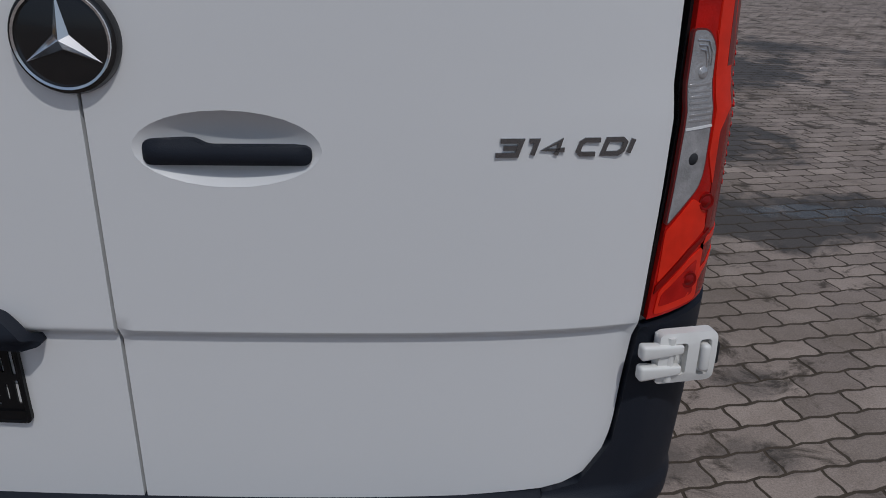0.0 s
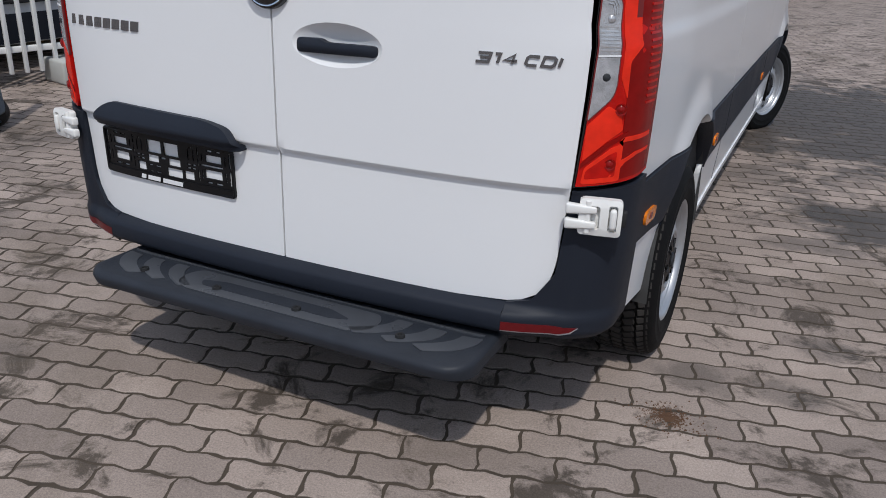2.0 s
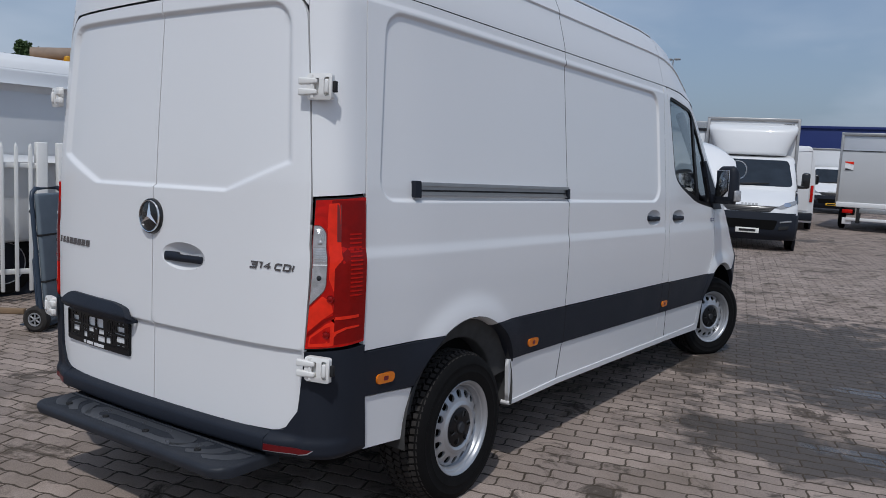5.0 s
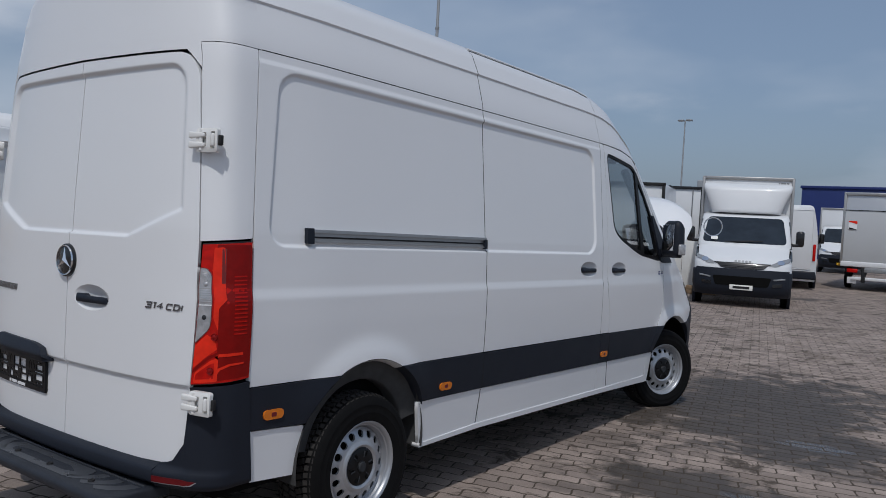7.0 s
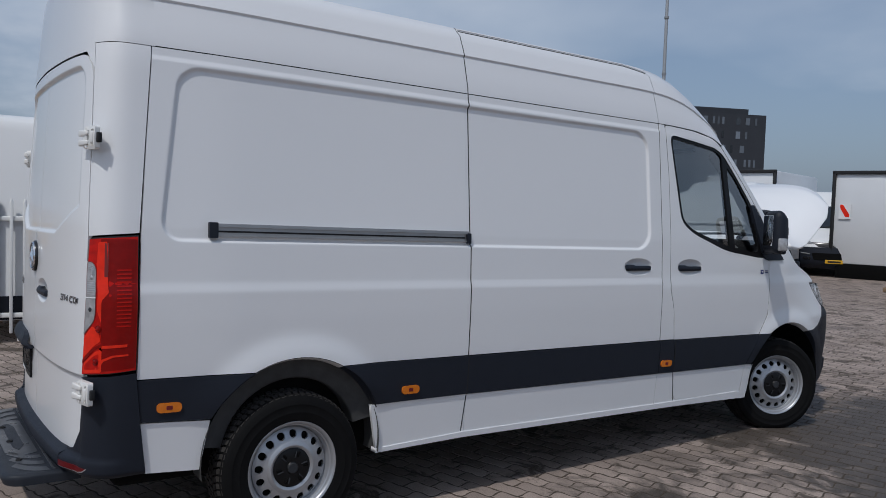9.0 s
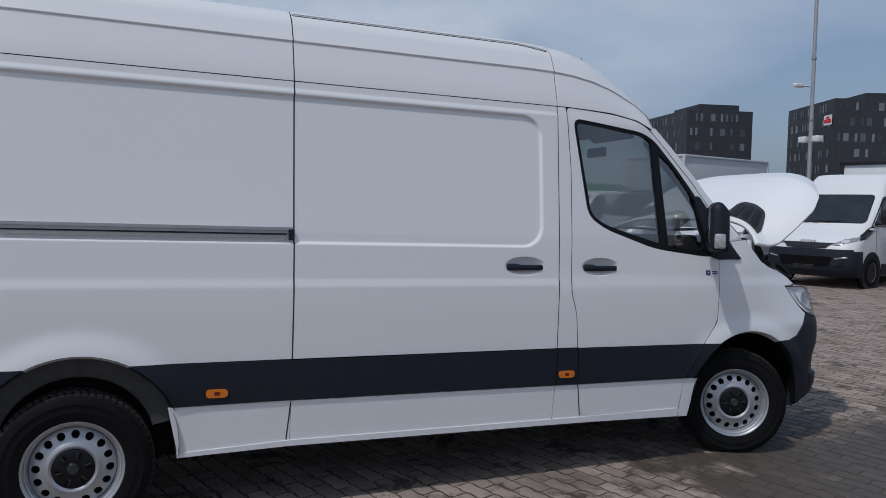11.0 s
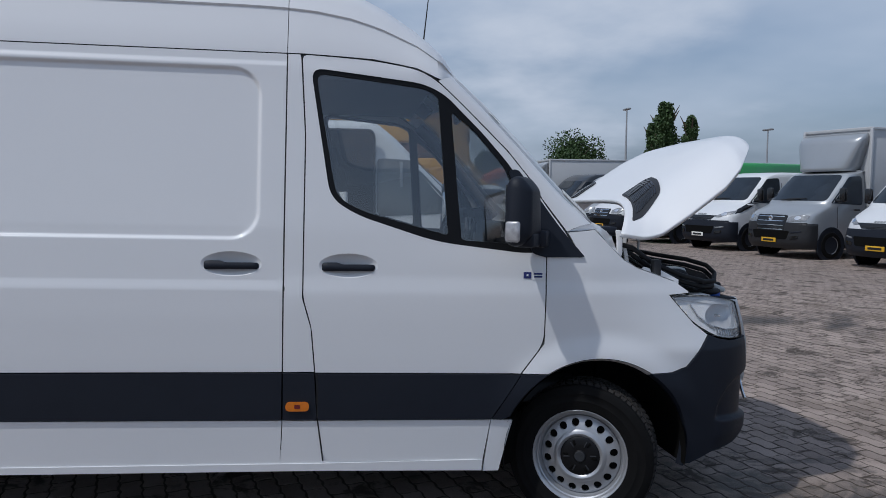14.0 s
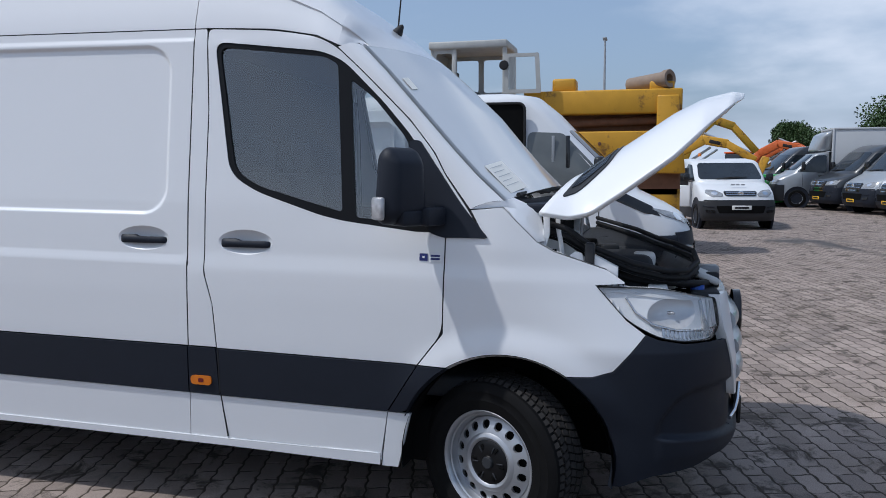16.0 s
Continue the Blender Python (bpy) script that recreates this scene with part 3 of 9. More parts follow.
def join(*meshes):
    verts, faces = [], []
    for v, f in meshes:
        o = len(verts)
        verts += v
        faces += [[o + i for i in q] for q in f]
    return verts, faces


def panel(name, outline, mat, parent=van, label="", **k):
    v, f = skin_mesh(outline, **k)
    return raw(name, v, f, mat, parent, label)


def arch(c, r, z_from, z_to, steps=28, zc=0.36):
    """Points along a wheel arch from the rear foot to the front foot."""
    a0, a1 = math.pi - math.asin((z_from - zc) / r), math.asin((z_to - zc) / r)
    return [(c + r * math.cos(a0 + (a1 - a0) * i / steps), zc + r * math.sin(a0 + (a1 - a0) * i / steps)) for i in range(steps + 1)]

# ---- flank outlines, shared by both sides
FLANGE = 0.012
REAR_ARCH = arch(2.08, 0.455 + FLANGE, 0.33, 0.32, 36, REAR_ARCH_Z)
FRONT_ARCH = arch(6.07, 0.445 + FLANGE, 0.29, 0.30, 36)
G = 0.003
TOPZ = 2.172


def band(points, z):
    """Arch points above z only."""
    return [p for p in points if p[1] > z]


def arch_at(points, z, front):
    """Where the arch crosses height z, on its front or rear leg."""
    mid = max(points, key=lambda p: p[1])[0]
    for p, q in zip(points, points[1:]):
        if (p[1] - z) * (q[1] - z) <= 0 and p[1] != q[1] and (p[0] + q[0] > 2 * mid) == front:
            t = (z - p[1]) / (q[1] - p[1])
            return [(p[0] + (q[0] - p[0]) * t, z)]
    return []


O_QUARTER = [(1.352, 0.757)] + arch_at(REAR_ARCH, 0.757, False) + band(REAR_ARCH, 0.757) + arch_at(REAR_ARCH, 0.757, True) + [(3.067, 0.757), (3.067, TOPZ), (1.40, TOPZ), (1.375, 1.75), (1.358, 1.37)]
O_BPILLAR = [(4.62, 0.755), (4.762, 0.755), (4.744, 0.955), (4.705, 1.089), (4.707, 1.806), (4.685, 2.155), (4.68, TOPZ), (4.622, TOPZ)]
O_DOOR = rounded([(4.762, 0.752), (5.697, 0.745), (5.803, 0.885), (5.808, 1.287), (5.97, 1.287), (5.895, 1.405), (5.79, 1.545), (5.745, 1.628), (5.63, 1.767), (5.41, 1.978), (5.29, 2.085), (5.20, 2.128),
                  (5.007, 2.158), (4.685, TOPZ), (4.707, 1.806), (4.705, 1.089), (4.744, 0.955)],
                 [0, 0, 0.05, 0, 0.01, 0.03, 0.04, 0.05, 0.05, 0.06, 0.05, 0.06, 0.1, 0.03, 0.05, 0.03, 0.04])
O_GLASSES = rounded([(4.725, 2.112), (5.23, 2.062), (5.33, 2.018), (5.51, 1.845), (5.635, 1.705), (5.715, 1.585), (5.78, 1.45), (5.79, 1.305), (5.70, 1.300), (5.30, 1.345), (4.95, 1.455), (4.82, 1.53)],
                    [0.06, 0.05, 0.05, 0.05, 0.04, 0.04, 0.01, 0.005, 0.05, 0.1, 0.06, 0.07])
O_GLASS_F = rounded([(4.748, 2.09), (5.24, 2.040), (5.302, 2.005), (5.352, 1.375), (4.96, 1.478), (4.845, 1.54)], [0.05, 0.03, 0.02, 0.02, 0.05, 0.06])
O_GLASS_Q = rounded([(5.361, 1.940), (5.468, 1.860), (5.610, 1.698), (5.66, 1.60), (5.70, 1.34), (5.412, 1.355)], [0.02, 0.03, 0.03, 0.04, 0.05, 0.02])
O_FENDER = [(5.697, 0.745)] + arch_at(FRONT_ARCH, 0.745, False) + band(FRONT_ARCH, 0.745) + arch_at(FRONT_ARCH, 0.745, True)
O_FENDER += [(6.42, 0.748), (6.50, 0.772), (u_nose(6.634), 0.92), (u_nose(6.56), 0.975), (u_nose(6.44), 1.108), (u_nose(6.56), 1.114), (u_nose(6.56), 1.125),
             (u_nose(6.485), 1.172), (6.37, 1.207), (6.257, 1.240), (6.185, 1.275), (6.10, 1.355), (6.04, 1.415), (5.905, 1.400), (5.97, 1.287), (5.808, 1.287), (5.803, 0.885)]
O_HEADLAMP = rounded([(u_nose(6.44), 1.105), (u_nose(6.56), 0.972), (u_nose(6.68), 0.908), (u_nose(6.78), 0.890), (u_nose(x=0.78), 0.888), (u_nose(x=0.705), 0.94),
                      (u_nose(x=0.705), 1.045), (u_nose(6.70), 1.10)], [0.01, 0.05, 0.05, 0.05, 0.03, 0.03, 0.02, 0.06])
O_BUMPER = [(6.42, 0.748), (6.50, 0.772), (u_nose(6.634), 0.92), (u_nose(6.68), 0.901), (u_nose(6.78), 0.882), (u_nose(x=0.78), 0.880),
            (u_nose(x=0.67), 0.875), (u_nose(x=0.585), 0.62), (u_nose(x=0.50), 0.41), (u_nose(x=0.77), 0.40), (u_nose(6.83), 0.37), (u_nose(6.67), 0.345), (6.556, 0.30)]
O_BUMPER += [p for p in FRONT_ARCH[::-1] if p[0] > 6.28 and p[1] < 0.743] + arch_at(FRONT_ARCH, 0.745, True)
SILL_REAR = [(2.475, 0.545), (3.067, 0.547), (3.067, 0.338), (2.523, 0.316)]
SILL_SLIDE = [(3.067, 0.547), (4.62, 0.538), (4.612, 0.33), (3.067, 0.338)]
SILL_B = [(4.62, 0.538), (4.776, 0.536), (4.806, 0.345), (4.80, 0.33), (4.612, 0.33)]
SILL_DOOR = rounded([(4.776, 0.536), (5.566, 0.532), (5.535, 0.335), (4.806, 0.345)], [0, 0, 0.02, 0.04])
SILL_FRONT = [(5.566, 0.532), (5.668, 0.53), (5.61, 0.285), (5.535, 0.285)]
BAND_REAR = [(1.352, 0.757)] + arch_at(REAR_ARCH, 0.757, False) + [p for p in REAR_ARCH if 0.567 < p[1] < 0.755 and p[0] < 2][::-1] + arch_at(REAR_ARCH, 0.564, False) + [(1.372, 0.575)]
BAND_MID = arch_at(REAR_ARCH, 0.757, True) + [p for p in REAR_ARCH if 0.548 < p[1] < 0.755 and p[0] > 2] + arch_at(REAR_ARCH, 0.546, True) + [(3.067, 0.547), (3.067, 0.757)]
BAND_SLIDE = [(3.067, 0.547), (4.62, 0.538), (4.62, 0.755), (3.067, 0.757)]
BAND_B = [(4.62, 0.538), (4.776, 0.536), (4.762, 0.755), (4.62, 0.755)]
BAND_DOOR = [(4.776, 0.536), (5.566, 0.532), (5.70, 0.745), (4.762, 0.752)]
BAND_FRONT = [(5.566, 0.532), (5.612, 0.53)] + [p for p in FRONT_ARCH if 0.533 < p[1] < 0.743 and p[0] < 6] + arch_at(FRONT_ARCH, 0.745, False) + [(5.70, 0.745)]
TAILPIECE = [(1.372, 0.572), (1.668, 0.56), (1.63, 0.338), (1.402, 0.350)]

for side in (False, True):
    k = dict(mirror=side)
    fine = dict(du=0.026, dz=0.024) if not side else dict(du=0.12, dz=0.08)
    med = dict(du=0.05, dz=0.05) if not side else dict(du=0.12, dz=0.1)
    ZS = steps((0.75, 1.10, 0.03), (1.10, 1.18, 0.01), (1.18, 1.33, 0.03), (1.33, 1.37, 0.004), (1.37, 1.48, 0.010), (1.48, 1.96, 0.04), (1.96, 2.07, 0.010), (2.07, 2.15, 0.004), (2.15, 2.18, 0.01)) if not side else None
    UQ = steps((1.34, 1.42, 0.02), (1.42, 1.56, 0.005), (1.56, 1.68, 0.010), (1.68, 3.07, 0.03)) if not side else None
    US = steps((3.06, 4.36, 0.04), (4.36, 4.52, 0.006), (4.52, 4.63, 0.02)) if not side else None
    panel("quarter_panel", shrink(O_QUARTER, -0.0 + G), M_WHITE, us=UQ, zs=ZS, **fine, **k)
    sv, sf = join(skin_mesh([(3.072, 0.760), (4.617, 0.758), (4.617, 1.32), (3.072, 1.32)], holes=[oval(4.395, 1.228, 0.235)], zlines=(1.12, 1.13, 1.145, 1.16, 1.17), **fine, **k),
                  skin_mesh([(3.072, 1.32), (4.617, 1.32), (4.619, TOPZ - G), (3.072, TOPZ - G)], us=US, zs=[1.32] + ZS[ZS.index(min(ZS, key=lambda q: abs(q - 1.334))):] if ZS else None, **fine, **k))
    slide = raw("sliding_door", sv, sf, M_WHITE, van)
    # black strips set in the shut lines so the gaps read dark
    for name, u0, u1, host in (("door_seal", 3.0635, 3.0725, slide), ("door_seal", 4.6165, 4.626, slide)):
        panel(name, [(u0, 0.34), (u1, 0.34), (u1, TOPZ - 0.004), (u0, TOPZ - 0.004)], M_SEAL, host, off=-0.0014, depth=0.004, us=[u0, (u0 + u1) / 2, u1], zs=ZS, du=0.01, dz=0.1, **k)
    panel("roof_joint", [(3.062, TOPZ), (3.072, TOPZ), (3.072, 2.60), (3.062, 2.60)], M_SEAL, off=-0.001, depth=0.004, du=0.02, dz=0.02, **k)
    panel("door_pillar", shrink(O_BPILLAR, G), M_WHITE, **med, **k)
    door = panel("front_door", shrink(O_DOOR, G), M_WHITE, holes=[O_GLASSES, oval(4.905, 1.225, 0.235)], du=0.035, dz=0.035, **k)
    panel("door_seal", shrink(O_DOOR, -0.004), M_SEAL, door, holes=[shrink(O_DOOR, 0.008)], off=-0.0025, depth=0.004, du=0.06, dz=0.06, **k)
    panel("window_surround", O_GLASSES, M_SURROUND, door, "satin black window surround", holes=[O_GLASS_F, O_GLASS_Q], off=-0.004, depth=0.03, du=0.05, dz=0.05, **k)
    for o in (O_GLASS_F, O_GLASS_Q):
        g = panel("window_pane", shrink(o, -0.004), M_GLASS, door, "tinted side glass", off=-0.012, depth=0.0, du=0.08, dz=0.08, **k)
        g.visible_shadow = False
    panel("front_wing", shrink(O_FENDER, G), M_WHITE, du=0.026, dz=0.026, depth=0.05, **k)
    panel("rear_side_moulding", shrink(BAND_REAR, 0.002), M_BLACK, off=0.008, **med, **k)
    panel("side_moulding", shrink(BAND_MID, 0.002), M_BLACK, off=0.008, **med, **k)
    panel("side_moulding", shrink(BAND_SLIDE, G), M_BLACK, slide, off=0.008, **med, **k)
    panel("side_moulding", shrink(BAND_B, G), M_BLACK, off=0.008, **med, **k)
    panel("side_moulding", shrink(BAND_DOOR, G), M_BLACK, door, off=0.008, **med, **k)
    panel("side_moulding", shrink(BAND_FRONT, 0.002), M_BLACK, off=0.008, **med, **k)
    panel("rear_sill", SILL_REAR, M_WHITE, **med, **k)
    panel("slide_door_skirt", shrink(SILL_SLIDE, 0.002), M_WHITE, slide, **med, **k)
    panel("pillar_sill", shrink(SILL_B, 0.002), M_WHITE, **med, **k)
    panel("door_skirt", shrink(SILL_DOOR, 0.002), M_WHITE, door, **med, **k)
    panel("front_sill", shrink(SILL_FRONT, 0.001), M_WHITE, **med, **k)
    # flush black strips over moulding and skirt stand in for the gap's shade
    for u0, u1 in ((3.067, 3.049), (4.776, 4.802)):
        panel("door_seal", [(u0 - 0.003, 0.548), (u0 + 0.003, 0.548), (u0 - 0.001, 0.754), (u0 - 0.007, 0.754)] if u0 > 4 else [(u0 - 0.003, 0.548), (u0 + 0.003, 0.548), (u0 + 0.003, 0.755), (u0 - 0.003, 0.755)], M_SEAL, slide if u0 < 4 else door, off=0.0088, depth=0.003, du=0.05, dz=0.05, **k)
        panel("door_seal", [(u1 - 0.003, 0.345), (u1 + 0.003, 0.345), (u0 + 0.003, 0.540), (u0 - 0.003, 0.540)], M_SEAL, slide if u0 < 4 else door, off=0.0010, depth=0.003, du=0.05, dz=0.05, **k)
    panel("sill_lip", [(2.523, 0.318), (3.067, 0.340), (4.80, 0.336), (5.53, 0.342), (5.53, 0.29), (4.80, 0.302), (3.067, 0.310), (2.52, 0.296)], M_WHITE, off=0.006, depth=0.05, **med, **k)
    panel("sill_step", [(4.60, 0.31), (5.535, 0.31), (5.535, 0.40), (4.60, 0.40)], M_WHITE, off=-0.0035, depth=0.004, du=0.1, dz=0.05, **k)
    panel("rear_skirt", shrink(TAILPIECE, 0.001), M_WHITE, **med, **k)
    # turned-in flange round each wheel opening: white above the moulding, black below it
    for c, r, zs_, a0, a1, zc in ((2.08, 0.455, 0.757, 0.1316, 0.855, REAR_ARCH_Z), (6.07, 0.445, 0.746, -0.05, 0.886, 0.36)):
        rows_ = [(1.0, 0.0), (0.93, -0.0015), (0.5, -0.014), (0.0, -0.030), (-0.06, -0.036), (-0.16, -0.050)]
        za = math.asin((zs_ - zc) / (r + FLANGE)) / math.pi
        for nm, lo, hi, mt, lift in (("arch_flange", za, 1 - za, M_WHITE, 0.0), ("arch_flange_black", a0, za, M_BLACK, 0.008), ("arch_flange_black", 1 - za, a1, M_BLACK, 0.008)):
            nn = max(6, int((hi - lo) * 44))
            vs_ = []
            for i in range(nn + 1):
                a = math.pi * (lo + (hi - lo) * i / nn)
                for w_, o_ in rows_:
                    q_ = r + FLANGE * w_
                    p_ = skin(c + q_ * math.cos(a), zc + q_ * math.sin(a), o_ + lift)
                    vs_.append((-p_[0] if side else p_[0], p_[1], p_[2]))
            m_ = len(rows_)
            fs_ = [(i * m_ + j, (i + 1) * m_ + j, (i + 1) * m_ + j + 1, i * m_ + j + 1) for i in range(nn) for j in range(m_ - 1)]
            raw(nm, vs_, fs_ if side else [f[::-1] for f in fs_], mt, van)
    # nose
    panel("front_bumper_corner", O_BUMPER, M_BLACK, off=0.008, du=0.014, dz=0.008, exact=True, fn=bumper_skin, **k)
    HU0, HU1 = u_nose(6.44), u_nose(x=0.705)
    bowls = [(HU0 + (HU1 - HU0) * 0.54, 0.998, 0.120, 0.062)]
    round_ = lambda b, n=28: [(b[0] + b[2] * math.copysign(abs(math.cos(2 * math.pi * i / n)) ** 0.8, math.cos(2 * math.pi * i / n)), b[1] + b[3] * math.copysign(abs(math.sin(2 * math.pi * i / n)) ** 0.8, math.sin(2 * math.pi * i / n)) + 0.10 * b[2] * math.cos(2 * math.pi * i / n)) for i in range(n)]
    lamp = panel("headlamp", O_HEADLAMP, M_REFLECTOR, off=-0.016, depth=0.02, du=0.03, dz=0.03, holes=[round_(b) for b in bowls], label="headlamp with clear lens and silver reflector", **k)
    for b in bowls:
        panel("reflector_bowl", round_(b), M_BOWL, lamp, du=0.012, dz=0.012, depth=0.0, fn=lambda u_, z_, o_, b=b: skin(u_, z_, -0.016 - 0.040 * max(0.0, 1 - ((u_ - b[0]) / b[2]) ** 2 - ((z_ - b[1]) / b[3] - 0.1 * (u_ - b[0]) / b[3]) ** 2) ** 0.6), **k)
        bq = skin(b[0], b[1], -0.050)
        part("lamp_bulb", lathe([(0.0, 0.020), (0.005, 0.019), (0.007, 0.012), (0.007, -0.02)], 14, "Y"), M_CLEAR, lamp, m=Matrix.Translation((-bq[0] if side else bq[0], bq[1], bq[2])) @ Matrix.Rotation(0.5 if side else -0.5, 4, "Z"))
    um = HU0 + (HU1 - HU0) * 0.80
    panel("lamp_blade", rounded([(um - 0.006, 0.925), (um + 0.035, 0.925), (um + 0.012, 0.985), (um + 0.004, 1.05), (um - 0.008, 1.05)], 0.006), M_CLEAR, lamp, off=-0.004, depth=0.012, du=0.02, dz=0.02, **k)
    HL = HU1 - HU0
    sweep = [skin(HU0 + HL * a, z, -0.010) for a, z in ((0.20, 1.062), (0.26, 1.005), (0.38, 0.957), (0.55, 0.934), (0.75, 0.928), (0.95, 0.935))]
    part("lamp_sweep", tube([(-p[0] if side else p[0], p[1], p[2]) for p in sweep], 0.0055, 8), M_CHROME, lamp)
    panel("lamp_shelf", rounded([(HU0 + HL * 0.44, 0.925), (HU0 + HL * 0.54, 0.908), (HU0 + HL * 0.95, 0.914), (HU0 + HL * 0.95, 0.926), (HU0 + HL * 0.55, 0.926)], 0.006), M_BOWL, lamp, off=-0.012, depth=0.004, du=0.03, dz=0.02, **k)
    for a0, a1, zt in ((0.86, 0.90, 1.045), (0.91, 0.965, 1.035)):
        panel("lamp_fold", rounded([(HU0 + HL * a0, 0.935), (HU0 + HL * a1, 0.932), (HU0 + HL * (a1 - 0.02), zt), (HU0 + HL * (a0 + 0.01), zt + 0.004)], 0.006), M_BOWL, lamp, off=-0.006, depth=0.01, du=0.02, dz=0.02, **k)
    panel("lamp_brow", [(u_nose(6.47), 1.086), (u_nose(6.70), 1.060), (u_nose(x=0.72), 1.035), (u_nose(x=0.72), 1.043), (u_nose(6.70), 1.076), (u_nose(6.47), 1.096)], M_WHITEPRINT, lamp, off=-0.010, depth=0.006, du=0.03, dz=0.03, **k)
    for i in range(16):
        u0 = u_nose(6.70) + (u_nose(x=0.735) - u_nose(6.70)) * i / 16
        zc = 0.916 - 0.016 * min(1, i / 5)
        panel("lamp_flute", [(u0, zc), (u0 + 0.010, zc), (u0 + 0.010, zc + 0.030), (u0, zc + 0.030)], M_CLEAR, lamp, off=-0.010, depth=0.008, du=0.03, dz=0.05, **k)
    cover = panel("lens_cover", shrink(O_HEADLAMP, 0.003), M_LENS, lamp, off=0.004, depth=0.0, du=0.03, dz=0.03, **k)
    cover.visible_shadow = False
    panel("lamp_seal", O_HEADLAMP, M_SEAL, lamp, holes=[shrink(O_HEADLAMP, 0.0028)], off=0.002, depth=0.02, du=0.05, dz=0.05, **k)
    # tail corner: pillar above the lamp, lamp, bumper corner
    ui = u_tail(0.888)
    sx = -1 if side else 1
    panel("rear_pillar", shrink([(ui, 1.352), (1.356, 1.372), (1.375, 1.75), (1.40, TOPZ), (u_tail(0.872), TOPZ), (u_tail(0.885), 1.75)], G), M_WHITE, du=0.02, dz=0.06, **k)
    O_LAMP = [(u_tail(0.868), 0.772), (1.352, 0.80), (1.352, 1.366), (u_tail(0.90), 1.348)]
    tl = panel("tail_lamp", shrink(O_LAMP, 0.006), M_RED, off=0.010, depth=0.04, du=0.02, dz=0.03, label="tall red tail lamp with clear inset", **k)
    panel("lamp_bezel", O_LAMP, M_GLOSSBLACK, tl, off=-0.004, depth=0.04, du=0.03, dz=0.05, **k)
    ut = u_tail
    clear = rounded([(ut(0.884), 0.948), (ut(0.929), 1.004), (ut(0.935), 1.03), (ut(0.938), 1.225), (ut(0.922), 1.248), (ut(0.900), 1.248)], [0.004, 0.03, 0.03, 0.022, 0.02, 0.006])
    panel("lens_frame", shrink(clear, -0.003), M_REDDARK, tl, "dark lens frame", off=0.0118, depth=0.01, du=0.02, dz=0.02, **k)
    panel("reversing_lens", clear, M_REVERSE, tl, "clear ribbed reversing lens", off=0.013, depth=0.01, du=0.02, dz=0.02, **k)
    for i in range(7):
        z = 1.112 + i * 0.009
        panel("lens_rib", [(ut(0.897), z), (ut(0.934), z), (ut(0.934), z + 0.003), (ut(0.897), z + 0.003)], M_CLEAR, tl, off=0.0142, depth=0.003, du=0.02, dz=0.02, **k)
    for i in range(3):
        q = 0.006 + 0.007 * i
        arc = [(ut(0.905 + 0.003 * i), 1.240 - q), (ut(0.924 - 0.002 * i), 1.238 - q), (ut(0.932 - 0.004 * i), 1.222 - q), (ut(0.932 - 0.004 * i), 1.195)]
        part("lens_rib", tube([(p[0] * sx, p[1], p[2]) for p in (skin(a, b, 0.0138) for a, b in arc)], 0.0013, 5), M_CLEAR, tl)
    panel("lens_divider", [(ut(0.893), 1.099), (ut(0.937), 1.101), (ut(0.937), 1.105), (ut(0.893), 1.103)], M_WHITEPRINT, tl, off=0.0150, depth=0.006, du=0.02, dz=0.02, **k)
    for xb, zb, mb in ((0.918, 1.185, M_REVERSE), (0.912, 1.052, M_TRIM)):
        bp_ = skin(ut(xb), zb, 0.0125)
        part("bulb", lathe([(0.0, -0.004), (0.006, -0.003), (0.009, -0.001), (0.012, 0.003)], 16, "Y"), mb, tl, m=Matrix.Translation((bp_[0] * sx, bp_[1], bp_[2])) @ Matrix.Rotation(0.3 * sx, 4, "Z"))
    for xb, zb in ((0.940, 0.838), (0.948, 0.975)):
        bp_ = skin(ut(xb), zb, 0.0135)
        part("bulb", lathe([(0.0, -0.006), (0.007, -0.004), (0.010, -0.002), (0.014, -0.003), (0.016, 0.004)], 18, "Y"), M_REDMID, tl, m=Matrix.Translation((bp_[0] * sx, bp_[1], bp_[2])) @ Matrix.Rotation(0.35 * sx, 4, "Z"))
    # ribbed outer field and folds in shaded red, inner reflectors in lit red
    panel("reflector", rounded([(1.214, 0.80), (1.343, 0.815), (1.343, 1.348), (1.205, 1.346)], 0.008), M_REDMID, tl, "outer field in shaded red", off=0.0112, depth=0.01, du=0.03, dz=0.03, **k)
    for i in range(15):
        z = 0.985 + i * 0.0165
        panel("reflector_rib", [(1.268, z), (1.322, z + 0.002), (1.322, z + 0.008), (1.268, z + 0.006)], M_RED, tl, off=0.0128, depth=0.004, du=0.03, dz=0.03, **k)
    panel("dark_guide", [(1.222, 1.19), (1.236, 1.19), (1.238, 1.33), (1.222, 1.33)], M_REDDARK, tl, off=0.0126, depth=0.004, du=0.02, dz=0.03, **k)
    panel("light_guide", rounded([(ut(0.945), 1.118), (ut(0.976), 1.122), (ut(0.974), 1.30), (ut(0.972), 1.336), (ut(0.945), 1.332), (ut(0.942), 1.26)], 0.006), M_REDLIT, tl, "light guide in lit red", off=0.0125, depth=0.01, du=0.02, dz=0.03, **k)
    panel("light_guide", rounded([(ut(0.958), 1.00), (1.192, 1.05), (1.196, 1.21), (1.186, 1.25), (ut(0.978), 1.13), (ut(0.958), 1.09)], 0.008), M_REDLIT, tl, "light guide in lit red", off=0.0122, depth=0.01, du=0.02, dz=0.03, **k)
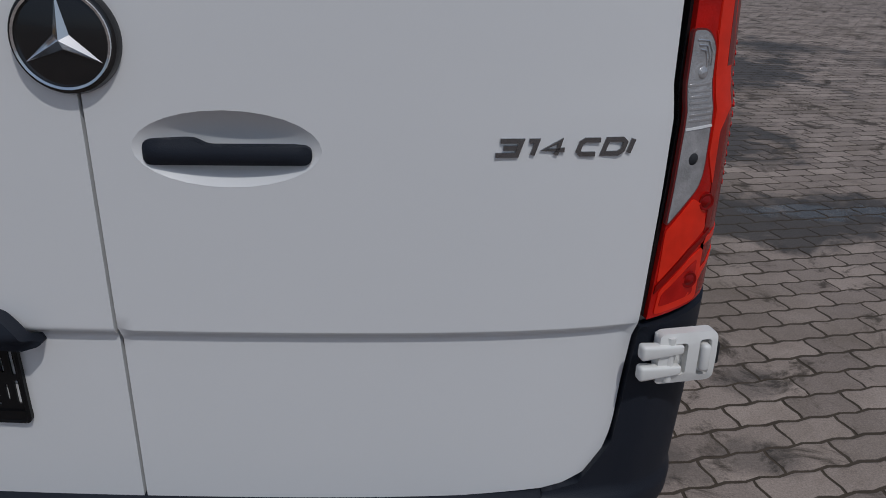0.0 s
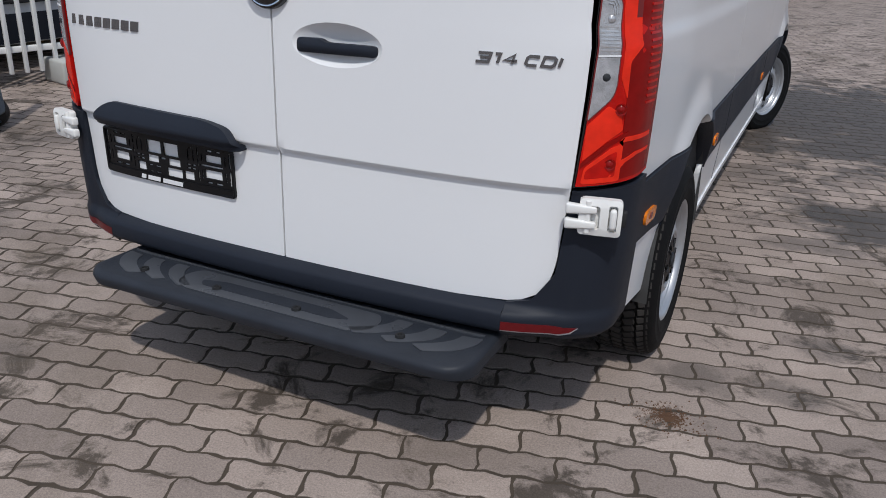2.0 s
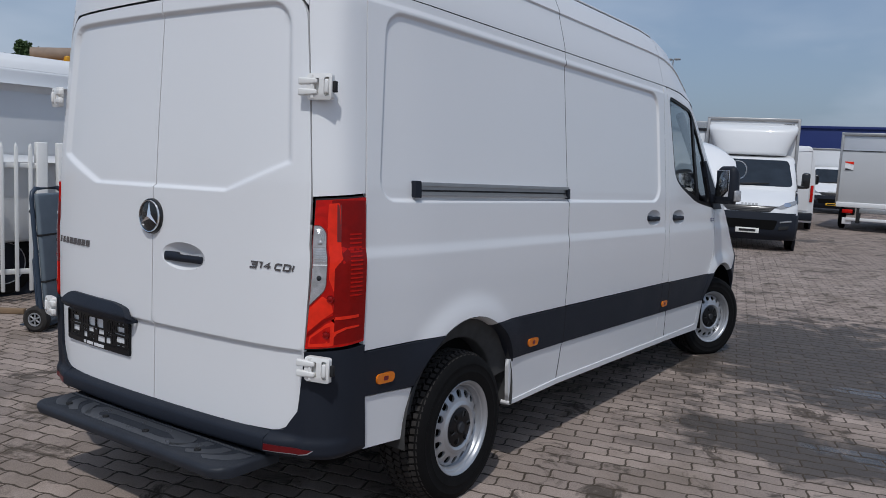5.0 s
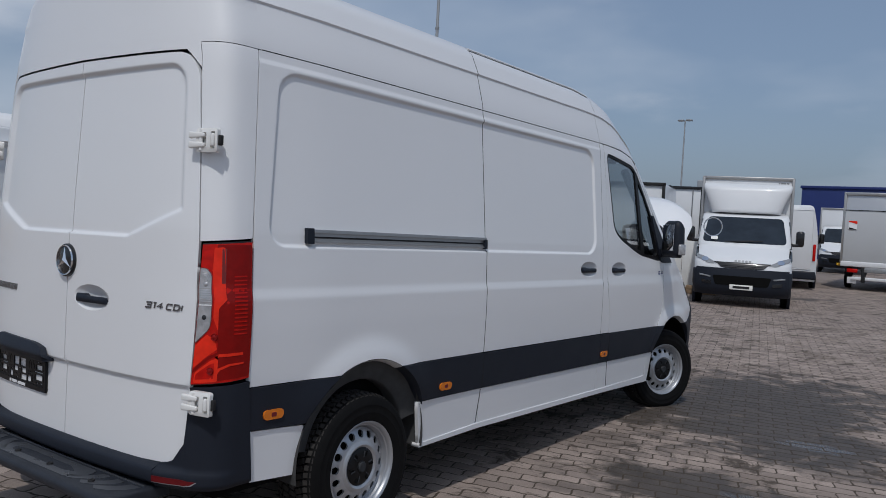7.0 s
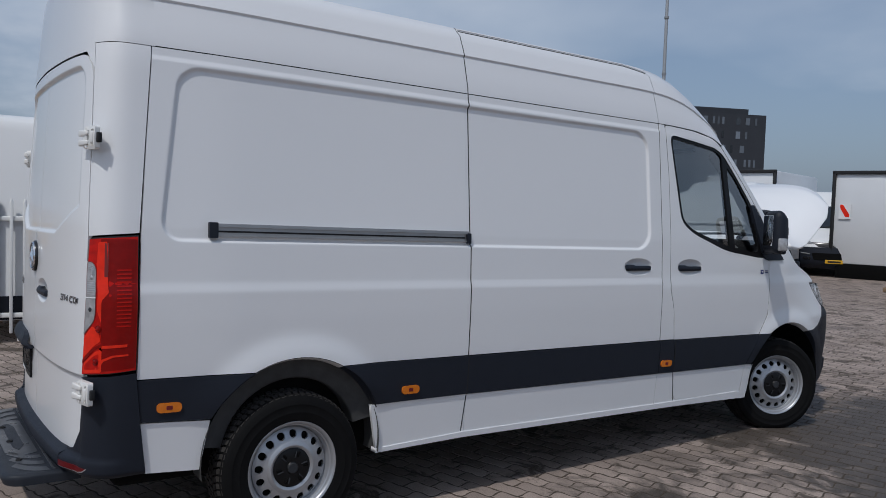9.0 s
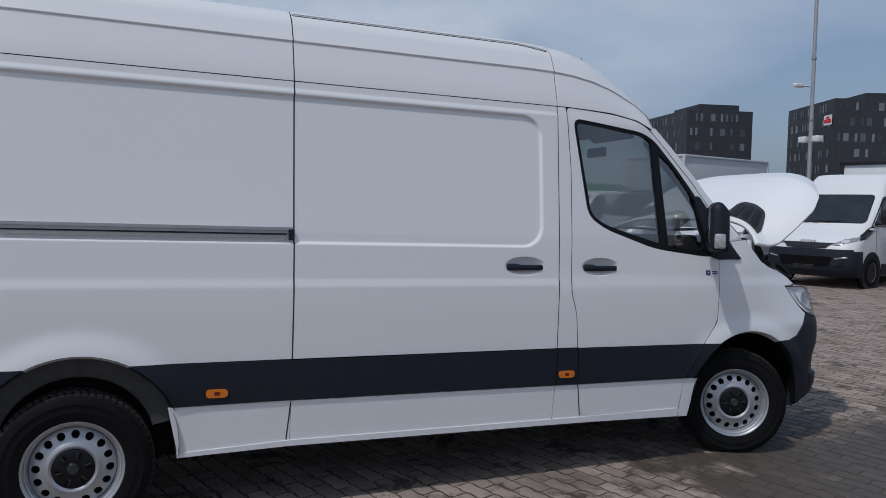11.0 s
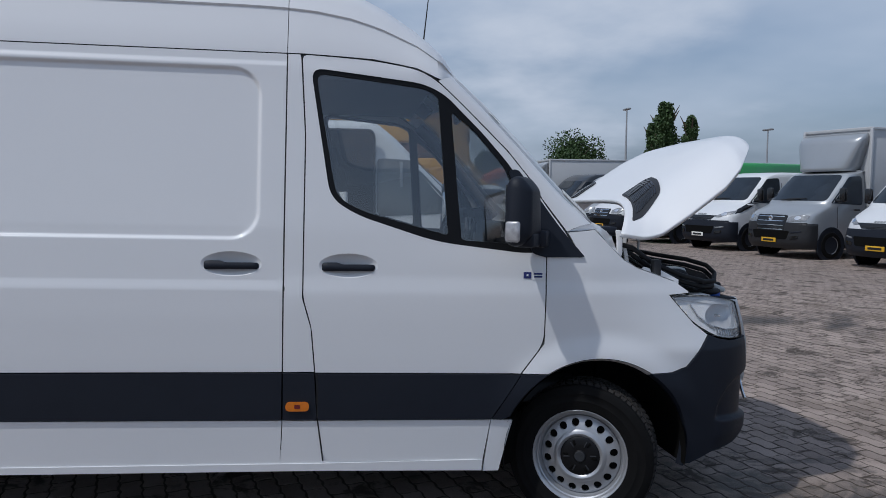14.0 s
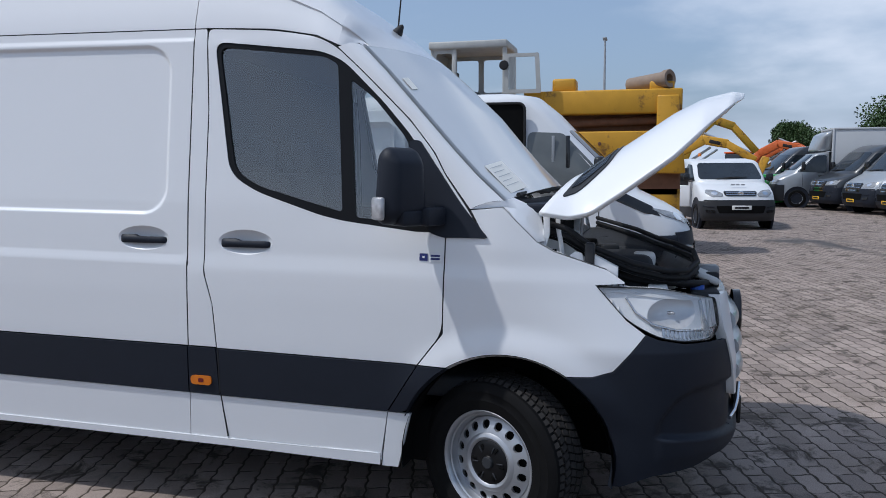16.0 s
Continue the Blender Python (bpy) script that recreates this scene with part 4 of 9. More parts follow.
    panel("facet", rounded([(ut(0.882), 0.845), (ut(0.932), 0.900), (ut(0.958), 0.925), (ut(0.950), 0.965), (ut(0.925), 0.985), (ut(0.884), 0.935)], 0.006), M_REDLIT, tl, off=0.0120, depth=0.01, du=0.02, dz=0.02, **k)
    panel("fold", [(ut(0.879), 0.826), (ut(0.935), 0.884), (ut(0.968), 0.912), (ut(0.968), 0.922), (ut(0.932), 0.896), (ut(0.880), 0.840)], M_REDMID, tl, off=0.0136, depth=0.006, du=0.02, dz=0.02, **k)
    panel("lamp_chamber", rounded([(ut(0.884), 0.786), (ut(0.962), 0.796), (ut(0.962), 0.892), (ut(0.940), 0.880), (ut(0.888), 0.828)], 0.008), M_REDLIT, tl, "lower chamber in lit red", off=0.0122, depth=0.01, du=0.02, dz=0.02, **k)
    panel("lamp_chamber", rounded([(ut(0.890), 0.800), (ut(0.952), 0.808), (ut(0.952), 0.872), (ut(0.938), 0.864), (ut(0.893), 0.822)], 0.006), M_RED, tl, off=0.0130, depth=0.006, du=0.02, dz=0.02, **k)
    panel("light_guide", [(ut(0.962), 0.884), (1.205, 0.894), (1.31, 0.903), (1.31, 0.914), (1.20, 0.906), (ut(0.962), 0.894)], M_REDLIT, tl, "light guide in lit red", off=0.0128, depth=0.006, du=0.02, dz=0.03, **k)
    panel("light_guide", [(1.200, 0.806), (1.225, 0.842), (1.26, 0.860), (1.315, 0.866), (1.315, 0.873), (1.256, 0.868), (1.218, 0.850), (1.188, 0.806)], M_REDLIT, tl, "light guide in lit red", off=0.0128, depth=0.006, du=0.02, dz=0.03, **k)
    O_RB = [(u_tail(0.868), 0.765), (1.352, 0.79), (1.352, 0.757), (1.372, 0.577), (1.403, 0.352), (1.30, 0.346), (u_tail(0.93), 0.345), (u_tail(0.732), 0.340),
            (u_tail(0.732), 0.436), (u_tail(0.80), 0.450), (u_tail(0.852), 0.53), (u_tail(0.86), 0.65)]
    panel("rear_bumper_corner", shrink(O_RB, 0.001), M_BLACK, off=0.014, depth=0.05, du=0.02, dz=0.011, fn=corner_skin, **k)

# ---- side marker lamps
for u, z in ((1.487, 0.633), (2.70, 0.606), (4.687, 0.603)):
    for side in (False, True):
        o = rounded([(u - 0.052, z - 0.021), (u + 0.052, z - 0.021), (u + 0.052, z + 0.021), (u - 0.052, z + 0.021)], 0.0205)
        ml = panel("marker_lamp", o, M_AMBER, off=0.016, depth=0.012, du=0.03, dz=0.02, mirror=side, label="oval amber side marker lamp")
        panel("marker_core", rounded([(u - 0.013, z - 0.009), (u + 0.013, z - 0.009), (u + 0.013, z + 0.009), (u - 0.013, z + 0.009)], 0.006),
              M_REDDARK, ml, off=0.0175, depth=0.002, du=0.03, dz=0.02, mirror=side)

# ---- rear doors: two leaves with a seam in the middle
U0 = U_TAIL


def rear_outline(x_out_top):
    a = [(u_tail(0.868), 0.77), (u_tail(0.888), 1.352), (u_tail(0.885), 1.75), (u_tail(0.872), 2.06), (u_tail(0.80), 2.135), (U0, 2.145), (U0, 0.405),
         (u_tail(0.76), 0.433), (u_tail(0.83), 0.47), (u_tail(0.853), 0.54), (u_tail(0.858), 0.66)]
    return rounded(a, [0, 0, 0, 0.05, 0.08, 0, 0, 0.03, 0.02, 0.05, 0.02])


RD = shrink(rear_outline(0), G)
ZR = steps((1.25, 1.325, 0.02), (1.325, 1.37, 0.004), (1.37, 1.60, 0.008), (1.60, 2.05, 0.03), (2.05, 2.10, 0.005), (2.10, 2.16, 0.015))


def below(poly, z):
    return clip_half(poly, 1, z, False)


def above(poly, z):
    return clip_half(poly, 1, z, True)


ZL = (0.745, 0.752, 0.757, 0.762, 0.767, 0.772, 0.779)
hole = [(u_tail(x), z) for x, z in oval(0.205, 1.066, 0.25, 0.058)]
rv, rf_ = join(skin_mesh(below(RD, 1.25), holes=[hole], du=0.026, dz=0.026, zlines=ZL), skin_mesh(above(RD, 1.25), du=0.012, zs=ZR))
rear_r = raw("rear_door", rv, rf_, M_WHITE, van)
rv, rf_ = join(skin_mesh(below(RD, 1.25), du=0.026, zs=steps((0.40, 0.74, 0.03), (0.74, 0.78, 0.005), (0.78, 1.25, 0.03)), mirror=True), skin_mesh(above(RD, 1.25), du=0.02, zs=ZR, mirror=True))
rear_l = raw("rear_door", rv, rf_, M_WHITE, van)
# header above the doors and roof end
for side in (False, True):
    panel("rear_header", [(U0, 2.152), (u_tail(0.80), 2.142), (u_tail(0.876), 2.065), (u_tail(0.874), TOPZ), (1.42, TOPZ), (1.42, 2.619), (U0, 2.619)], M_WHITE, us=steps((U0, 1.10, 0.05), (1.10, 1.42, 0.012)), zs=steps((2.06, 2.20, 0.02), (2.20, 2.376, 0.044), (2.376, 2.391, 0.003), (2.391, 2.56, 0.02), (2.56, 2.62, 0.006)), depth=0.0, mirror=side)

# ---- roof, in three pressings


def roof_base(y):
    return lerp(y, [4.70, 4.85, 5.0, 5.10, 5.20, 5.30], [TOPZ, 2.167, 2.161, 2.147, 2.131, 2.088])


def roof_top(y):
    return lerp(y, [4.45, 4.60, 4.75, 4.90, 5.05, 5.20, 5.30, 5.40], [2.62, 2.612, 2.59, 2.545, 2.465, 2.36, 2.275, 2.19])


def half_roof(y, z):
    w = width(min(y, 5.0), z)
    if y > 4.65:
        w *= (width(y, roof_base(y)) + 0.001) / width(min(y, 5.0), 2.174)
    if y < YA:
        s = min(1, (YA - y) / (YA - tail(z)))
        w *= max(0, 1 - s ** 5) ** 0.2
    return w


PROF = [2.174, 2.20, 2.29, 2.378, 2.388, 2.41, 2.435, 2.47, 2.50, 2.53, 2.555, 2.575, 2.595, 2.607, 2.615, 2.6185, 2.62]


def roof_row(y):
    """One cross-section of the roof from the right gutter over to the left one."""
    right = [(half_roof(y, z), y - VAN_O, roof_base(y) + (z - TOPZ) * (roof_top(y) - roof_base(y)) / (2.62 - TOPZ)) for z in PROF]
    return right + [(-x, yy, z) for x, yy, z in right[-2::-1]]


def roof_part(name, ys):
    rows = [roof_row(y) for y in ys]
    n = len(rows[0])
    verts = [v for r in rows for v in r]
    faces = [[i * n + j, i * n + j + 1, (i + 1) * n + j + 1, (i + 1) * n + j] for i in range(len(rows) - 1) for j in range(n - 1)]
    faces = [f[::-1] for f in faces]
    ob = raw(name, verts, faces, M_WHITE, van)
    crease = {PROF.index(2.378), PROF.index(2.388)}
    crease |= {n - 1 - j for j in crease}
    for e in ob.data.edges:
        a, b = e.vertices[0] % n, e.vertices[1] % n
        e.use_edge_sharp = a == b and a in crease
    return ob


roof_part("roof_rear", [1.42, 1.5, 1.6, 1.8, 2.0, 2.25, 2.5, 2.75, 3.0, 3.064])
roof_part("roof_middle", [3.070, 3.13, 3.3, 3.55, 3.8, 4.0, 4.2, 4.4, 4.5, 4.58, 4.620])
roof_part("roof_front", [4.623, 4.66, 4.70, 4.75, 4.80, 4.85, 4.90, 4.95, 5.0, 5.05, 5.1, 5.15, 5.2, 5.24, 5.27, 5.30])

for side in (False, True):
    panel("roof_seam", [(1.42, 2.1695), (4.99, 2.1695), (4.99, 2.1765), (1.42, 2.1765)], M_SEAL, off=-0.002, depth=0.01, du=0.1, dz=0.02, mirror=side)

# white bead along the roof, with a black line for the ditch's shade
for s in (1, -1):
    for name, zz, r, mat in (("roof_channel", 2.533, 0.0024, M_SEAL), ("roof_rail_bead", 2.545, 0.007, M_WHITE)):
        for y0, y1 in ((3.074, 4.60),):
            row = [y0 + (y1 - y0) * i / 16 for i in range(17)]
            line = []
            for y in row:
                dip = 0.02 * smooth01((y - 4.40) / 0.22)
                line.append((s * (half_roof(y, zz - dip) + 0.001), y - VAN_O, roof_base(y) + (zz - dip - TOPZ) * (roof_top(y) - roof_base(y)) / (2.62 - TOPZ)))
            part(name, tube(line, r, 6), mat, van)

# ---- windscreen pillars and windscreen
EDGE = [(5.30, 2.079), (5.41, 1.980), (5.52, 1.876), (5.63, 1.770), (5.745, 1.631), (5.793, 1.547), (5.905, 1.403)]
GEDGE = [(0.846, 5.385, 2.094), (0.864, 5.50, 1.982), (0.880, 5.61, 1.864), (0.893, 5.71, 1.757), (0.906, 5.81, 1.650), (0.920, 5.92, 1.538), (0.930, 6.035, 1.437)]


def along(line, t):
    """The point at share t of a line of points."""
    i = t * (len(line) - 1)
    a = min(int(i), len(line) - 2)
    return [line[a][k] + (line[a + 1][k] - line[a][k]) * (i - a) for k in range(len(line[0]))]


def pillar_pt(t, s):
    """t along the pillar, s from the door edge (0) to the glass edge (1)."""
    x, y, z = skin(*along(EDGE, t))
    gx, gy, gz = along(GEDGE, t)
    b = 0.012 * math.sin(math.pi * s)
    return Vector((x + (gx - x) * s + b, y + (gy - VAN_O - y) * s + b * 0.6, z + (gz - z) * s + b))


def windscreen_pt(t, s):
    """s from -1 to 1 across, t from the roof to the cowl."""
    e = pillar_pt(t, 1.0)
    bow = 1 - abs(s) ** 2.3
    return Vector((e.x * s, e.y + bow * lerp(t, [0, 0.5, 1], [0.14, 0.105, 0.12]), e.z + bow * lerp(t, [0, 0.5, 1], [0.030, 0.105, 0.055])))


T = [i / 12 for i in range(13)]
for sx in (1, -1):
    vs = [pillar_pt(t, s) for t in T for s in (0, 0.2, 0.5, 0.8, 1)]
    vs = [(v.x * sx, v.y, v.z) for v in vs]
    fs = [[i * 5 + j, (i + 1) * 5 + j, (i + 1) * 5 + j + 1, i * 5 + j + 1] for i in range(12) for j in range(4)]
    raw("windscreen_pillar", vs, fs if sx > 0 else [f[::-1] for f in fs], M_WHITE, van)
SS = [-1 + i / 10 for i in range(21)]
vs = [tuple(windscreen_pt(t, s)) for t in T for s in SS]
fs = [[i * 21 + j, (i + 1) * 21 + j, (i + 1) * 21 + j + 1, i * 21 + j + 1] for i in range(12) for j in range(20)]
ws = raw("windscreen", vs, fs, M_SCREEN, van, "raked laminated windscreen with paper notices")
ws.visible_shadow = False
for sx in (1, -1):
    raw("windscreen_seal", [tuple(Vector((v.x * sx, v.y + 0.004, v.z + 0.004))) for t in T for v in (windscreen_pt(t, 0.975), windscreen_pt(t, 1.0))],
        [[2 * i, 2 * i + 2, 2 * i + 3, 2 * i + 1] for i in range(12)], M_GREYPLASTIC, van)
# roof brow: runs smoothly from the last roof section down to the top of the glass
YR = 5.30
last, prev = [Vector(v) for v in roof_row(YR)], [Vector(v) for v in roof_row(YR - 0.06)]
brow_rows = []
for k in range(9):
    q = k / 8
    row = []
    for a, b in zip(last, prev):
        sx = max(-1.0, min(1.0, a.x / last[0].x))
        g = windscreen_pt(0, sx)
        d = (g - a).length
        c1 = a + (a - b).normalized() * d * 0.38
        c2 = g + (g - windscreen_pt(0.08, sx)).normalized() * d * 0.38
        row.append(tuple(a * (1 - q) ** 3 + c1 * 3 * q * (1 - q) ** 2 + c2 * 3 * q * q * (1 - q) + g * q ** 3))
    brow_rows.append(row)
nr = len(last)
raw("roof_brow", [v for r in brow_rows for v in r], [[i * nr + j, (i + 1) * nr + j, (i + 1) * nr + j + 1, i * nr + j + 1] for i in range(8) for j in range(nr - 1)], M_WHITE, van)

# white corner between wing, pillar and cowl
for sx in (1, -1):
    pts = [pillar_pt(1, 0), pillar_pt(1, 0.5), pillar_pt(1, 1), windscreen_pt(1, 0.90), Vector((0.80, 6.17 - VAN_O, 1.40)), Vector((0.86, 6.20 - VAN_O, 1.275)),
           Vector(skin(6.185, 1.275, -0.004)), Vector(skin(6.10, 1.355, -0.004)), Vector(skin(6.04, 1.415, -0.004)), Vector(skin(5.96, 1.406, -0.004))]
    mid = Vector((0.895, 6.09 - VAN_O, 1.405))
    raw("cowl_corner", [(p.x * sx, p.y, p.z) for p in [mid] + pts], [(0, i + 1, (i + 1) % len(pts) + 1) for i in range(len(pts))], M_WHITE, van)

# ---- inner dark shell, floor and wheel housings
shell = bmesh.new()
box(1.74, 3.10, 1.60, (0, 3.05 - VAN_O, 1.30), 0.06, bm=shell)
# floor box set lower to block light and darken the ground underneath
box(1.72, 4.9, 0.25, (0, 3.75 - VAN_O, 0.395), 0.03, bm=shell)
part("cargo_shell", shell, M_VOID, van, "black filler body behind the panels")
for c, r in ((2.08, 0.45), (6.07, 0.44)):
    for sx in (1, -1):
        bm = bmesh.new()
        n = 26
        rings = []
        for x, q in ((1.0, 1.0), (0.93, 0.99), (0.62, 0.97)):
            rings.append([bm.verts.new((sx * x, c - VAN_O + r * q * math.cos(math.pi * (1.05 - 1.09 * i / n)), 0.36 + r * q * math.sin(math.pi * (1.05 - 1.09 * i / n)))) for i in range(n + 1)])
        for a, b in zip(rings, rings[1:]):
            for i in range(n):
                bm.faces.new((a[i], a[i + 1], b[i + 1], b[i]))
        cv = bm.verts.new((sx * 0.62, c - VAN_O, 0.36))
        for i in range(n):
            bm.faces.new((rings[-1][i], rings[-1][i + 1], cv))
        bmesh.ops.recalc_face_normals(bm, faces=bm.faces)
        if c < 3:
            lip = bmesh.new()
            lr = [[lip.verts.new((sx * x, c - VAN_O + q * math.cos(math.pi * (0.95 - 0.86 * i / n)), 0.36 + q * math.sin(math.pi * (0.95 - 0.86 * i / n)))) for i in range(n + 1)] for x, q in ((0.985, 0.456), (0.968, 0.440), (0.955, 0.400), (0.945, 0.350), (0.935, 0.343), (0.80, 0.345))]
            for a, b in zip(lr, lr[1:]):
                for i in range(n):
                    lip.faces.new((a[i], a[i + 1], b[i + 1], b[i]))
            part("arch_lip", lip, M_ARCHLIP, van, "dusty grey wheel arch lip")
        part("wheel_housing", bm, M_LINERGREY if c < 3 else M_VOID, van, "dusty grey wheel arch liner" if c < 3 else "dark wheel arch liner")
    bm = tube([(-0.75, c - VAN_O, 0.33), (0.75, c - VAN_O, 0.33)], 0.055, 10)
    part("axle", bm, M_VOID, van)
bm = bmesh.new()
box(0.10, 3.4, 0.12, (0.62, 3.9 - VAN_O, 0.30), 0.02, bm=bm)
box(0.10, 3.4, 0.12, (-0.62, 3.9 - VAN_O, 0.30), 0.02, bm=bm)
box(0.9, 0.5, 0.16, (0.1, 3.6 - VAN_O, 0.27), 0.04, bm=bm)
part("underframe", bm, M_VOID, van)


# ---- wheels
def sector_disc(bm, r0, r1, x0, x1, holes, hr, rc, sx=1):
    """A dished disc between two radii with a ring of round holes through it."""
    m = 12
    for h in range(holes):
        a = 2 * math.pi * h / holes
        half_a = math.pi / holes
        inner, outer = [], []
        ca, cb = math.atan2(half_a * rc, r1 - rc), math.pi - math.atan2(half_a * rc, rc - r0)
        turns = sorted([2 * math.pi * k / 12 for k in range(12)] + [ca, cb, 2 * math.pi - ca, 2 * math.pi - cb])
        m = len(turns)
        for b in turns:
            dr, dt = math.cos(b), math.sin(b)
            inner.append((rc + hr * dr, a + hr * dt / rc))
            scale = min((r1 - rc) / dr if dr > 1e-6 else ((rc - r0) / -dr if dr < -1e-6 else 9), half_a * rc / abs(dt) if abs(dt) > 1e-6 else 9)
            outer.append((rc + scale * dr, a + scale * dt / rc))

        def at(p, back=0.0):
            r, t = p
            x = x0 + (x1 - x0) * (r - r0) / (r1 - r0) + 0.004 * math.sin(math.pi * (r - r0) / (r1 - r0)) - back
            return bm.verts.new((x * sx, r * math.cos(t), r * math.sin(t)))
        vi, vo, vb = [at(p) for p in inner], [at(p) for p in outer], [at(p, 0.012) for p in inner]
        for k in range(m):
            j = (k + 1) % m
            bm.faces.new((vi[k], vi[j], vo[j], vo[k]))
            bm.faces.new((vb[k], vb[j], vi[j], vi[k]))
    bmesh.ops.remove_doubles(bm, verts=bm.verts, dist=0.0006)


def make_wheel(m, parent, name="wheel", R=0.358):
    """A steel wheel facing +x with its tyre; x = 0 is the tyre's outer wall."""
    w = new(name)
    w.parent = parent
    w.matrix_basis = m
    w["label"] = "black tyre on a silver steel rim with a dark centre cap"
    prof = [(0.218, -0.012), (0.226, -0.003), (0.240, 0.001), (0.262, 0.003), (0.266, 0.0045), (0.272, 0.003), (0.298, 0.001), (0.302, 0.003), (0.324, -0.003), (0.338, -0.012), (R - 0.010, -0.024)]
    for x in (-0.056, -0.098, -0.142, -0.184):
        prof += [(R - 0.010, x + 0.006), (R - 0.013, x + 0.004), (R - 0.013, x - 0.004), (R - 0.010, x - 0.006)]
    prof += [(R - 0.010, -0.206), (0.338, -0.222), (0.29, -0.230), (0.22, -0.226)]
    place = van.matrix_world @ m
    back = place.inverted()

    def settle(bm):
        """Flatten the tyre where it bears on the paving."""
        for vt in bm.verts:
            p = place @ vt.co
            if p.z < 0.003:
                p.z = 0.003
                vt.co = back @ p
        return bm
    part("tyre", settle(lathe(prof, 72)), M_RUBBER, w)
    bm = bmesh.new()
    for i in range(66):
        a = 2 * math.pi * i / 66
        for x, l, wd, sk, ph in ((-0.034, 0.036, 0.022, 0.12, 0.0), (-0.077, 0.034, 0.024, 0.35, 0.4), (-0.120, 0.034, 0.024, -0.30, 0.0), (-0.163, 0.034, 0.024, -0.35, 0.5), (-0.207, 0.034, 0.022, -0.12, 0.2)):
            lean = {-0.034: 0.42, -0.207: -0.42}.get(x, 0.0)
            box(l, wd, 0.013, (0, 0, 0), 0, bm=bm, turn=Matrix.Rotation(a + ph * 2 * math.pi / 66, 4, "X") @ Matrix.Translation((x, 0, R - 0.0075 - (0.007 if lean else 0))) @ Matrix.Rotation(lean, 4, "Y") @ Matrix.Rotation(sk, 4, "Z"))
    tagged(part("tread", settle(bm), M_TREAD, w, smooth=False), kind="stuff")
    rim = [(0.176, -0.064), (0.185, -0.060), (0.191, -0.054), (0.196, -0.040), (0.199, -0.030), (0.205, -0.026), (0.208, -0.014), (0.214, -0.008), (0.221, -0.005), (0.225, -0.008), (0.225, -0.02)]
    part("rim", lathe(rim, 56), M_STEEL, w)
    bm = bmesh.new()
    sector_disc(bm, 0.124, 0.186, -0.026, -0.054, 16, 0.0185, 0.157)
    bmesh.ops.recalc_face_normals(bm, faces=bm.faces)
    part("wheel_disc", sharpen(bm, 35), M_STEEL, w)
    part("disc_crown", lathe([(0.088, -0.030), (0.098, -0.020), (0.106, -0.017), (0.114, -0.019), (0.1245, -0.0265)], 48), M_STEEL, w)
    # black disc behind the holes stands in for shade inside the wheel
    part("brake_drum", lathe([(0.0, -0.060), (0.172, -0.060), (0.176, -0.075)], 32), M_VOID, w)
    part("hub_cap", lathe([(0.0, -0.010), (0.026, -0.011), (0.030, -0.016), (0.050, -0.015), (0.078, -0.019), (0.092, -0.024), (0.098, -0.030), (0.099, -0.040)], 40), M_HOLDER, w, "black plastic centre cap")
    part("cap_badge", lathe([(0.0, -0.006), (0.022, -0.006), (0.025, -0.009), (0.027, -0.014)], 24), M_TRIM, w)
    for i in range(6):
        a = 2 * math.pi * i / 6 + 0.25
        part("cap_slot", box(0.008, 0.011, 0.026, (0, 0, 0), 0.003, turn=Matrix.Rotation(a, 4, "X") @ Matrix.Translation((-0.0165, 0, 0.068))), M_VOID, w)
        part("cap_rib", box(0.006, 0.006, 0.030, (0, 0, 0), 0.002, turn=Matrix.Rotation(a + 0.20, 4, "X") @ Matrix.Translation((-0.0145, 0, 0.062))), M_TRIM, w)
    return w


def on_ground(x, y, r=0.346):
    """The height in the van's own frame at which a wheel centre stands r above the paving."""
    inv = van.matrix_world.inverted()
    w = van.matrix_world @ Vector((x, y - VAN_O, 0.3))
    return (inv @ Vector((w.x, w.y, r))).z


make_wheel(pose(1.010, 2.067 - VAN_O, on_ground(1.0, 2.065, 0.336), 20, 0, 0), van, "rear_wheel")
make_wheel(pose(-0.985, 2.065 - VAN_O, on_ground(-0.985, 2.065), 0, 0, 180), van, "rear_wheel")
make_wheel(pose(0.99, 5.993 - VAN_O, on_ground(0.99, 5.985, 0.331), 10, 0, -24), van, "front_wheel", 0.350)
make_wheel(pose(-0.985, 5.985 - VAN_O, on_ground(-0.985, 5.985), 0, 0, 154), van, "front_wheel")

# ---- sliding door rail
rail = raw("slide_rail", *skin_mesh([(1.645, 1.367), (3.064, 1.367), (3.064, 1.425), (1.645, 1.425)], off=0.006, depth=0.03, du=0.2, dz=0.03), M_ALU, van, "aluminium sliding-door rail with black end caps")
raw("rail_groove", *skin_mesh([(1.675, 1.386), (3.03, 1.386), (3.03, 1.394), (1.675, 1.394)], off=0.0085, depth=0.004, du=0.2, dz=0.03), M_SEAL, rail)
raw("rail_edge", *skin_mesh([(1.675, 1.410), (3.06, 1.410), (3.06, 1.425), (1.675, 1.425)], off=0.016, depth=0.012, du=0.2, dz=0.03), M_ALU, rail)
raw("rail_edge", *skin_mesh([(1.675, 1.367), (3.06, 1.367), (3.06, 1.374), (1.675, 1.374)], off=0.014, depth=0.012, du=0.2, dz=0.03), M_ALU, rail)
raw("end_cap", *skin_mesh(rounded([(1.642, 1.36), (1.68, 1.36), (1.68, 1.43), (1.642, 1.43)], 0.006), off=0.022, depth=0.03, du=0.05, dz=0.03), M_BLACK, rail, "black end cap")
raw("end_cap", *skin_mesh(rounded([(3.04, 1.36), (3.064, 1.36), (3.064, 1.415), (3.04, 1.415)], 0.004), off=0.02, depth=0.03, du=0.05, dz=0.03), M_BLACK, rail, "black end cap")


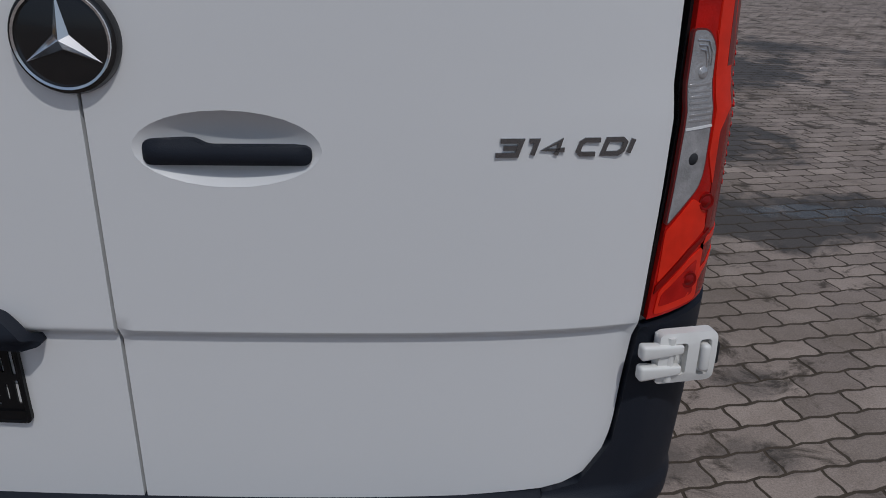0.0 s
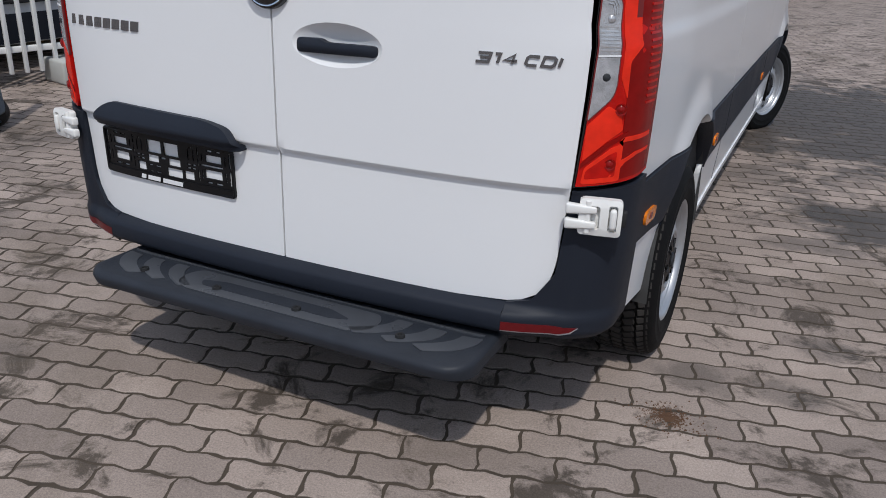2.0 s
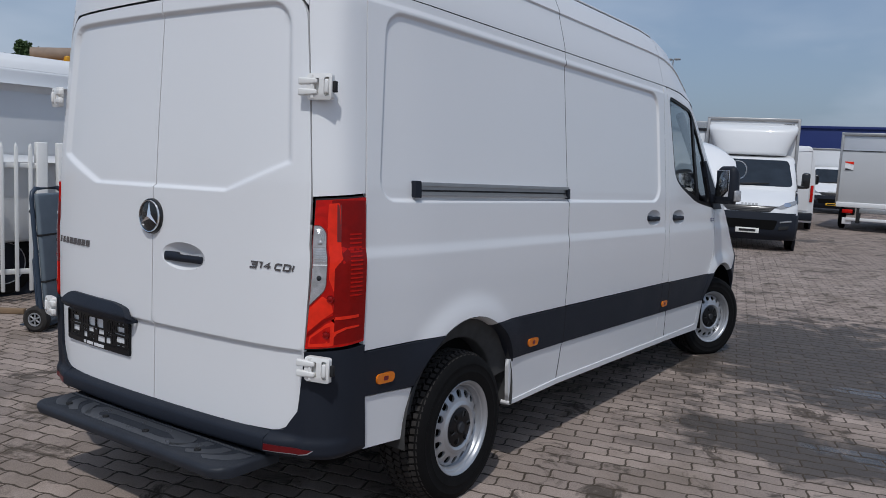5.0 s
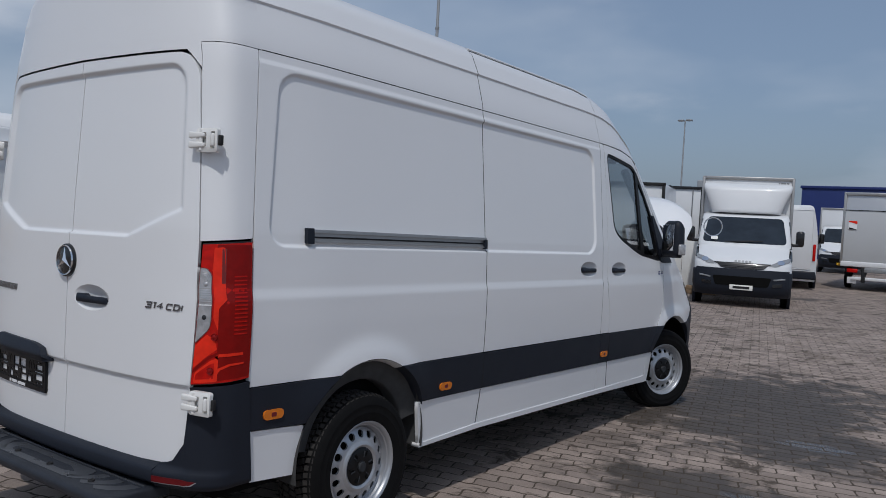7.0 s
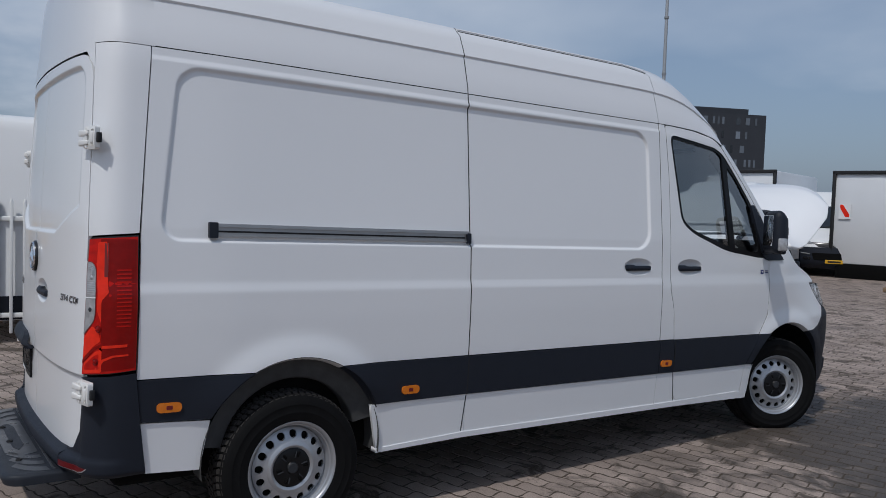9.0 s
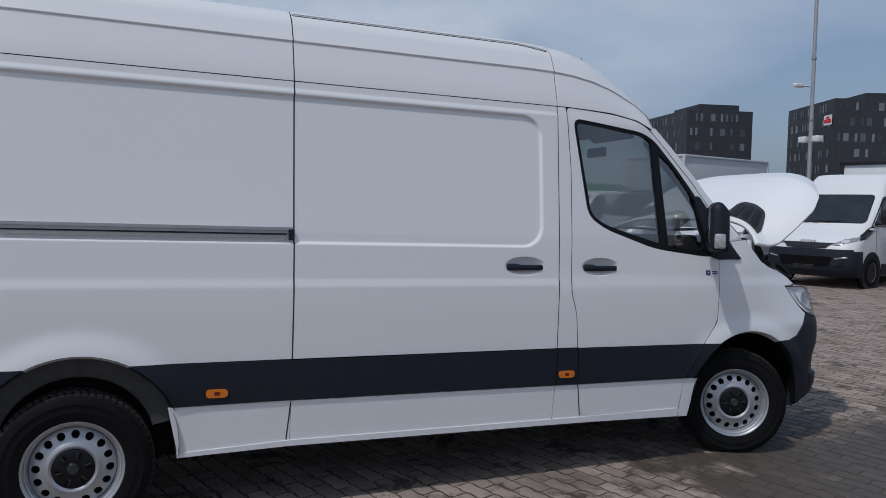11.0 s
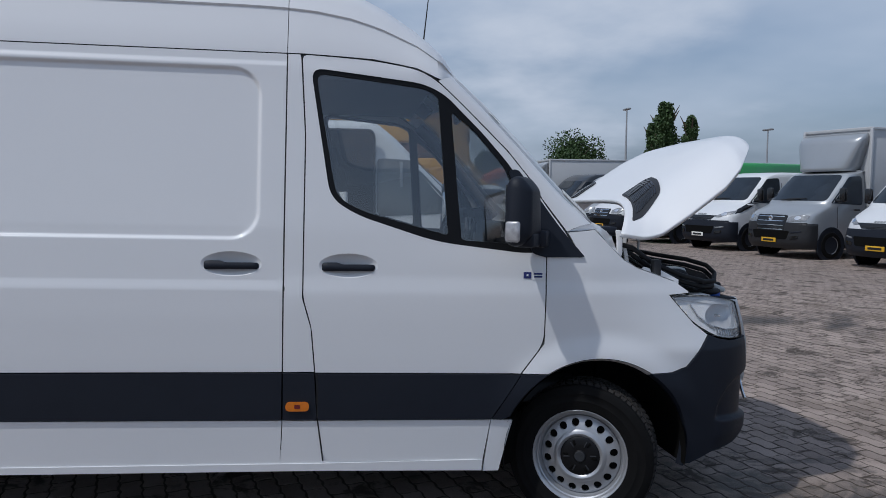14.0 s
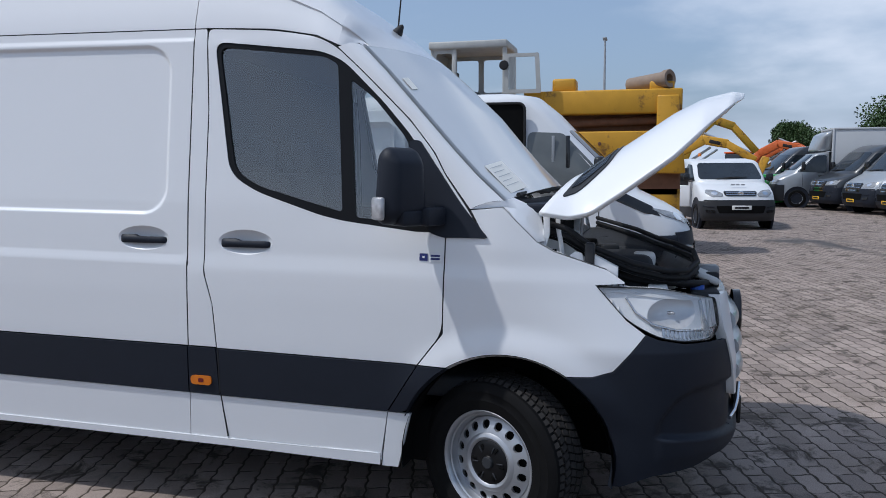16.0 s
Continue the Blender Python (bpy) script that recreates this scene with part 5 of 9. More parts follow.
# ---- door handles: an oval dish with a grip across it
def handle(parent, u, z, length, fn=skin, mirror=False, dish_up=0.055):
    s = -1 if mirror else 1
    o = oval(u, z, length, dish_up)

    def dish(p, q, off):
        r = min(1, math.hypot((p - u) / (length * 0.56), (q - z - 0.008) / dish_up))
        x, y, zz = fn(p, q, off + 0.0005 - 0.030 * (1 - r ** 2.0))
        return x, y, zz
    v, f = skin_mesh(o, du=0.014, dz=0.01, depth=0.0, fn=dish, mirror=mirror)
    d = raw("handle_dish", v, f, M_WHITE, parent, "pressed oval dish behind the handle")
    v, f = skin_mesh(rounded([(u - length / 2, z - 0.017), (u + length / 2, z - 0.014), (u + length / 2, z + 0.014), (u + length * 0.3, z + 0.014), (u - length * 0.12, z + 0.013), (u - length * 0.2, z + 0.021), (u - length / 2, z + 0.021)],
                             [0.014, 0.013, 0.012, 0.02, 0.01, 0.01, 0.014]),
                     du=0.015, dz=0.008, depth=0.018, mirror=mirror,
                     fn=lambda p, q, off: fn(p, q, off - 0.004 + 0.013 * (1 - ((q - z) / 0.022) ** 2) * smooth01((1 - abs(2 * (p - u) / length)) * 7 + 0.35)))
    raw("handle", v, f, M_BLACK, d, "black plastic pull handle")


def child(name, n=0):
    c = [o for o in van.children if o.name.split(".")[0] == name]
    return c[n]


handle(child("sliding_door"), 4.395, 1.228, 0.235)
handle(child("front_door"), 4.905, 1.225, 0.235)
handle(child("sliding_door", 1), 4.395, 1.228, 0.235, mirror=True)
handle(child("front_door", 1), 4.905, 1.225, 0.235, mirror=True)


def tailskin(x, z, off=0.0):
    """The rear face by x across instead of u."""
    a = abs(x)
    p = skin(u_tail(a), z, off)
    return (p[0] if x >= 0 else -p[0]), p[1], p[2]


handle(rear_r, 0.205, 1.066, 0.25, fn=lambda p, q, o=0.0: tailskin(p, q, o), dish_up=0.058)

# ---- rear fittings
def tail_at(x, z, off=0.0):
    return Vector(tailskin(x, z, off))


FACE_REAR = Matrix(((1, 0, 0), (0, 0, -1), (0, 1, 0))).to_4x4()      # letters lie in x-z and face the rear

# round badge over the seam
cx = tail_at(-0.005, 1.229, 0.0)
badge = part("round_badge", lathe([(0.0, 0.016), (0.062, 0.016), (0.066, 0.014), (0.074, 0.013), (0.077, 0.006), (0.077, -0.012)], 48, "Z"), M_GLOSSBLACK, rear_l, "round black badge with chrome ring and three arms",
             m=Matrix.Translation(cx) @ FACE_REAR)
part("badge_ring", lathe([(0.0635, 0.012), (0.0645, 0.019), (0.0680, 0.020), (0.0700, 0.012)], 48, "Z"), M_CHROME, badge)
for i in range(3):
    a = math.pi / 2 + i * 2 * math.pi / 3
    c, s = math.cos(a), math.sin(a)
    bm = bmesh.new()
    tip = bm.verts.new((0.062 * c, 0.062 * s, 0.017)); mid = bm.verts.new((0, 0, 0.027))
    l = bm.verts.new((0.013 * math.cos(a + 1.05), 0.013 * math.sin(a + 1.05), 0.016)); r = bm.verts.new((0.013 * math.cos(a - 1.05), 0.013 * math.sin(a - 1.05), 0.016))
    bm.faces.new((mid, tip, l)); bm.faces.new((mid, r, tip))
    bmesh.ops.recalc_face_normals(bm, faces=bm.faces)
    part("badge_arm", bm, M_CHROME, badge, smooth=False)
# type lettering on the right leaf; the maker's word on the left leaf as plain bars
def ribbon(line, t, depth, closed=False):
    """A bar of width t with mitred corners along a line of (a, b) points."""
    n = len(line)
    pairs = []
    for i, p in enumerate(line):
        p = Vector(p)
        a = Vector(line[i - 1]) if (i or closed) else None
        b = Vector(line[(i + 1) % n]) if (i < n - 1 or closed) else None
        u = (p - a).normalized() if a is not None else (b - p).normalized()
        v = (b - p).normalized() if b is not None else u
        k = Vector((-u.y - v.y, u.x + v.x))
        k = k / max(0.5, k.length_squared / 2) * (t / 2)
        pairs.append((p + k, p - k))
    bm = bmesh.new()
    ring = [[bm.verts.new((q.x, q.y, h)) for q, h in ((l, 0), (l, depth), (r, depth), (r, 0))] for l, r in pairs]
    for a, b in list(zip(ring, ring[1:])) + ([(ring[-1], ring[0])] if closed else []):
        for c in range(4):
            bm.faces.new((a[c], a[(c + 1) % 4], b[(c + 1) % 4], b[c]))
    if not closed:
        bm.faces.new(ring[0][::-1]); bm.faces.new(ring[-1])
    bmesh.ops.recalc_face_normals(bm, faces=bm.faces)
    return bm


GLYPHS = {"3": (0.036, [([(0, 1), (1, 1), (1, 0), (0, 0)], False), ([(0.25, 0.5), (0.9, 0.5)], False)]),
          "1": (0.015, [([(0, 1), (0.9, 1), (0.9, 0)], False)]),
          "4": (0.036, [([(0.72, 0), (0.72, 1), (0, 0.34), (1.05, 0.34)], False)]),
          "C": (0.032, [([(1, 1), (0.2, 1), (0, 0.8), (0, 0.2), (0.2, 0), (1, 0)], False)]),
          "D": (0.033, [([(0, 0), (0, 1), (0.8, 1), (1, 0.8), (1, 0.2), (0.8, 0)], True)]),
          "I": (0.001, [([(0, 0), (0, 1)], False)])}
xl = 0.606
for ch in "314 CDI":
    if ch == " ":
        xl += 0.012
        continue
    gw, strokes = GLYPHS[ch]
    gw *= 0.88
    for line, shut in strokes:
        pts = [(a * gw + (b - 0.5) * 0.007, b * 0.0215) for a, b in line]
        part("type_letter", ribbon(pts, 0.0072, 0.0035, shut), M_DKCHROME, rear_r, "chrome raised type lettering", smooth=False,
             m=Matrix.Translation(tail_at(xl + gw / 2, 1.069, 0.0)) @ Matrix.Rotation(radians(6.5), 4, "Z") @ FACE_REAR @ Matrix.Translation((-gw / 2, 0, 0)))
    xl += gw + 0.0118
for i in range(8):
    x = -0.838 + i * 0.0425
    bm = prism([(0, 0), (0.031, 0), (0.036, 0.030), (0.005, 0.030)], 0.004)
    part("letter_bar", bm, M_DKCHROME, rear_l, "chrome raised bar lettering", m=Matrix.Translation(tail_at(x, 1.052, 0.001)) @ FACE_REAR)

# plate lamp hood
outl = rounded([(-0.765, 0.752), (-0.124, 0.743), (-0.138, 0.775), (-0.178, 0.806), (-0.260, 0.821), (-0.690, 0.828)], [0.03, 0.006, 0.03, 0.05, 0.08, 0.07], 8)
v, f = skin_mesh(outl, off=0.0, depth=0.03, du=0.02, dz=0.008,
                 fn=lambda x, z, o: tailskin(x, z, o + 0.010 + 0.034 * max(0, math.sin(max(0, min(1, (0.83 - z) / 0.09)) * math.pi * 0.62)) * smooth01((-0.118 - x) / 0.022) * smooth01((x + 0.775) / 0.05)))
raw("plate_lamp_hood", v, f, M_BLACK, rear_l, "dark plastic number-plate lamp hood")

# empty plate holder: a black frame with cut-outs
PX0, PX1, PZ0, PZ1 = -0.738, -0.172, 0.583, 0.735
hy = lambda x, z, o: (x, tailskin(x, 0.65, o)[1] - 0.001 + (0.66 - z) * 0.02, z)


def slot(a0, a1, b0, b1):
    """A cut-out given by its shares across and down the holder."""
    h = PZ1 - PZ0 - 0.024
    return [(PX0 + (PX1 - PX0) * a, PZ1 - h * b) for a, b in ((a0, b1), (a1, b1), (a1, b0), (a0, b0))]


cuts = []
for m_ in (False, True):
    for a0, a1, b0, b1 in ((0.022, 0.034, 0.10, 0.46), (0.022, 0.034, 0.54, 0.90), (0.085, 0.195, 0.22, 0.40), (0.075, 0.235, 0.475, 0.52), (0.085, 0.205, 0.59, 0.80),
                           (0.090, 0.120, 0.10, 0.14), (0.150, 0.185, 0.10, 0.14), (0.085, 0.135, 0.89, 0.93), (0.155, 0.195, 0.89, 0.93), (0.055, 0.063, 0.20, 0.42), (0.055, 0.063, 0.60, 0.84),
                           (0.218, 0.226, 0.22, 0.40), (0.218, 0.226, 0.62, 0.84), (0.247, 0.256, 0.08, 0.28), (0.247, 0.256, 0.34, 0.56), (0.247, 0.256, 0.64, 0.92),
                           (0.280, 0.288, 0.16, 0.44), (0.318, 0.326, 0.16, 0.44), (0.296, 0.310, 0.10, 0.14), (0.272, 0.298, 0.53, 0.57), (0.308, 0.334, 0.53, 0.57), (0.272, 0.298, 0.62, 0.66), (0.308, 0.334, 0.62, 0.66)):
        cuts.append(slot(1 - a1, 1 - a0, b0, b1) if m_ else slot(a0, a1, b0, b1))
cuts += [slot(0.365, 0.475, 0.12, 0.44), slot(0.495, 0.605, 0.12, 0.44), slot(0.365, 0.450, 0.50, 0.68), slot(0.525, 0.615, 0.50, 0.68), slot(0.465, 0.505, 0.51, 0.56), slot(0.510, 0.625, 0.74, 0.96),
         slot(0.642, 0.712, 0.73, 0.94), slot(0.278, 0.342, 0.73, 0.94), slot(0.368, 0.395, 0.76, 0.79), slot(0.420, 0.460, 0.76, 0.79), slot(0.368, 0.395, 0.92, 0.95), slot(0.420, 0.460, 0.92, 0.95)]
v, f = skin_mesh(rounded([(PX0, PZ0 + 0.022), (PX1, PZ0 + 0.022), (PX1, PZ1), (PX0, PZ1)], [0, 0, 0.014, 0.014]), holes=cuts, off=0.005, depth=0.004, du=0.04, dz=0.02, fn=hy)
holder = raw("plate_holder", v, f, M_HOLDER, rear_l, "black plastic plate holder without a plate", smooth=False)
v, f = skin_mesh(rounded([(PX0, PZ0), (PX1, PZ0), (PX1, PZ0 + 0.024), (PX0, PZ0 + 0.024)], [0.012, 0.012, 0, 0]), off=0.009, depth=0.009, du=0.04, dz=0.03, fn=hy)
strip = raw("holder_strip", v, f, M_HOLDER, holder, smooth=False)
for x0, w in ((-0.565, 0.020), (-0.535, 0.055), (-0.468, 0.085)):
    part("print_bar", prism([(x0, PZ0 + 0.005), (x0 + w, PZ0 + 0.005), (x0 + w + 0.003, PZ0 + 0.019), (x0 + 0.003, PZ0 + 0.019)], 0.0015, lambda a, b, c: (a, hy(a, b, 0.009)[1] - 0.0012 - c, b)), M_WHITEPRINT, strip)
# rolled rim round the holder
rimo = rounded([(PX0, PZ0), (PX1, PZ0), (PX1, PZ1), (PX0, PZ1)], 0.014)
part("holder_rim", tube([hy(x, z, 0.007) for x, z in shrink(rimo, 0.004)], 0.0045, 6, closed=True), M_HOLDER, holder)


# door hinges: cast white brackets with a pin
def hinge(z, s, parent):
    h = new("door_hinge"); h.parent = parent
    h["label"] = "white cast door hinge with two knuckles"
    p = tail_at(0.925 * s, z, 0.03)
    h.matrix_basis = Matrix.Translation(p) @ Matrix.Rotation(0.22 * s, 4, "Z") @ Matrix.Diagonal((1.0, 1.0, 1.04, 1))
    o = rounded([(-0.044, -0.046), (0.062, -0.046), (0.062, 0.046), (-0.044, 0.046)], 0.013)
    cut = [rounded([(-0.022, -0.029), (0.008, -0.029), (0.008, 0.029), (-0.022, 0.029)], 0.007), rounded([(0.029, -0.033), (0.051, -0.033), (0.051, 0.033), (0.029, 0.033)], 0.007)]
    v, f = skin_mesh(o, holes=cut, du=0.03, dz=0.03, depth=0.020, fn=lambda a, b, q: (a * s, -0.024 - q - 0.006 * (1 - (b / 0.046) ** 4), b), mirror=False)
    if s < 0:
        f = [g[::-1] for g in f]
    raw("hinge_plate", v, f, M_HINGE, h)
    for dz in (-0.019, 0.019):
        fin = box(0.078, 0.022, 0.027, (0, 0, 0), 0.006, 3)
        for vt in fin.verts:
            q_ = max(0.0, vt.co.x / 0.039)
            vt.co.z *= 1 - 0.45 * q_
            vt.co.y *= 1 - 0.25 * q_
        part("hinge_arm", fin, M_HINGE, h, m=Matrix.Translation((-0.039 * s, -0.026, dz)) @ Matrix.Diagonal((s, 1, 1, 1)))
    part("hinge_web", box(0.10, 0.010, 0.086, (0.006 * s, -0.008, 0), 0.003), M_HINGE, h)
    part("hinge_knuckle", box(0.017, 0.026, 0.050, (0.041 * s, -0.024, 0), 0.007, 3), M_HINGE, h)
    part("hinge_pin", lathe([(0.0, -0.040), (0.008, -0.040), (0.008, 0.040), (0.0, 0.040)], 12, "Z"), M_HINGE, h, m=Matrix.Translation((-0.022 * s, -0.024, 0)))
    part("hinge_stop", box(0.016, 0.02, 0.04, (0.066 * s, -0.012, 0), 0.004), M_SEAL, h, "black rubber stop")


for z in (0.712, 1.76):
    for s in (1, -1):
        hinge(z, s, rear_r if s > 0 else rear_l)

# rear bumper middle: a rounded beam under the doors
def beam(name, xs, prof, mat, parent, label="", bow=0.0):
    """Sweep a (y, z) profile across x with a slight bow."""
    verts, faces = [], []
    for x in xs:
        b = bow * (x / 0.95) ** 2
        verts += [(x, y + b - VAN_O, z) for y, z in prof]
    n = len(prof)
    for i in range(len(xs) - 1):
        for j in range(n):
            k = (j + 1) % n
            faces.append([i * n + j, i * n + k, (i + 1) * n + k, (i + 1) * n + j])
    faces.append(list(range(n))); faces.append([(len(xs) - 1) * n + j for j in range(n)][::-1])
    bm = bmesh.new()
    vs = [bm.verts.new(v) for v in verts]
    for f in faces:
        bm.faces.new([vs[i] for i in f])
    bmesh.ops.recalc_face_normals(bm, faces=bm.faces)
    return part(name, sharpen(bm, 40), mat, parent, label)


XS = [-0.710 + 1.420 * i / 12 for i in range(13)]
beam("rear_bumper", XS, [(1.16, 0.436), (1.118, 0.430), (1.086, 0.420), (1.078, 0.415), (1.074, 0.406), (1.074, 0.372), (1.077, 0.362), (1.084, 0.355), (1.11, 0.345), (1.16, 0.338)], M_BLACK, van, "dark grained plastic rear bumper", 0.052)
for s in (1, -1):
    for nm, lo, mt, up, lab in (("bumper_reflector", [(0.738, 0.366), (0.880, 0.366), (0.908, 0.373), (0.924, 0.386), (0.880, 0.389), (0.738, 0.391)], M_STRIPRED, 0.0160, "narrow dark red reflector strip"),
                                ("reflector_edge", [(0.738, 0.3625), (0.882, 0.3625), (0.911, 0.370), (0.926, 0.385), (0.924, 0.386), (0.908, 0.373), (0.880, 0.366), (0.738, 0.366)], M_SILVER, 0.0165, "bright edge under the reflector")):
        v, f = skin_mesh([(u_tail(a), z) for a, z in lo], off=up, depth=0.006, du=0.02, dz=0.008, fn=corner_skin, mirror=s < 0)
        raw(nm, v, f, mt, van, lab)

# rear step: a broad moulded tread with raised pads and bolts
SY0, SY1, SZ = 0.895, 1.20, 0.335


def step_pt(x, y, dz=0.0):
    """The tread's top: round front edge, quarter-round front corners."""
    q = min(0.668, abs(x - 0.035))
    R = 0.085
    front = SY0 + R - math.sqrt(max(0.0, R * R - max(0.0, q - 0.668 + R) ** 2))
    yy = front + (y - SY0) * (SY1 - front) / (SY1 - SY0)
    edge = math.sqrt(max(0.0, 1 - (1 - min(1, (y - SY0) / 0.026)) ** 2))
    side_ = math.sqrt(max(0.0, 1 - (1 - min(1, (0.668 - q) / 0.022)) ** 2))
    return (x, yy - VAN_O, SZ - 0.020 * (1 - edge) - 0.014 * (1 - side_) + dz)


xs = [0.035 - 0.668 * math.cos(math.pi * i / 60) for i in range(61)]
ys = [SY0 + (SY1 - SY0) * t for t in (0, 0.012, 0.03, 0.06, 0.10, 0.14, 0.19, 0.3, 0.45, 0.6, 0.75, 0.9, 1.0)]
verts = [step_pt(x, y) for x in xs for y in ys]
n = len(ys)
faces = [[i * n + j, (i + 1) * n + j, (i + 1) * n + j + 1, i * n + j + 1] for i in range(60) for j in range(n - 1)]
low = [(x, yy + 0.012 * (1 - min(1, (yy + VAN_O - SY0) / 0.1)), SZ - 0.046) for x, yy, z in verts]
faces2 = [[len(verts) + k for k in f[::-1]] for f in faces]
ring = [i * n for i in range(61)] + [60 * n + j for j in range(1, n)] + [i * n + n - 1 for i in range(59, -1, -1)] + [j for j in range(n - 2, 0, -1)]
m0 = len(verts)
sidef = [[ring[k], ring[k - 1], m0 + ring[k - 1], m0 + ring[k]] for k in range(len(ring))]
bm = bmesh.new()
vv = [bm.verts.new(v) for v in verts + low]
for f in faces + faces2 + sidef:
    bm.faces.new([vv[i] for i in f])
bmesh.ops.recalc_face_normals(bm, faces=bm.faces)
rstep = part("rear_step", sharpen(bm, 55), M_STEP, van, "scuffed dark grey plastic entry step across the tail")


def step_pad(outline, dz=0.0025):
    v, f = skin_mesh(outline, off=0.0, depth=0.006, du=0.03, dz=0.02, fn=lambda x, y, o: step_pt(x, y, dz + o))
    return raw("tread_pad", v, f, M_STEP2, rstep)


for s in (1, -1):
    for x0, w in ((0.640, 0.060), (0.535, 0.052), (0.430, 0.050)):
        run = [k / 8 for k in range(9)]
        outer = [(x0 - 0.12 * t ** 2.2, 1.075 - 0.130 * t ** 0.85) for t in run]
        inner = [(x0 - w - 0.10 * t ** 1.8, 1.075 - 0.108 * t ** 0.9) for t in run]
        pad = [(0.035 + s * a, b) for a, b in outer + inner[::-1]]
        step_pad(rounded(pad if s > 0 else pad[::-1], 0.006, 2))
step_pad(rounded([(-0.255, 0.945), (0.325, 0.945), (0.375, 0.975), (0.385, 1.03), (0.36, 1.075), (-0.29, 1.075), (-0.315, 1.03), (-0.305, 0.975)], 0.02))
step_pad([(-0.60, 1.092), (0.67, 1.092), (0.67, 1.100), (-0.60, 1.100)], 0.004)
step_groove = rounded([(-0.22, 0.985), (0.24, 0.985), (0.30, 1.005), (0.22, 1.035), (-0.16, 1.035), (-0.24, 1.015)], 0.015)
v, f = skin_mesh(step_groove, off=0.0, depth=0.002, du=0.03, dz=0.02, fn=lambda x, y, o: step_pt(x, y, 0.0035 + o))
raw("tread_inlay", v, f, M_STEP, rstep)
for x in (-0.45, -0.16, 0.13, 0.47):
    p = step_pt(x, 0.985, 0.004)
    bo = part("step_bolt", lathe([(0.0, 0.002), (0.006, 0.002), (0.007, 0.006), (0.013, 0.006), (0.015, -0.004)], 16, "Z"), M_SEAL, rstep, m=Matrix.Translation(p))
for s in (1, -1):
    part("step_bracket", box(0.06, 0.5, 0.07, (0.45 * s, 1.25 - VAN_O, 0.285), 0.008), M_VOID, van)

# ---- mirrors
for s in (1, -1):
    base = [(5.63, 1.68), (5.675, 1.685), (5.775, 1.548), (5.87, 1.418), (5.985, 1.288), (5.80, 1.283), (5.74, 1.30)]
    mirror_o = new("door_mirror"); mirror_o.parent = van
    mirror_o["label"] = "black two-part door mirror with clear turn lamp"
    v, f = skin_mesh(rounded(base, [0.02, 0.02, 0.03, 0.05, 0.006, 0.01, 0.02]), off=0.012, depth=0.03, du=0.04, dz=0.04, mirror=s < 0)
    raw("mirror_base", v, f, M_BLACK, mirror_o, "black triangular mirror foot")
    bm = box(0.232, 0.122, 0.305, (0, 0, 0), 0.050, 6)
    for vtx in bm.verts:
        k = 1 - 0.20 * smooth01((vtx.co.y + 0.01) / 0.07)
        vtx.co.x *= k; vtx.co.z *= k
        if vtx.co.z > 0:
            q_ = smooth01(vtx.co.z / 0.15)
            vtx.co.x = vtx.co.x * (1 - 0.20 * q_) + 0.006 * q_; vtx.co.y *= 1 - 0.10 * q_
    bmesh.ops.recalc_face_normals(bm, faces=bm.faces)
    part("mirror_shell", bm, M_BLACK, mirror_o, m=Matrix.Translation((s * 1.135, 5.664 - VAN_O, 1.491)) @ Matrix.Rotation(-0.56 * s, 4, "Z"))
    part("mirror_glass", box(0.145, 0.006, 0.215, (0, -0.0585, 0.01), 0.003, 1), M_CHROME, mirror_o, "mirror glass", m=Matrix.Translation((s * 1.135, 5.664 - VAN_O, 1.491)) @ Matrix.Rotation(-0.56 * s, 4, "Z"))
    part("turn_lamp", box(0.026, 0.066, 0.090, (0, 0, 0), 0.012, 3), M_REVERSE, mirror_o, "clear turn-signal lens", m=Matrix.Translation((s * 1.232, 5.596 - VAN_O, 1.405)) @ Matrix.Rotation(-0.56 * s, 4, "Z"))
    part("mirror_arm", box(0.13, 0.10, 0.075, (0, 0, 0), 0.012, 3), M_BLACK, mirror_o, m=Matrix.Translation((s * 1.055, 5.745 - VAN_O, 1.372)) @ Matrix.Rotation(-0.35 * s, 4, "Z"))
    part("mirror_arm", box(0.15, 0.10, 0.065, (0, 0, 0), 0.014, 3), M_BLACK, mirror_o, m=Matrix.Translation((s * 1.115, 5.690 - VAN_O, 1.368)) @ Matrix.Rotation(-0.56 * s, 4, "Z"))

# ---- sticker on the wing edge of the door
for u0, u1, z0, z1, mt, nm in ((5.70, 5.735, 1.185, 1.215, M_STICKER, "sticker"), (5.74, 5.795, 1.180, 1.215, M_WHITEPRINT, "sticker")):
    v, f = skin_mesh([(u0, z0), (u1, z0), (u1, z1), (u0, z1)], off=0.0025, depth=0.001, du=0.05, dz=0.05)
    st = raw(nm, v, f, mt, child("front_door"), "small dealer sticker in dark blue and white")
for z in (1.203, 1.190):
    v, f = skin_mesh([(5.748, z), (5.787, z), (5.787, z + 0.008), (5.748, z + 0.008)], off=0.0045, depth=0.001, du=0.05, dz=0.05)
    raw("print_bar", v, f, M_STICKER, st)
v, f = skin_mesh([(5.713, 1.196), (5.722, 1.196), (5.722, 1.205), (5.713, 1.205)], off=0.0045, depth=0.001, du=0.05, dz=0.05)
raw("print_bar", v, f, M_WHITEPRINT, st)

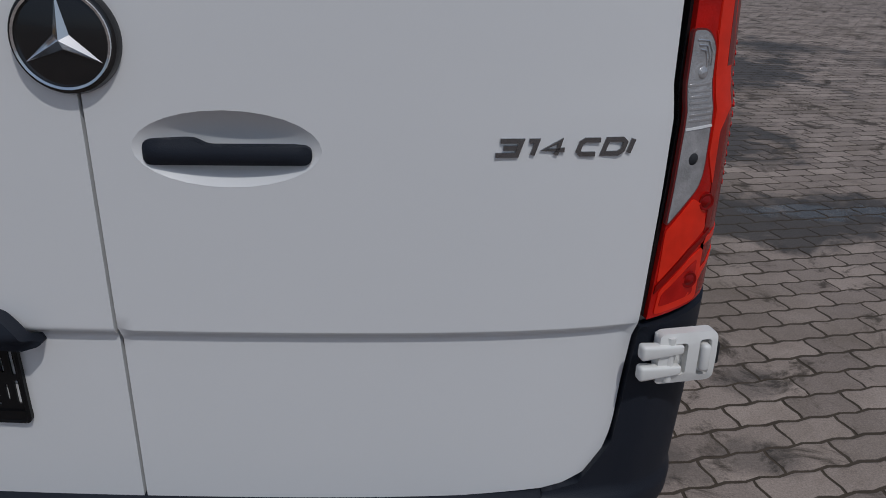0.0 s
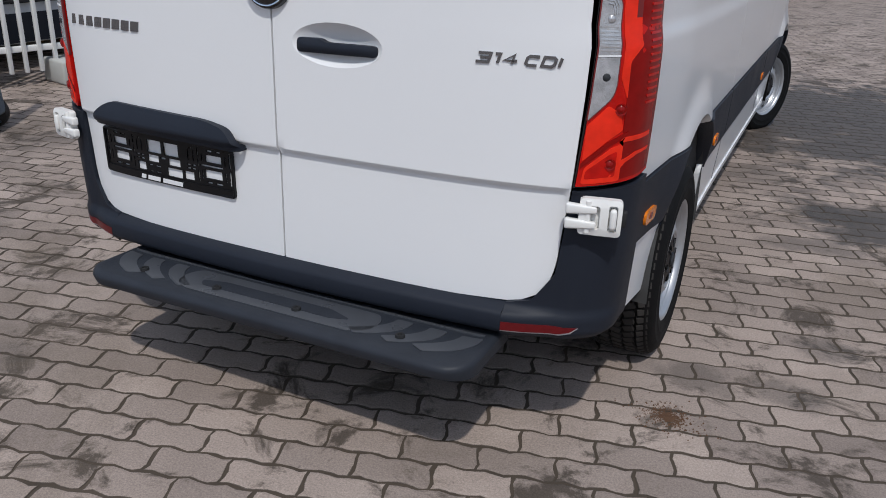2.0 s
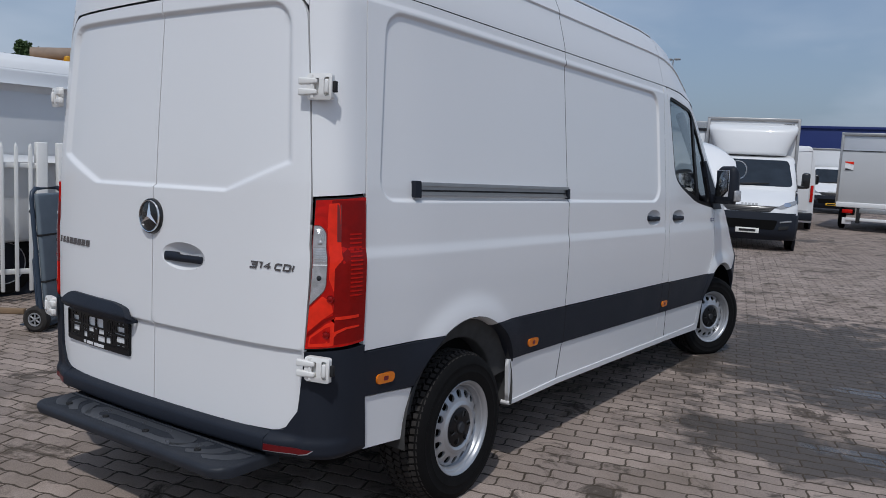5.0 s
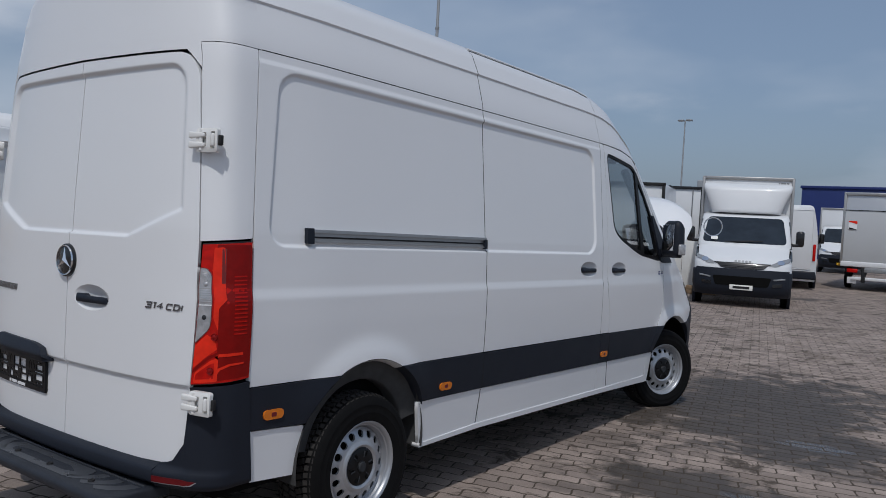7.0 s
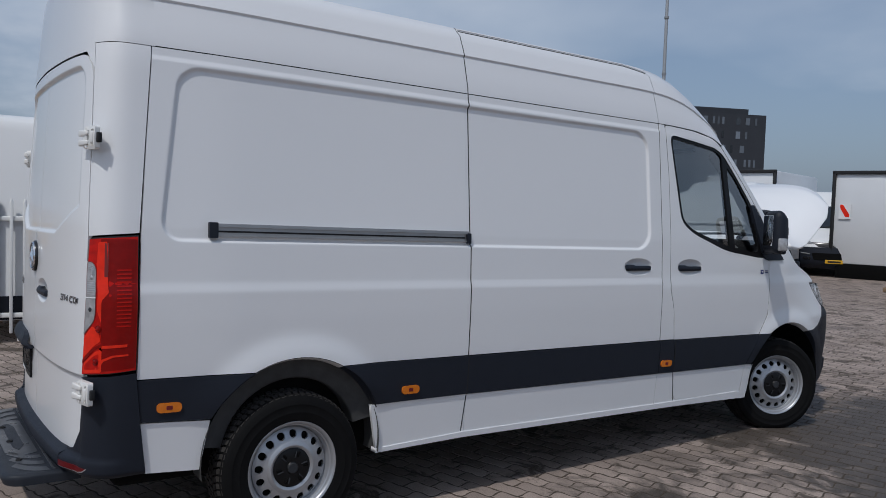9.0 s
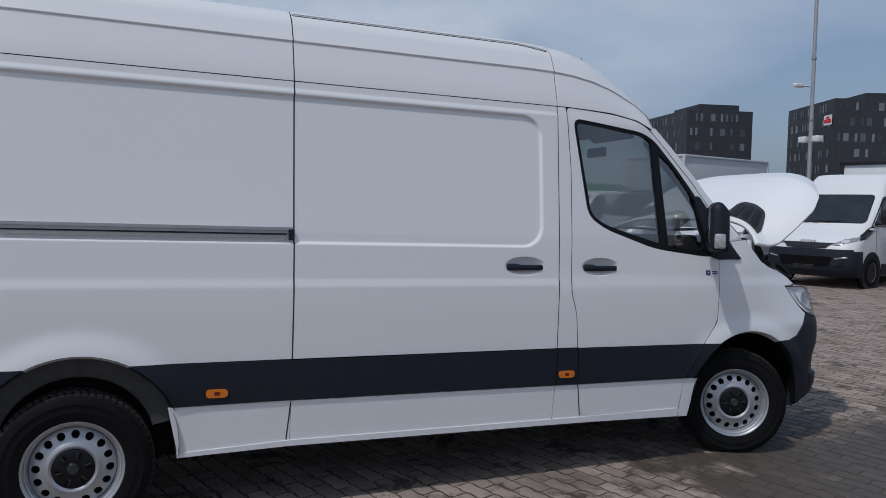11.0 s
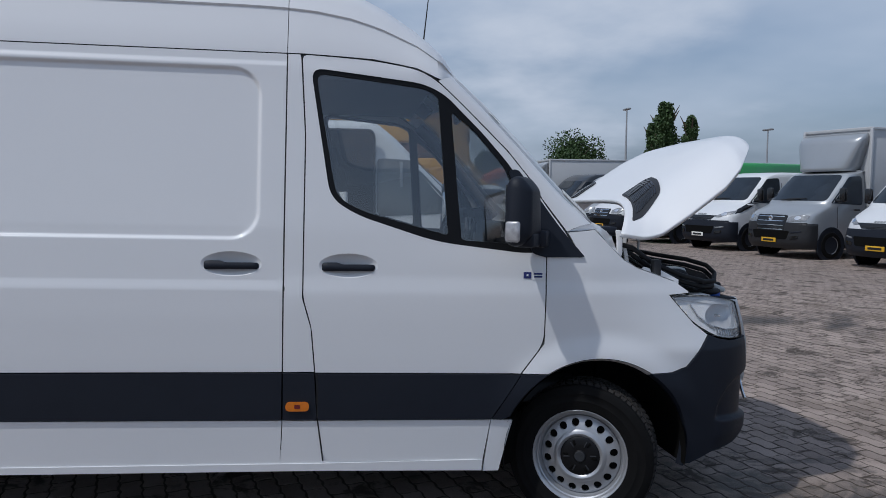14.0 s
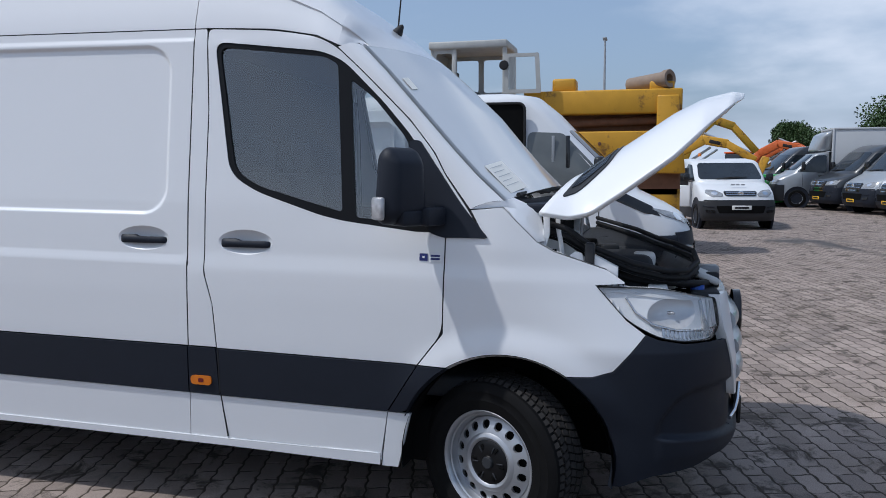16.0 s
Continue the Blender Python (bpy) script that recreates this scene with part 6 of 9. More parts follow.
# ---- raised bonnet
BE = [(0.93, 6.18, 1.395), (0.93, 6.30, 1.378), (0.93, 6.38, 1.395), (0.93, 6.51, 1.485), (0.92, 6.70, 1.63), (0.87, 6.80, 1.730), (0.70, 6.925, 1.845), (0.50, 6.99, 1.885)]
BC = [(6.315, 1.560), (6.36, 1.588), (6.43, 1.636), (6.55, 1.718), (6.71, 1.832), (6.83, 1.895), (6.95, 1.930), (7.01, 1.932)]


def bonnet_pt(s, q, off=0.0):
    i = s * (len(BE) - 1)
    a = min(int(i), len(BE) - 2); t = i - a
    e = [BE[a][k] + (BE[a + 1][k] - BE[a][k]) * t for k in range(3)]
    c = [BC[a][k] + (BC[a + 1][k] - BC[a][k]) * t for k in range(2)]
    p = 4.8 + 2.0 * smooth01(s / 0.45) - 2.3 * s
    w = abs(q) ** p
    x = e[0] * q
    y = c[0] + (e[1] - c[0]) * abs(q) ** 4
    z = c[1] - (c[1] - e[2]) * w
    nrm = Vector((q * 0.9 * abs(q), -0.35, 0.8)).normalized() * off
    return (x + nrm.x, y - VAN_O + nrm.y, z + nrm.z)


NQ, NS = 48, 30
qs = [math.sin((-1 + 2 * i / NQ) * math.pi / 2 * 0.96) / math.sin(math.pi / 2 * 0.96) for i in range(NQ + 1)]
verts = [bonnet_pt(j / NS, q) for j in range(NS + 1) for q in qs]
faces = [[j * (NQ + 1) + i, j * (NQ + 1) + i + 1, (j + 1) * (NQ + 1) + i + 1, (j + 1) * (NQ + 1) + i] for j in range(NS) for i in range(NQ)]
bonnet = raw("bonnet", verts, faces, M_WHITE, van, "white bonnet propped open with black vent grille")
so = bonnet.modifiers.new("thick", "SOLIDIFY"); so.thickness, so.offset = 0.022, -1
for s in (1, -1):
    def vent_fn(a, b, o, s=s):
        return bonnet_pt(b, a * s, o)
    vo = rounded([(0.455, 0.140), (0.462, 0.340), (0.50, 0.372), (0.64, 0.362), (0.80, 0.325), (0.86, 0.205), (0.912, 0.060)], [0.02, 0.02, 0.03, 0.05, 0.05, 0.05, 0.02])
    v, f = skin_mesh(vo, off=0.006, depth=0.006, du=0.02, dz=0.02, fn=vent_fn)
    ve = raw("bonnet_vent", v, [g[::-1] for g in f] if s < 0 else f, M_DKBUMPER, bonnet, "black louvred vent")

    def vent_at(a, b):
        """a across the ribs, b along them, from 0 to 1 inside the vent."""
        p0, p1 = (0.478 + 0.405 * a, 0.148 - 0.068 * a), (0.485 + 0.300 * a, 0.358 - 0.040 * a * a)
        return (p0[0] + (p1[0] - p0[0]) * b, p0[1] + (p1[1] - p0[1]) * b)
    for k in range(3):
        for r in range(14):
            a0, b0 = 0.06 + k * 0.315, 0.05 + r * 0.065
            v, f = skin_mesh([vent_at(a0, b0), vent_at(a0 + 0.25, b0), vent_at(a0 + 0.25, b0 + 0.036), vent_at(a0, b0 + 0.036)], off=0.010, depth=0.006, du=0.05, dz=0.05, fn=vent_fn)
            raw("louvre", v, [g[::-1] for g in f] if s < 0 else f, M_GLOSSBLACK, ve)
    # hinge arm and gas prop
    for x_, line, w_ in ((0.84, [(6.185, 1.16), (6.180, 1.20), (6.190, 1.25), (6.205, 1.30), (6.203, 1.36), (6.195, 1.41)], 0.013), (0.79, [(6.265, 1.185), (6.268, 1.22), (6.258, 1.27), (6.245, 1.33), (6.245, 1.41)], 0.010)):
        left_ = [(a - w_ * (1.3 if i == 0 else 1), b) for i, (a, b) in enumerate(line)]
        right_ = [(a + w_ * (1.3 if i == 0 else 1), b) for i, (a, b) in enumerate(line)]
        bm = prism(rounded(right_ + left_[::-1], 0.008), 0.014, lambda a, b, c: (s * (x_ + c), a - VAN_O, b), 0.003)
        part("bonnet_hinge", bm, M_WHITE, bonnet)
part("prop_rod", tube([(0.74, 6.33 - VAN_O, 1.12), (0.735, 6.345 - VAN_O, 1.45)], 0.007, 8), M_GREYPLASTIC, bonnet)

# ---- engine bay
bay = new("engine_bay"); bay.parent = van
bay["label"] = "open engine bay with black covers, hoses and seals"
part("wing_rail", prism([(6.08, 1.285), (6.16, 1.225), (6.25, 1.185), (6.36, 1.150), (6.62, 1.070), (6.66, 1.02), (6.10, 1.02)], 0.06, lambda a, b, c: (0.80 + c * 0.9, a - VAN_O, b), 0.006), M_WHITE, bay)
part("wing_rail", prism([(6.08, 1.285), (6.16, 1.225), (6.25, 1.185), (6.36, 1.150), (6.62, 1.070), (6.66, 1.02), (6.10, 1.02)], 0.06, lambda a, b, c: (-0.86 + c * 0.9, a - VAN_O, b), 0.006), M_WHITE, bay)
verts_, faces_ = [], []
WING_TOP = [(6.485, 1.172), (6.37, 1.207), (6.257, 1.240), (6.185, 1.275), (6.10, 1.355), (6.05, 1.41)]
for u, z in WING_TOP:
    p = skin(u, z, -0.006)
    for dx, dz in ((0.0, 0.001), (-0.03, -0.004), (-0.075, -0.022), (-0.125, -0.055)):
        verts_.append((p[0] + dx, p[1], p[2] + dz))
for i in range(len(WING_TOP) - 1):
    for j in range(3):
        faces_.append((i * 4 + j, i * 4 + j + 1, (i + 1) * 4 + j + 1, (i + 1) * 4 + j))
raw("inner_wing", verts_, faces_, M_WHITE, bay, "white painted inner wing flange")
part("bulkhead", box(1.36, 0.03, 0.55, (0, 6.17 - VAN_O, 1.10), 0.01), M_VOID, bay)
part("bay_floor", box(1.30, 0.56, 0.40, (0, 6.45 - VAN_O, 0.72), 0.02), M_VOID, bay)
part("air_box", box(0.40, 0.36, 0.26, (0.50, 6.46 - VAN_O, 1.08), 0.04, 3), M_TRIM, bay)
part("engine_cover", box(0.90, 0.50, 0.24, (-0.15, 6.50 - VAN_O, 1.11), 0.05, 3, turn=Matrix.Rotation(-0.12, 4, "X")), M_TRIM, bay)
part("battery_cover", box(0.30, 0.30, 0.2, (-0.66, 6.45 - VAN_O, 1.10), 0.03, 3), M_TRIM, bay)
part("coolant_tank", box(0.13, 0.10, 0.06, (0.56, 6.60 - VAN_O, 1.185), 0.02, 3), M_DIRTWHITE, bay)
part("filler_cap", lathe([(0.0, 0.03), (0.028, 0.03), (0.03, 0.0)], 18, "Z"), M_BLUECAP, bay, m=Matrix.Translation((0.57, 6.83 - VAN_O, 1.055)))
part("hinge_bracket", prism(rounded([(6.13, 1.16), (6.35, 1.155), (6.365, 1.190), (6.355, 1.228), (6.325, 1.236), (6.30, 1.212), (6.255, 1.232), (6.19, 1.238), (6.13, 1.265)], 0.008), 0.012, lambda a, b, c: (0.855 + c, a - VAN_O, b), 0.003), M_WHITE, bay)
part("inner_panel", prism(rounded([(6.06, 1.16), (6.37, 1.12), (6.37, 1.215), (6.31, 1.275), (6.20, 1.325), (6.06, 1.365)], 0.03), 0.02, lambda a, b, c: (0.735 + c, a - VAN_O, b), 0.006), M_WHITE, bay)
for y, z, r in ((6.20, 1.22, 0.012), (6.26, 1.205, 0.014), (6.31, 1.195, 0.016), (6.155, 1.225, 0.008)):
    part("bolt", lathe([(0.0, 0.010), (r, 0.010), (r + 0.002, 0.0)], 10, "X"), M_GREYPLASTIC, bay, m=Matrix.Translation((0.870, y - VAN_O, z)))
part("bracket_slot", box(0.004, 0.03, 0.014, (0.871, 6.235 - VAN_O, 1.235), 0.001), M_VOID, bay)
part("rail_clip", box(0.05, 0.040, 0.10, (0.86, 6.385 - VAN_O, 1.222), 0.008), M_DKBUMPER, bay)
part("rail_strip", prism([(6.40, 1.16), (6.50, 1.13), (6.50, 1.175), (6.40, 1.225)], 0.05, lambda a, b, c: (0.82 + c, a - VAN_O, b), 0.004), M_WHITE, bay)
NEAR = [(0.81, 6.20, 1.345), (0.81, 6.28, 1.325), (0.80, 6.40, 1.245), (0.775, 6.556, 1.188), (0.73, 6.694, 1.155), (0.66, 6.78, 1.152), (0.57, 6.825, 1.185), (0.50, 6.81, 1.222)]
FARS = [(0.50, 6.81, 1.222), (0.40, 6.74, 1.245), (0.20, 6.66, 1.255), (-0.10, 6.56, 1.275), (-0.45, 6.44, 1.285), (-0.72, 6.32, 1.30)]
for dz, dx in ((0.0, 0.0), (-0.03, -0.02), (-0.055, -0.045)):
    part("bonnet_seal", tube([(x + dx, y - VAN_O, z + dz) for x, y, z in NEAR], 0.012, 8), M_SEAL, bay)
    part("bonnet_seal", tube([(x + dx, y - VAN_O, z + dz) for x, y, z in FARS], 0.012, 8), M_SEAL, bay)
verts_, faces_ = [], []
for i in range(9):
    q = i / 8
    a, b = along(NEAR[:-1], q), along(FARS[::-1], q)
    for j in range(6):
        k = j / 5
        verts_.append((a[0] + (b[0] - a[0]) * k, a[1] + (b[1] - a[1]) * k - VAN_O, a[2] + (b[2] - a[2]) * k - 0.05 - 0.05 * math.sin(k * math.pi)))
for i in range(8):
    for j in range(5):
        faces_.append((i * 6 + j, i * 6 + j + 1, (i + 1) * 6 + j + 1, (i + 1) * 6 + j))
raw("bay_cover", verts_, faces_, M_BAY, bay, "black plastic engine bay cover")
part("rear_seal", tube([(0.80, 6.24 - VAN_O, 1.36), (0.60, 6.23 - VAN_O, 1.37), (0.2, 6.20 - VAN_O, 1.36), (-0.3, 6.19 - VAN_O, 1.37), (-0.8, 6.22 - VAN_O, 1.36)], 0.026, 8), M_SEAL, bay)
random.seed(5)
for k in range(22):
    x0, y0 = random.uniform(-0.3, 0.70), random.uniform(6.30, 6.66)
    z0 = 1.285 - (y0 - 6.3) * 0.24 - 0.07
    pts = [(x0, y0 - VAN_O, z0 - 0.03), (x0 + random.uniform(-.08, .08), y0 + 0.04 - VAN_O, z0 + random.uniform(0.0, 0.035)), (x0 + random.uniform(-.2, .2), y0 + 0.09 - VAN_O, z0), (x0 + random.uniform(-.25, .25), y0 + 0.13 - VAN_O, z0 - 0.06)]
    part("hose", tube(pts, random.uniform(0.005, 0.014), 8), random.choice((M_SEAL, M_SEAL, M_TRIM)), bay)
for k in range(30):
    y0 = random.uniform(6.34, 6.88)
    part("engine_fitting", box(random.uniform(0.04, 0.12), random.uniform(0.03, 0.09), random.uniform(0.03, 0.06),
                               (random.uniform(-0.3, 0.66), y0 - VAN_O, (1.25 - (y0 - 6.3) * 0.28) + random.uniform(-0.05, 0.0)), 0.008, turn=Matrix.Rotation(random.uniform(-0.6, 0.6), 4, "Z")), random.choice((M_TRIM, M_GREYPLASTIC, M_VOID, M_TRIM, M_DIRTWHITE)), bay)
part("slam_panel", box(1.30, 0.12, 0.06, (0, 6.86 - VAN_O, 1.035), 0.015), M_TRIM, bay)
part("slam_cover", box(0.36, 0.12, 0.03, (0.32, 6.87 - VAN_O, 1.105), 0.012, turn=Matrix.Rotation(-0.35, 4, "X")), M_DIRTWHITE, bay)
part("latch", box(0.10, 0.09, 0.06, (0.20, 6.90 - VAN_O, 1.105), 0.012), M_GREYPLASTIC, bay)
part("latch", box(0.05, 0.06, 0.07, (0.42, 6.90 - VAN_O, 1.09), 0.012), M_TRIM, bay)
part("loom", tube([(0.74, 6.50 - VAN_O, 1.13), (0.70, 6.62 - VAN_O, 1.105), (0.66, 6.74 - VAN_O, 1.10), (0.58, 6.84 - VAN_O, 1.09), (0.44, 6.89 - VAN_O, 1.08), (0.2, 6.91 - VAN_O, 1.08)], 0.016, 8), M_SEAL, bay)
part("lamp_bracket", box(0.16, 0.08, 0.02, (0.72, 6.66 - VAN_O, 1.085), 0.006), M_DIRTWHITE, bay)

# ---- nose centre: white surround, grille, bumper middle
for s in (1, -1):
    o = [(u_nose(x=0.70), 1.055), (u_nose(x=0.70), 0.93), (u_nose(x=0.672), 0.86), (u_nose(x=0.588), 0.62), (u_nose(x=0.55), 0.62), (u_nose(x=0.585), 0.90), (u_nose(x=0.575), 1.06)]
    v, f = skin_mesh(o, off=0.018, depth=0.06, du=0.03, dz=0.03, mirror=s < 0, exact=True)
    raw("grille_surround", v, f, M_WHITE, van)
nose_c = lambda x, z, o=0.0: ((lambda p: (math.copysign(p[0], x), p[1], p[2]))(skin(u_nose(x=min(1, abs(x))), z, o)))
v, f = skin_mesh([(-0.575, 0.62), (0.575, 0.62), (0.59, 1.045), (-0.59, 1.045)], off=-0.01, depth=0.05, du=0.06, dz=0.06, fn=lambda x, z, o: nose_c(x, z, o))
grille = raw("grille", v, [g[::-1] for g in f], M_GLOSSBLACK, van, "black grille with grey bars and a large round badge")
for z in (0.675, 0.785, 0.895):
    v, f = skin_mesh([(-0.56, z), (0.56, z), (0.56, z + 0.078), (-0.56, z + 0.078)], off=0.0, depth=0.03, du=0.05, dz=0.008, fn=lambda x, zz, o, z=z: nose_c(x, zz, o + 0.034 * math.sin(max(0.0, min(1.0, (zz - z) / 0.078)) * math.pi) ** 0.5))
    raw("grille_bar", v, [g[::-1] for g in f], M_SILVER, grille)
bp = Vector(nose_c(0.0001, 0.865, 0.045))
gb = part("grille_badge", lathe([(0.0, 0.004), (0.10, 0.004), (0.118, 0.010), (0.134, 0.004), (0.134, -0.03)], 40, "Y"), M_GLOSSBLACK, grille, "round black badge", m=Matrix.Translation(bp))
part("badge_ring", lathe([(0.116, 0.008), (0.120, 0.016), (0.128, 0.016), (0.132, 0.006)], 40, "Y"), M_CHROME, gb, "thin chrome ring", m=Matrix.Translation(bp))
v, f = skin_mesh([(-0.51, 0.405), (0.51, 0.405), (0.595, 0.62), (-0.595, 0.62)], off=0.008, depth=0.05, du=0.04, dz=0.014, fn=lambda x, z, o: nose_c(x, z, o + 0.010 * smooth01((0.466 - z) / 0.016) * smooth01((z - 0.36) / 0.08) - 0.030 * smooth01((z - 0.456) / 0.018)))
raw("front_bumper", v, [g[::-1] for g in f], M_BLACK, van, "dark grained plastic front bumper")
for s in (1, -1):
    pts = [skin(u_nose(x=x), z, 0.022) for x, z in ((0.66, 0.535), (0.58, 0.55), (0.52, 0.585), (0.485, 0.65))]
    part("fog_lamp_trim", tube([(p[0] * s, p[1], p[2]) for p in pts], 0.009, 8), M_CHROME, van)
fp = Vector(nose_c(0.0001, 0.46, 0.03))
part("front_plate_holder", box(0.52, 0.018, 0.13, tuple(fp), 0.006), M_GLOSSBLACK, van, "empty black front plate holder")
# ---- cowl, wipers, aerial, papers
part("cowl", box(1.66, 0.20, 0.04, (0, 6.10 - VAN_O, 1.405), 0.012), M_BLACK, van, "black plastic windscreen cowl")
for x0, x1 in ((0.80, 0.10), (0.05, -0.65)):
    part("wiper", tube([(x0, 6.075 - VAN_O, 1.46), ((x0 + x1) / 2, 6.10 - VAN_O, 1.475), (x1, 6.12 - VAN_O, 1.465)], 0.011, 6), M_SEAL, van)
aer = part("aerial_foot", lathe([(0.0, 0.055), (0.012, 0.045), (0.030, 0.0), (0.0, -0.01)], 16, "Z"), M_SEAL, van, "black roof aerial", m=Matrix.Translation((0.05, 5.29 - VAN_O, 2.285)) @ Matrix.Rotation(-0.6, 4, "X"))
part("aerial_rod", tube([(0, 0, 0.03), (0.004, -0.02, 0.40)], [0.005, 0.0025], 6), M_SEAL, aer, m=Matrix.Rotation(0.45, 4, "X"))
for t, s, w, h in ((0.80, 0.885, 0.185, 0.165), (0.22, 0.93, 0.05, 0.07)):
    p = windscreen_pt(t, s); p2 = windscreen_pt(t + 0.1, s)
    d = (p2 - p).normalized()
    sidev = (windscreen_pt(t, s - 0.1) - p).normalized()
    nrm = d.cross(sidev).normalized()
    if nrm.y < 0:
        nrm = -nrm
    q = p + nrm * 0.003
    paper = raw("paper_notice", [tuple(q + sidev * a * w + d * b * h) for a, b in ((0, 0), (1, 0), (1, 1), (0, 1))], [[0, 1, 2, 3]], M_PAPER, ws, "white paper notice on the windscreen", smooth=False)
    for k in range(5 if h > 0.1 else 1):
        z = 0.12 + k * 0.16
        raw("print_bar", [tuple(p + nrm * 0.005 + sidev * a * w + d * b * h) for a, b in ((0.12, z), (0.85 - 0.1 * (k % 2), z), (0.75 - 0.15 * (k % 2), z + 0.02), (0.12, z + 0.02))], [[0, 1, 2, 3]], M_SILVER, paper, smooth=False)

# ---- cab inside
cab = new("cab_interior"); cab.parent = van
cab["label"] = "dark cab interior with dashboard, seats and steering wheel"
part("partition", box(1.72, 0.03, 1.70, (0, 4.64 - VAN_O, 1.32), 0.01), M_TRIM, cab)
part("cab_floor", box(1.70, 1.4, 0.10, (0, 5.35 - VAN_O, 0.62), 0.02), M_TRIM, cab)
part("headliner", box(1.50, 0.66, 0.03, (0, 4.98 - VAN_O, 2.10), 0.012), M_LINER, cab, "grey headliner")
bm = prism([(5.60, 0.9), (5.98, 0.9), (6.02, 1.34), (5.86, 1.42), (5.70, 1.43), (5.60, 1.36), (5.56, 1.20)], 1.62, lambda a, b, c: (-0.81 + c, a - VAN_O, b), 0.02)
part("dashboard", bm, M_TRIM, cab)
part("dash_binnacle", box(0.40, 0.18, 0.10, (-0.38, 5.68 - VAN_O, 1.45), 0.03, 3), M_TRIM, cab)
part("dash_screen", box(0.26, 0.03, 0.14, (0.02, 5.60 - VAN_O, 1.38), 0.01), M_GLOSSBLACK, cab)
cols = [(-0.38 + 0.20 * math.cos(a), 5.50 - VAN_O + 0.07 * math.sin(a), 1.34 + 0.185 * math.sin(a)) for a in [2 * math.pi * i / 28 for i in range(28)]]
part("steering_wheel", tube(cols, 0.016, 8, closed=True), M_SEAL, cab)
part("steering_hub", box(0.16, 0.05, 0.12, (-0.38, 5.52 - VAN_O, 1.33), 0.03, 3), M_SEAL, cab)
for x, w in ((-0.38, 0.46), (0.14, 0.42), (0.56, 0.42)):
    part("seat_cushion", box(w, 0.48, 0.16, (x, 5.02 - VAN_O, 0.92), 0.05, 3), M_SEAT, cab)
    part("seat_back", box(w, 0.14, 0.56, (0, 0, 0), 0.05, 3), M_SEAT, cab, m=Matrix.Translation((x, 4.80 - VAN_O, 1.26)) @ Matrix.Rotation(radians(10), 4, "X"))
    part("headrest", box(0.24, 0.10, 0.17, (x, 4.74 - VAN_O, 1.63), 0.04, 3), M_SEAT, cab)
for s in (1, -1):
    part("sun_visor", box(0.46, 0.12, 0.02, (0, 0, 0), 0.008), M_TRIM, cab, m=Matrix.Translation((s * 0.40, 5.34 - VAN_O, 2.10)) @ Matrix.Rotation(radians(-35), 4, "X"))
    part("pillar_trim", tube([(s * 0.80, 5.36 - VAN_O, 2.03), (s * 0.83, 5.62 - VAN_O, 1.77), (s * 0.86, 5.90 - VAN_O, 1.44)], 0.035, 8), M_LINER, cab)
    part("seat_belt", box(0.045, 0.006, 0.62, (s * 0.84, 4.72 - VAN_O, 1.70), 0.002), M_SEAL, cab)
    part("door_card", box(0.03, 0.98, 0.62, (s * 0.90, 5.22 - VAN_O, 1.02), 0.012), M_TRIM, cab)
part("rear_view_mirror", box(0.22, 0.03, 0.07, (0, 5.52 - VAN_O, 2.02), 0.012), M_SEAL, cab)

# ---------------------------------------------------------------- other vehicles in the yard
def simple_wheel(name, parent, m, r=0.34, w=0.20, dual=False):
    o = new(name); o.parent = parent; o.matrix_basis = m
    part("tyre", lathe([(r * 0.62, -0.005), (r * 0.72, 0.0), (r * 0.9, -0.005), (r * 0.98, -0.03), (r, -0.05), (r, -w + 0.05), (r * 0.96, -w + 0.01), (r * 0.6, -w)], 28), M_RUBBER, o)
    part("rim", lathe([(0.0, -0.045), (r * 0.22, -0.045), (r * 0.26, -0.06 if not dual else -0.09), (r * 0.5, -0.05 if not dual else -0.10), (r * 0.60, -0.02), (r * 0.64, -0.012), (r * 0.64, -0.03)], 24), M_STEEL, o)
    for i in range(8):
        a = 2 * math.pi * i / 8
        part("rim_hole", lathe([(0.0, 0.004), (r * 0.07, 0.004), (r * 0.07, -0.01)], 8), M_VOID, o, m=Matrix.Translation((-0.048, r * 0.44 * math.cos(a), r * 0.44 * math.sin(a))))
    return o


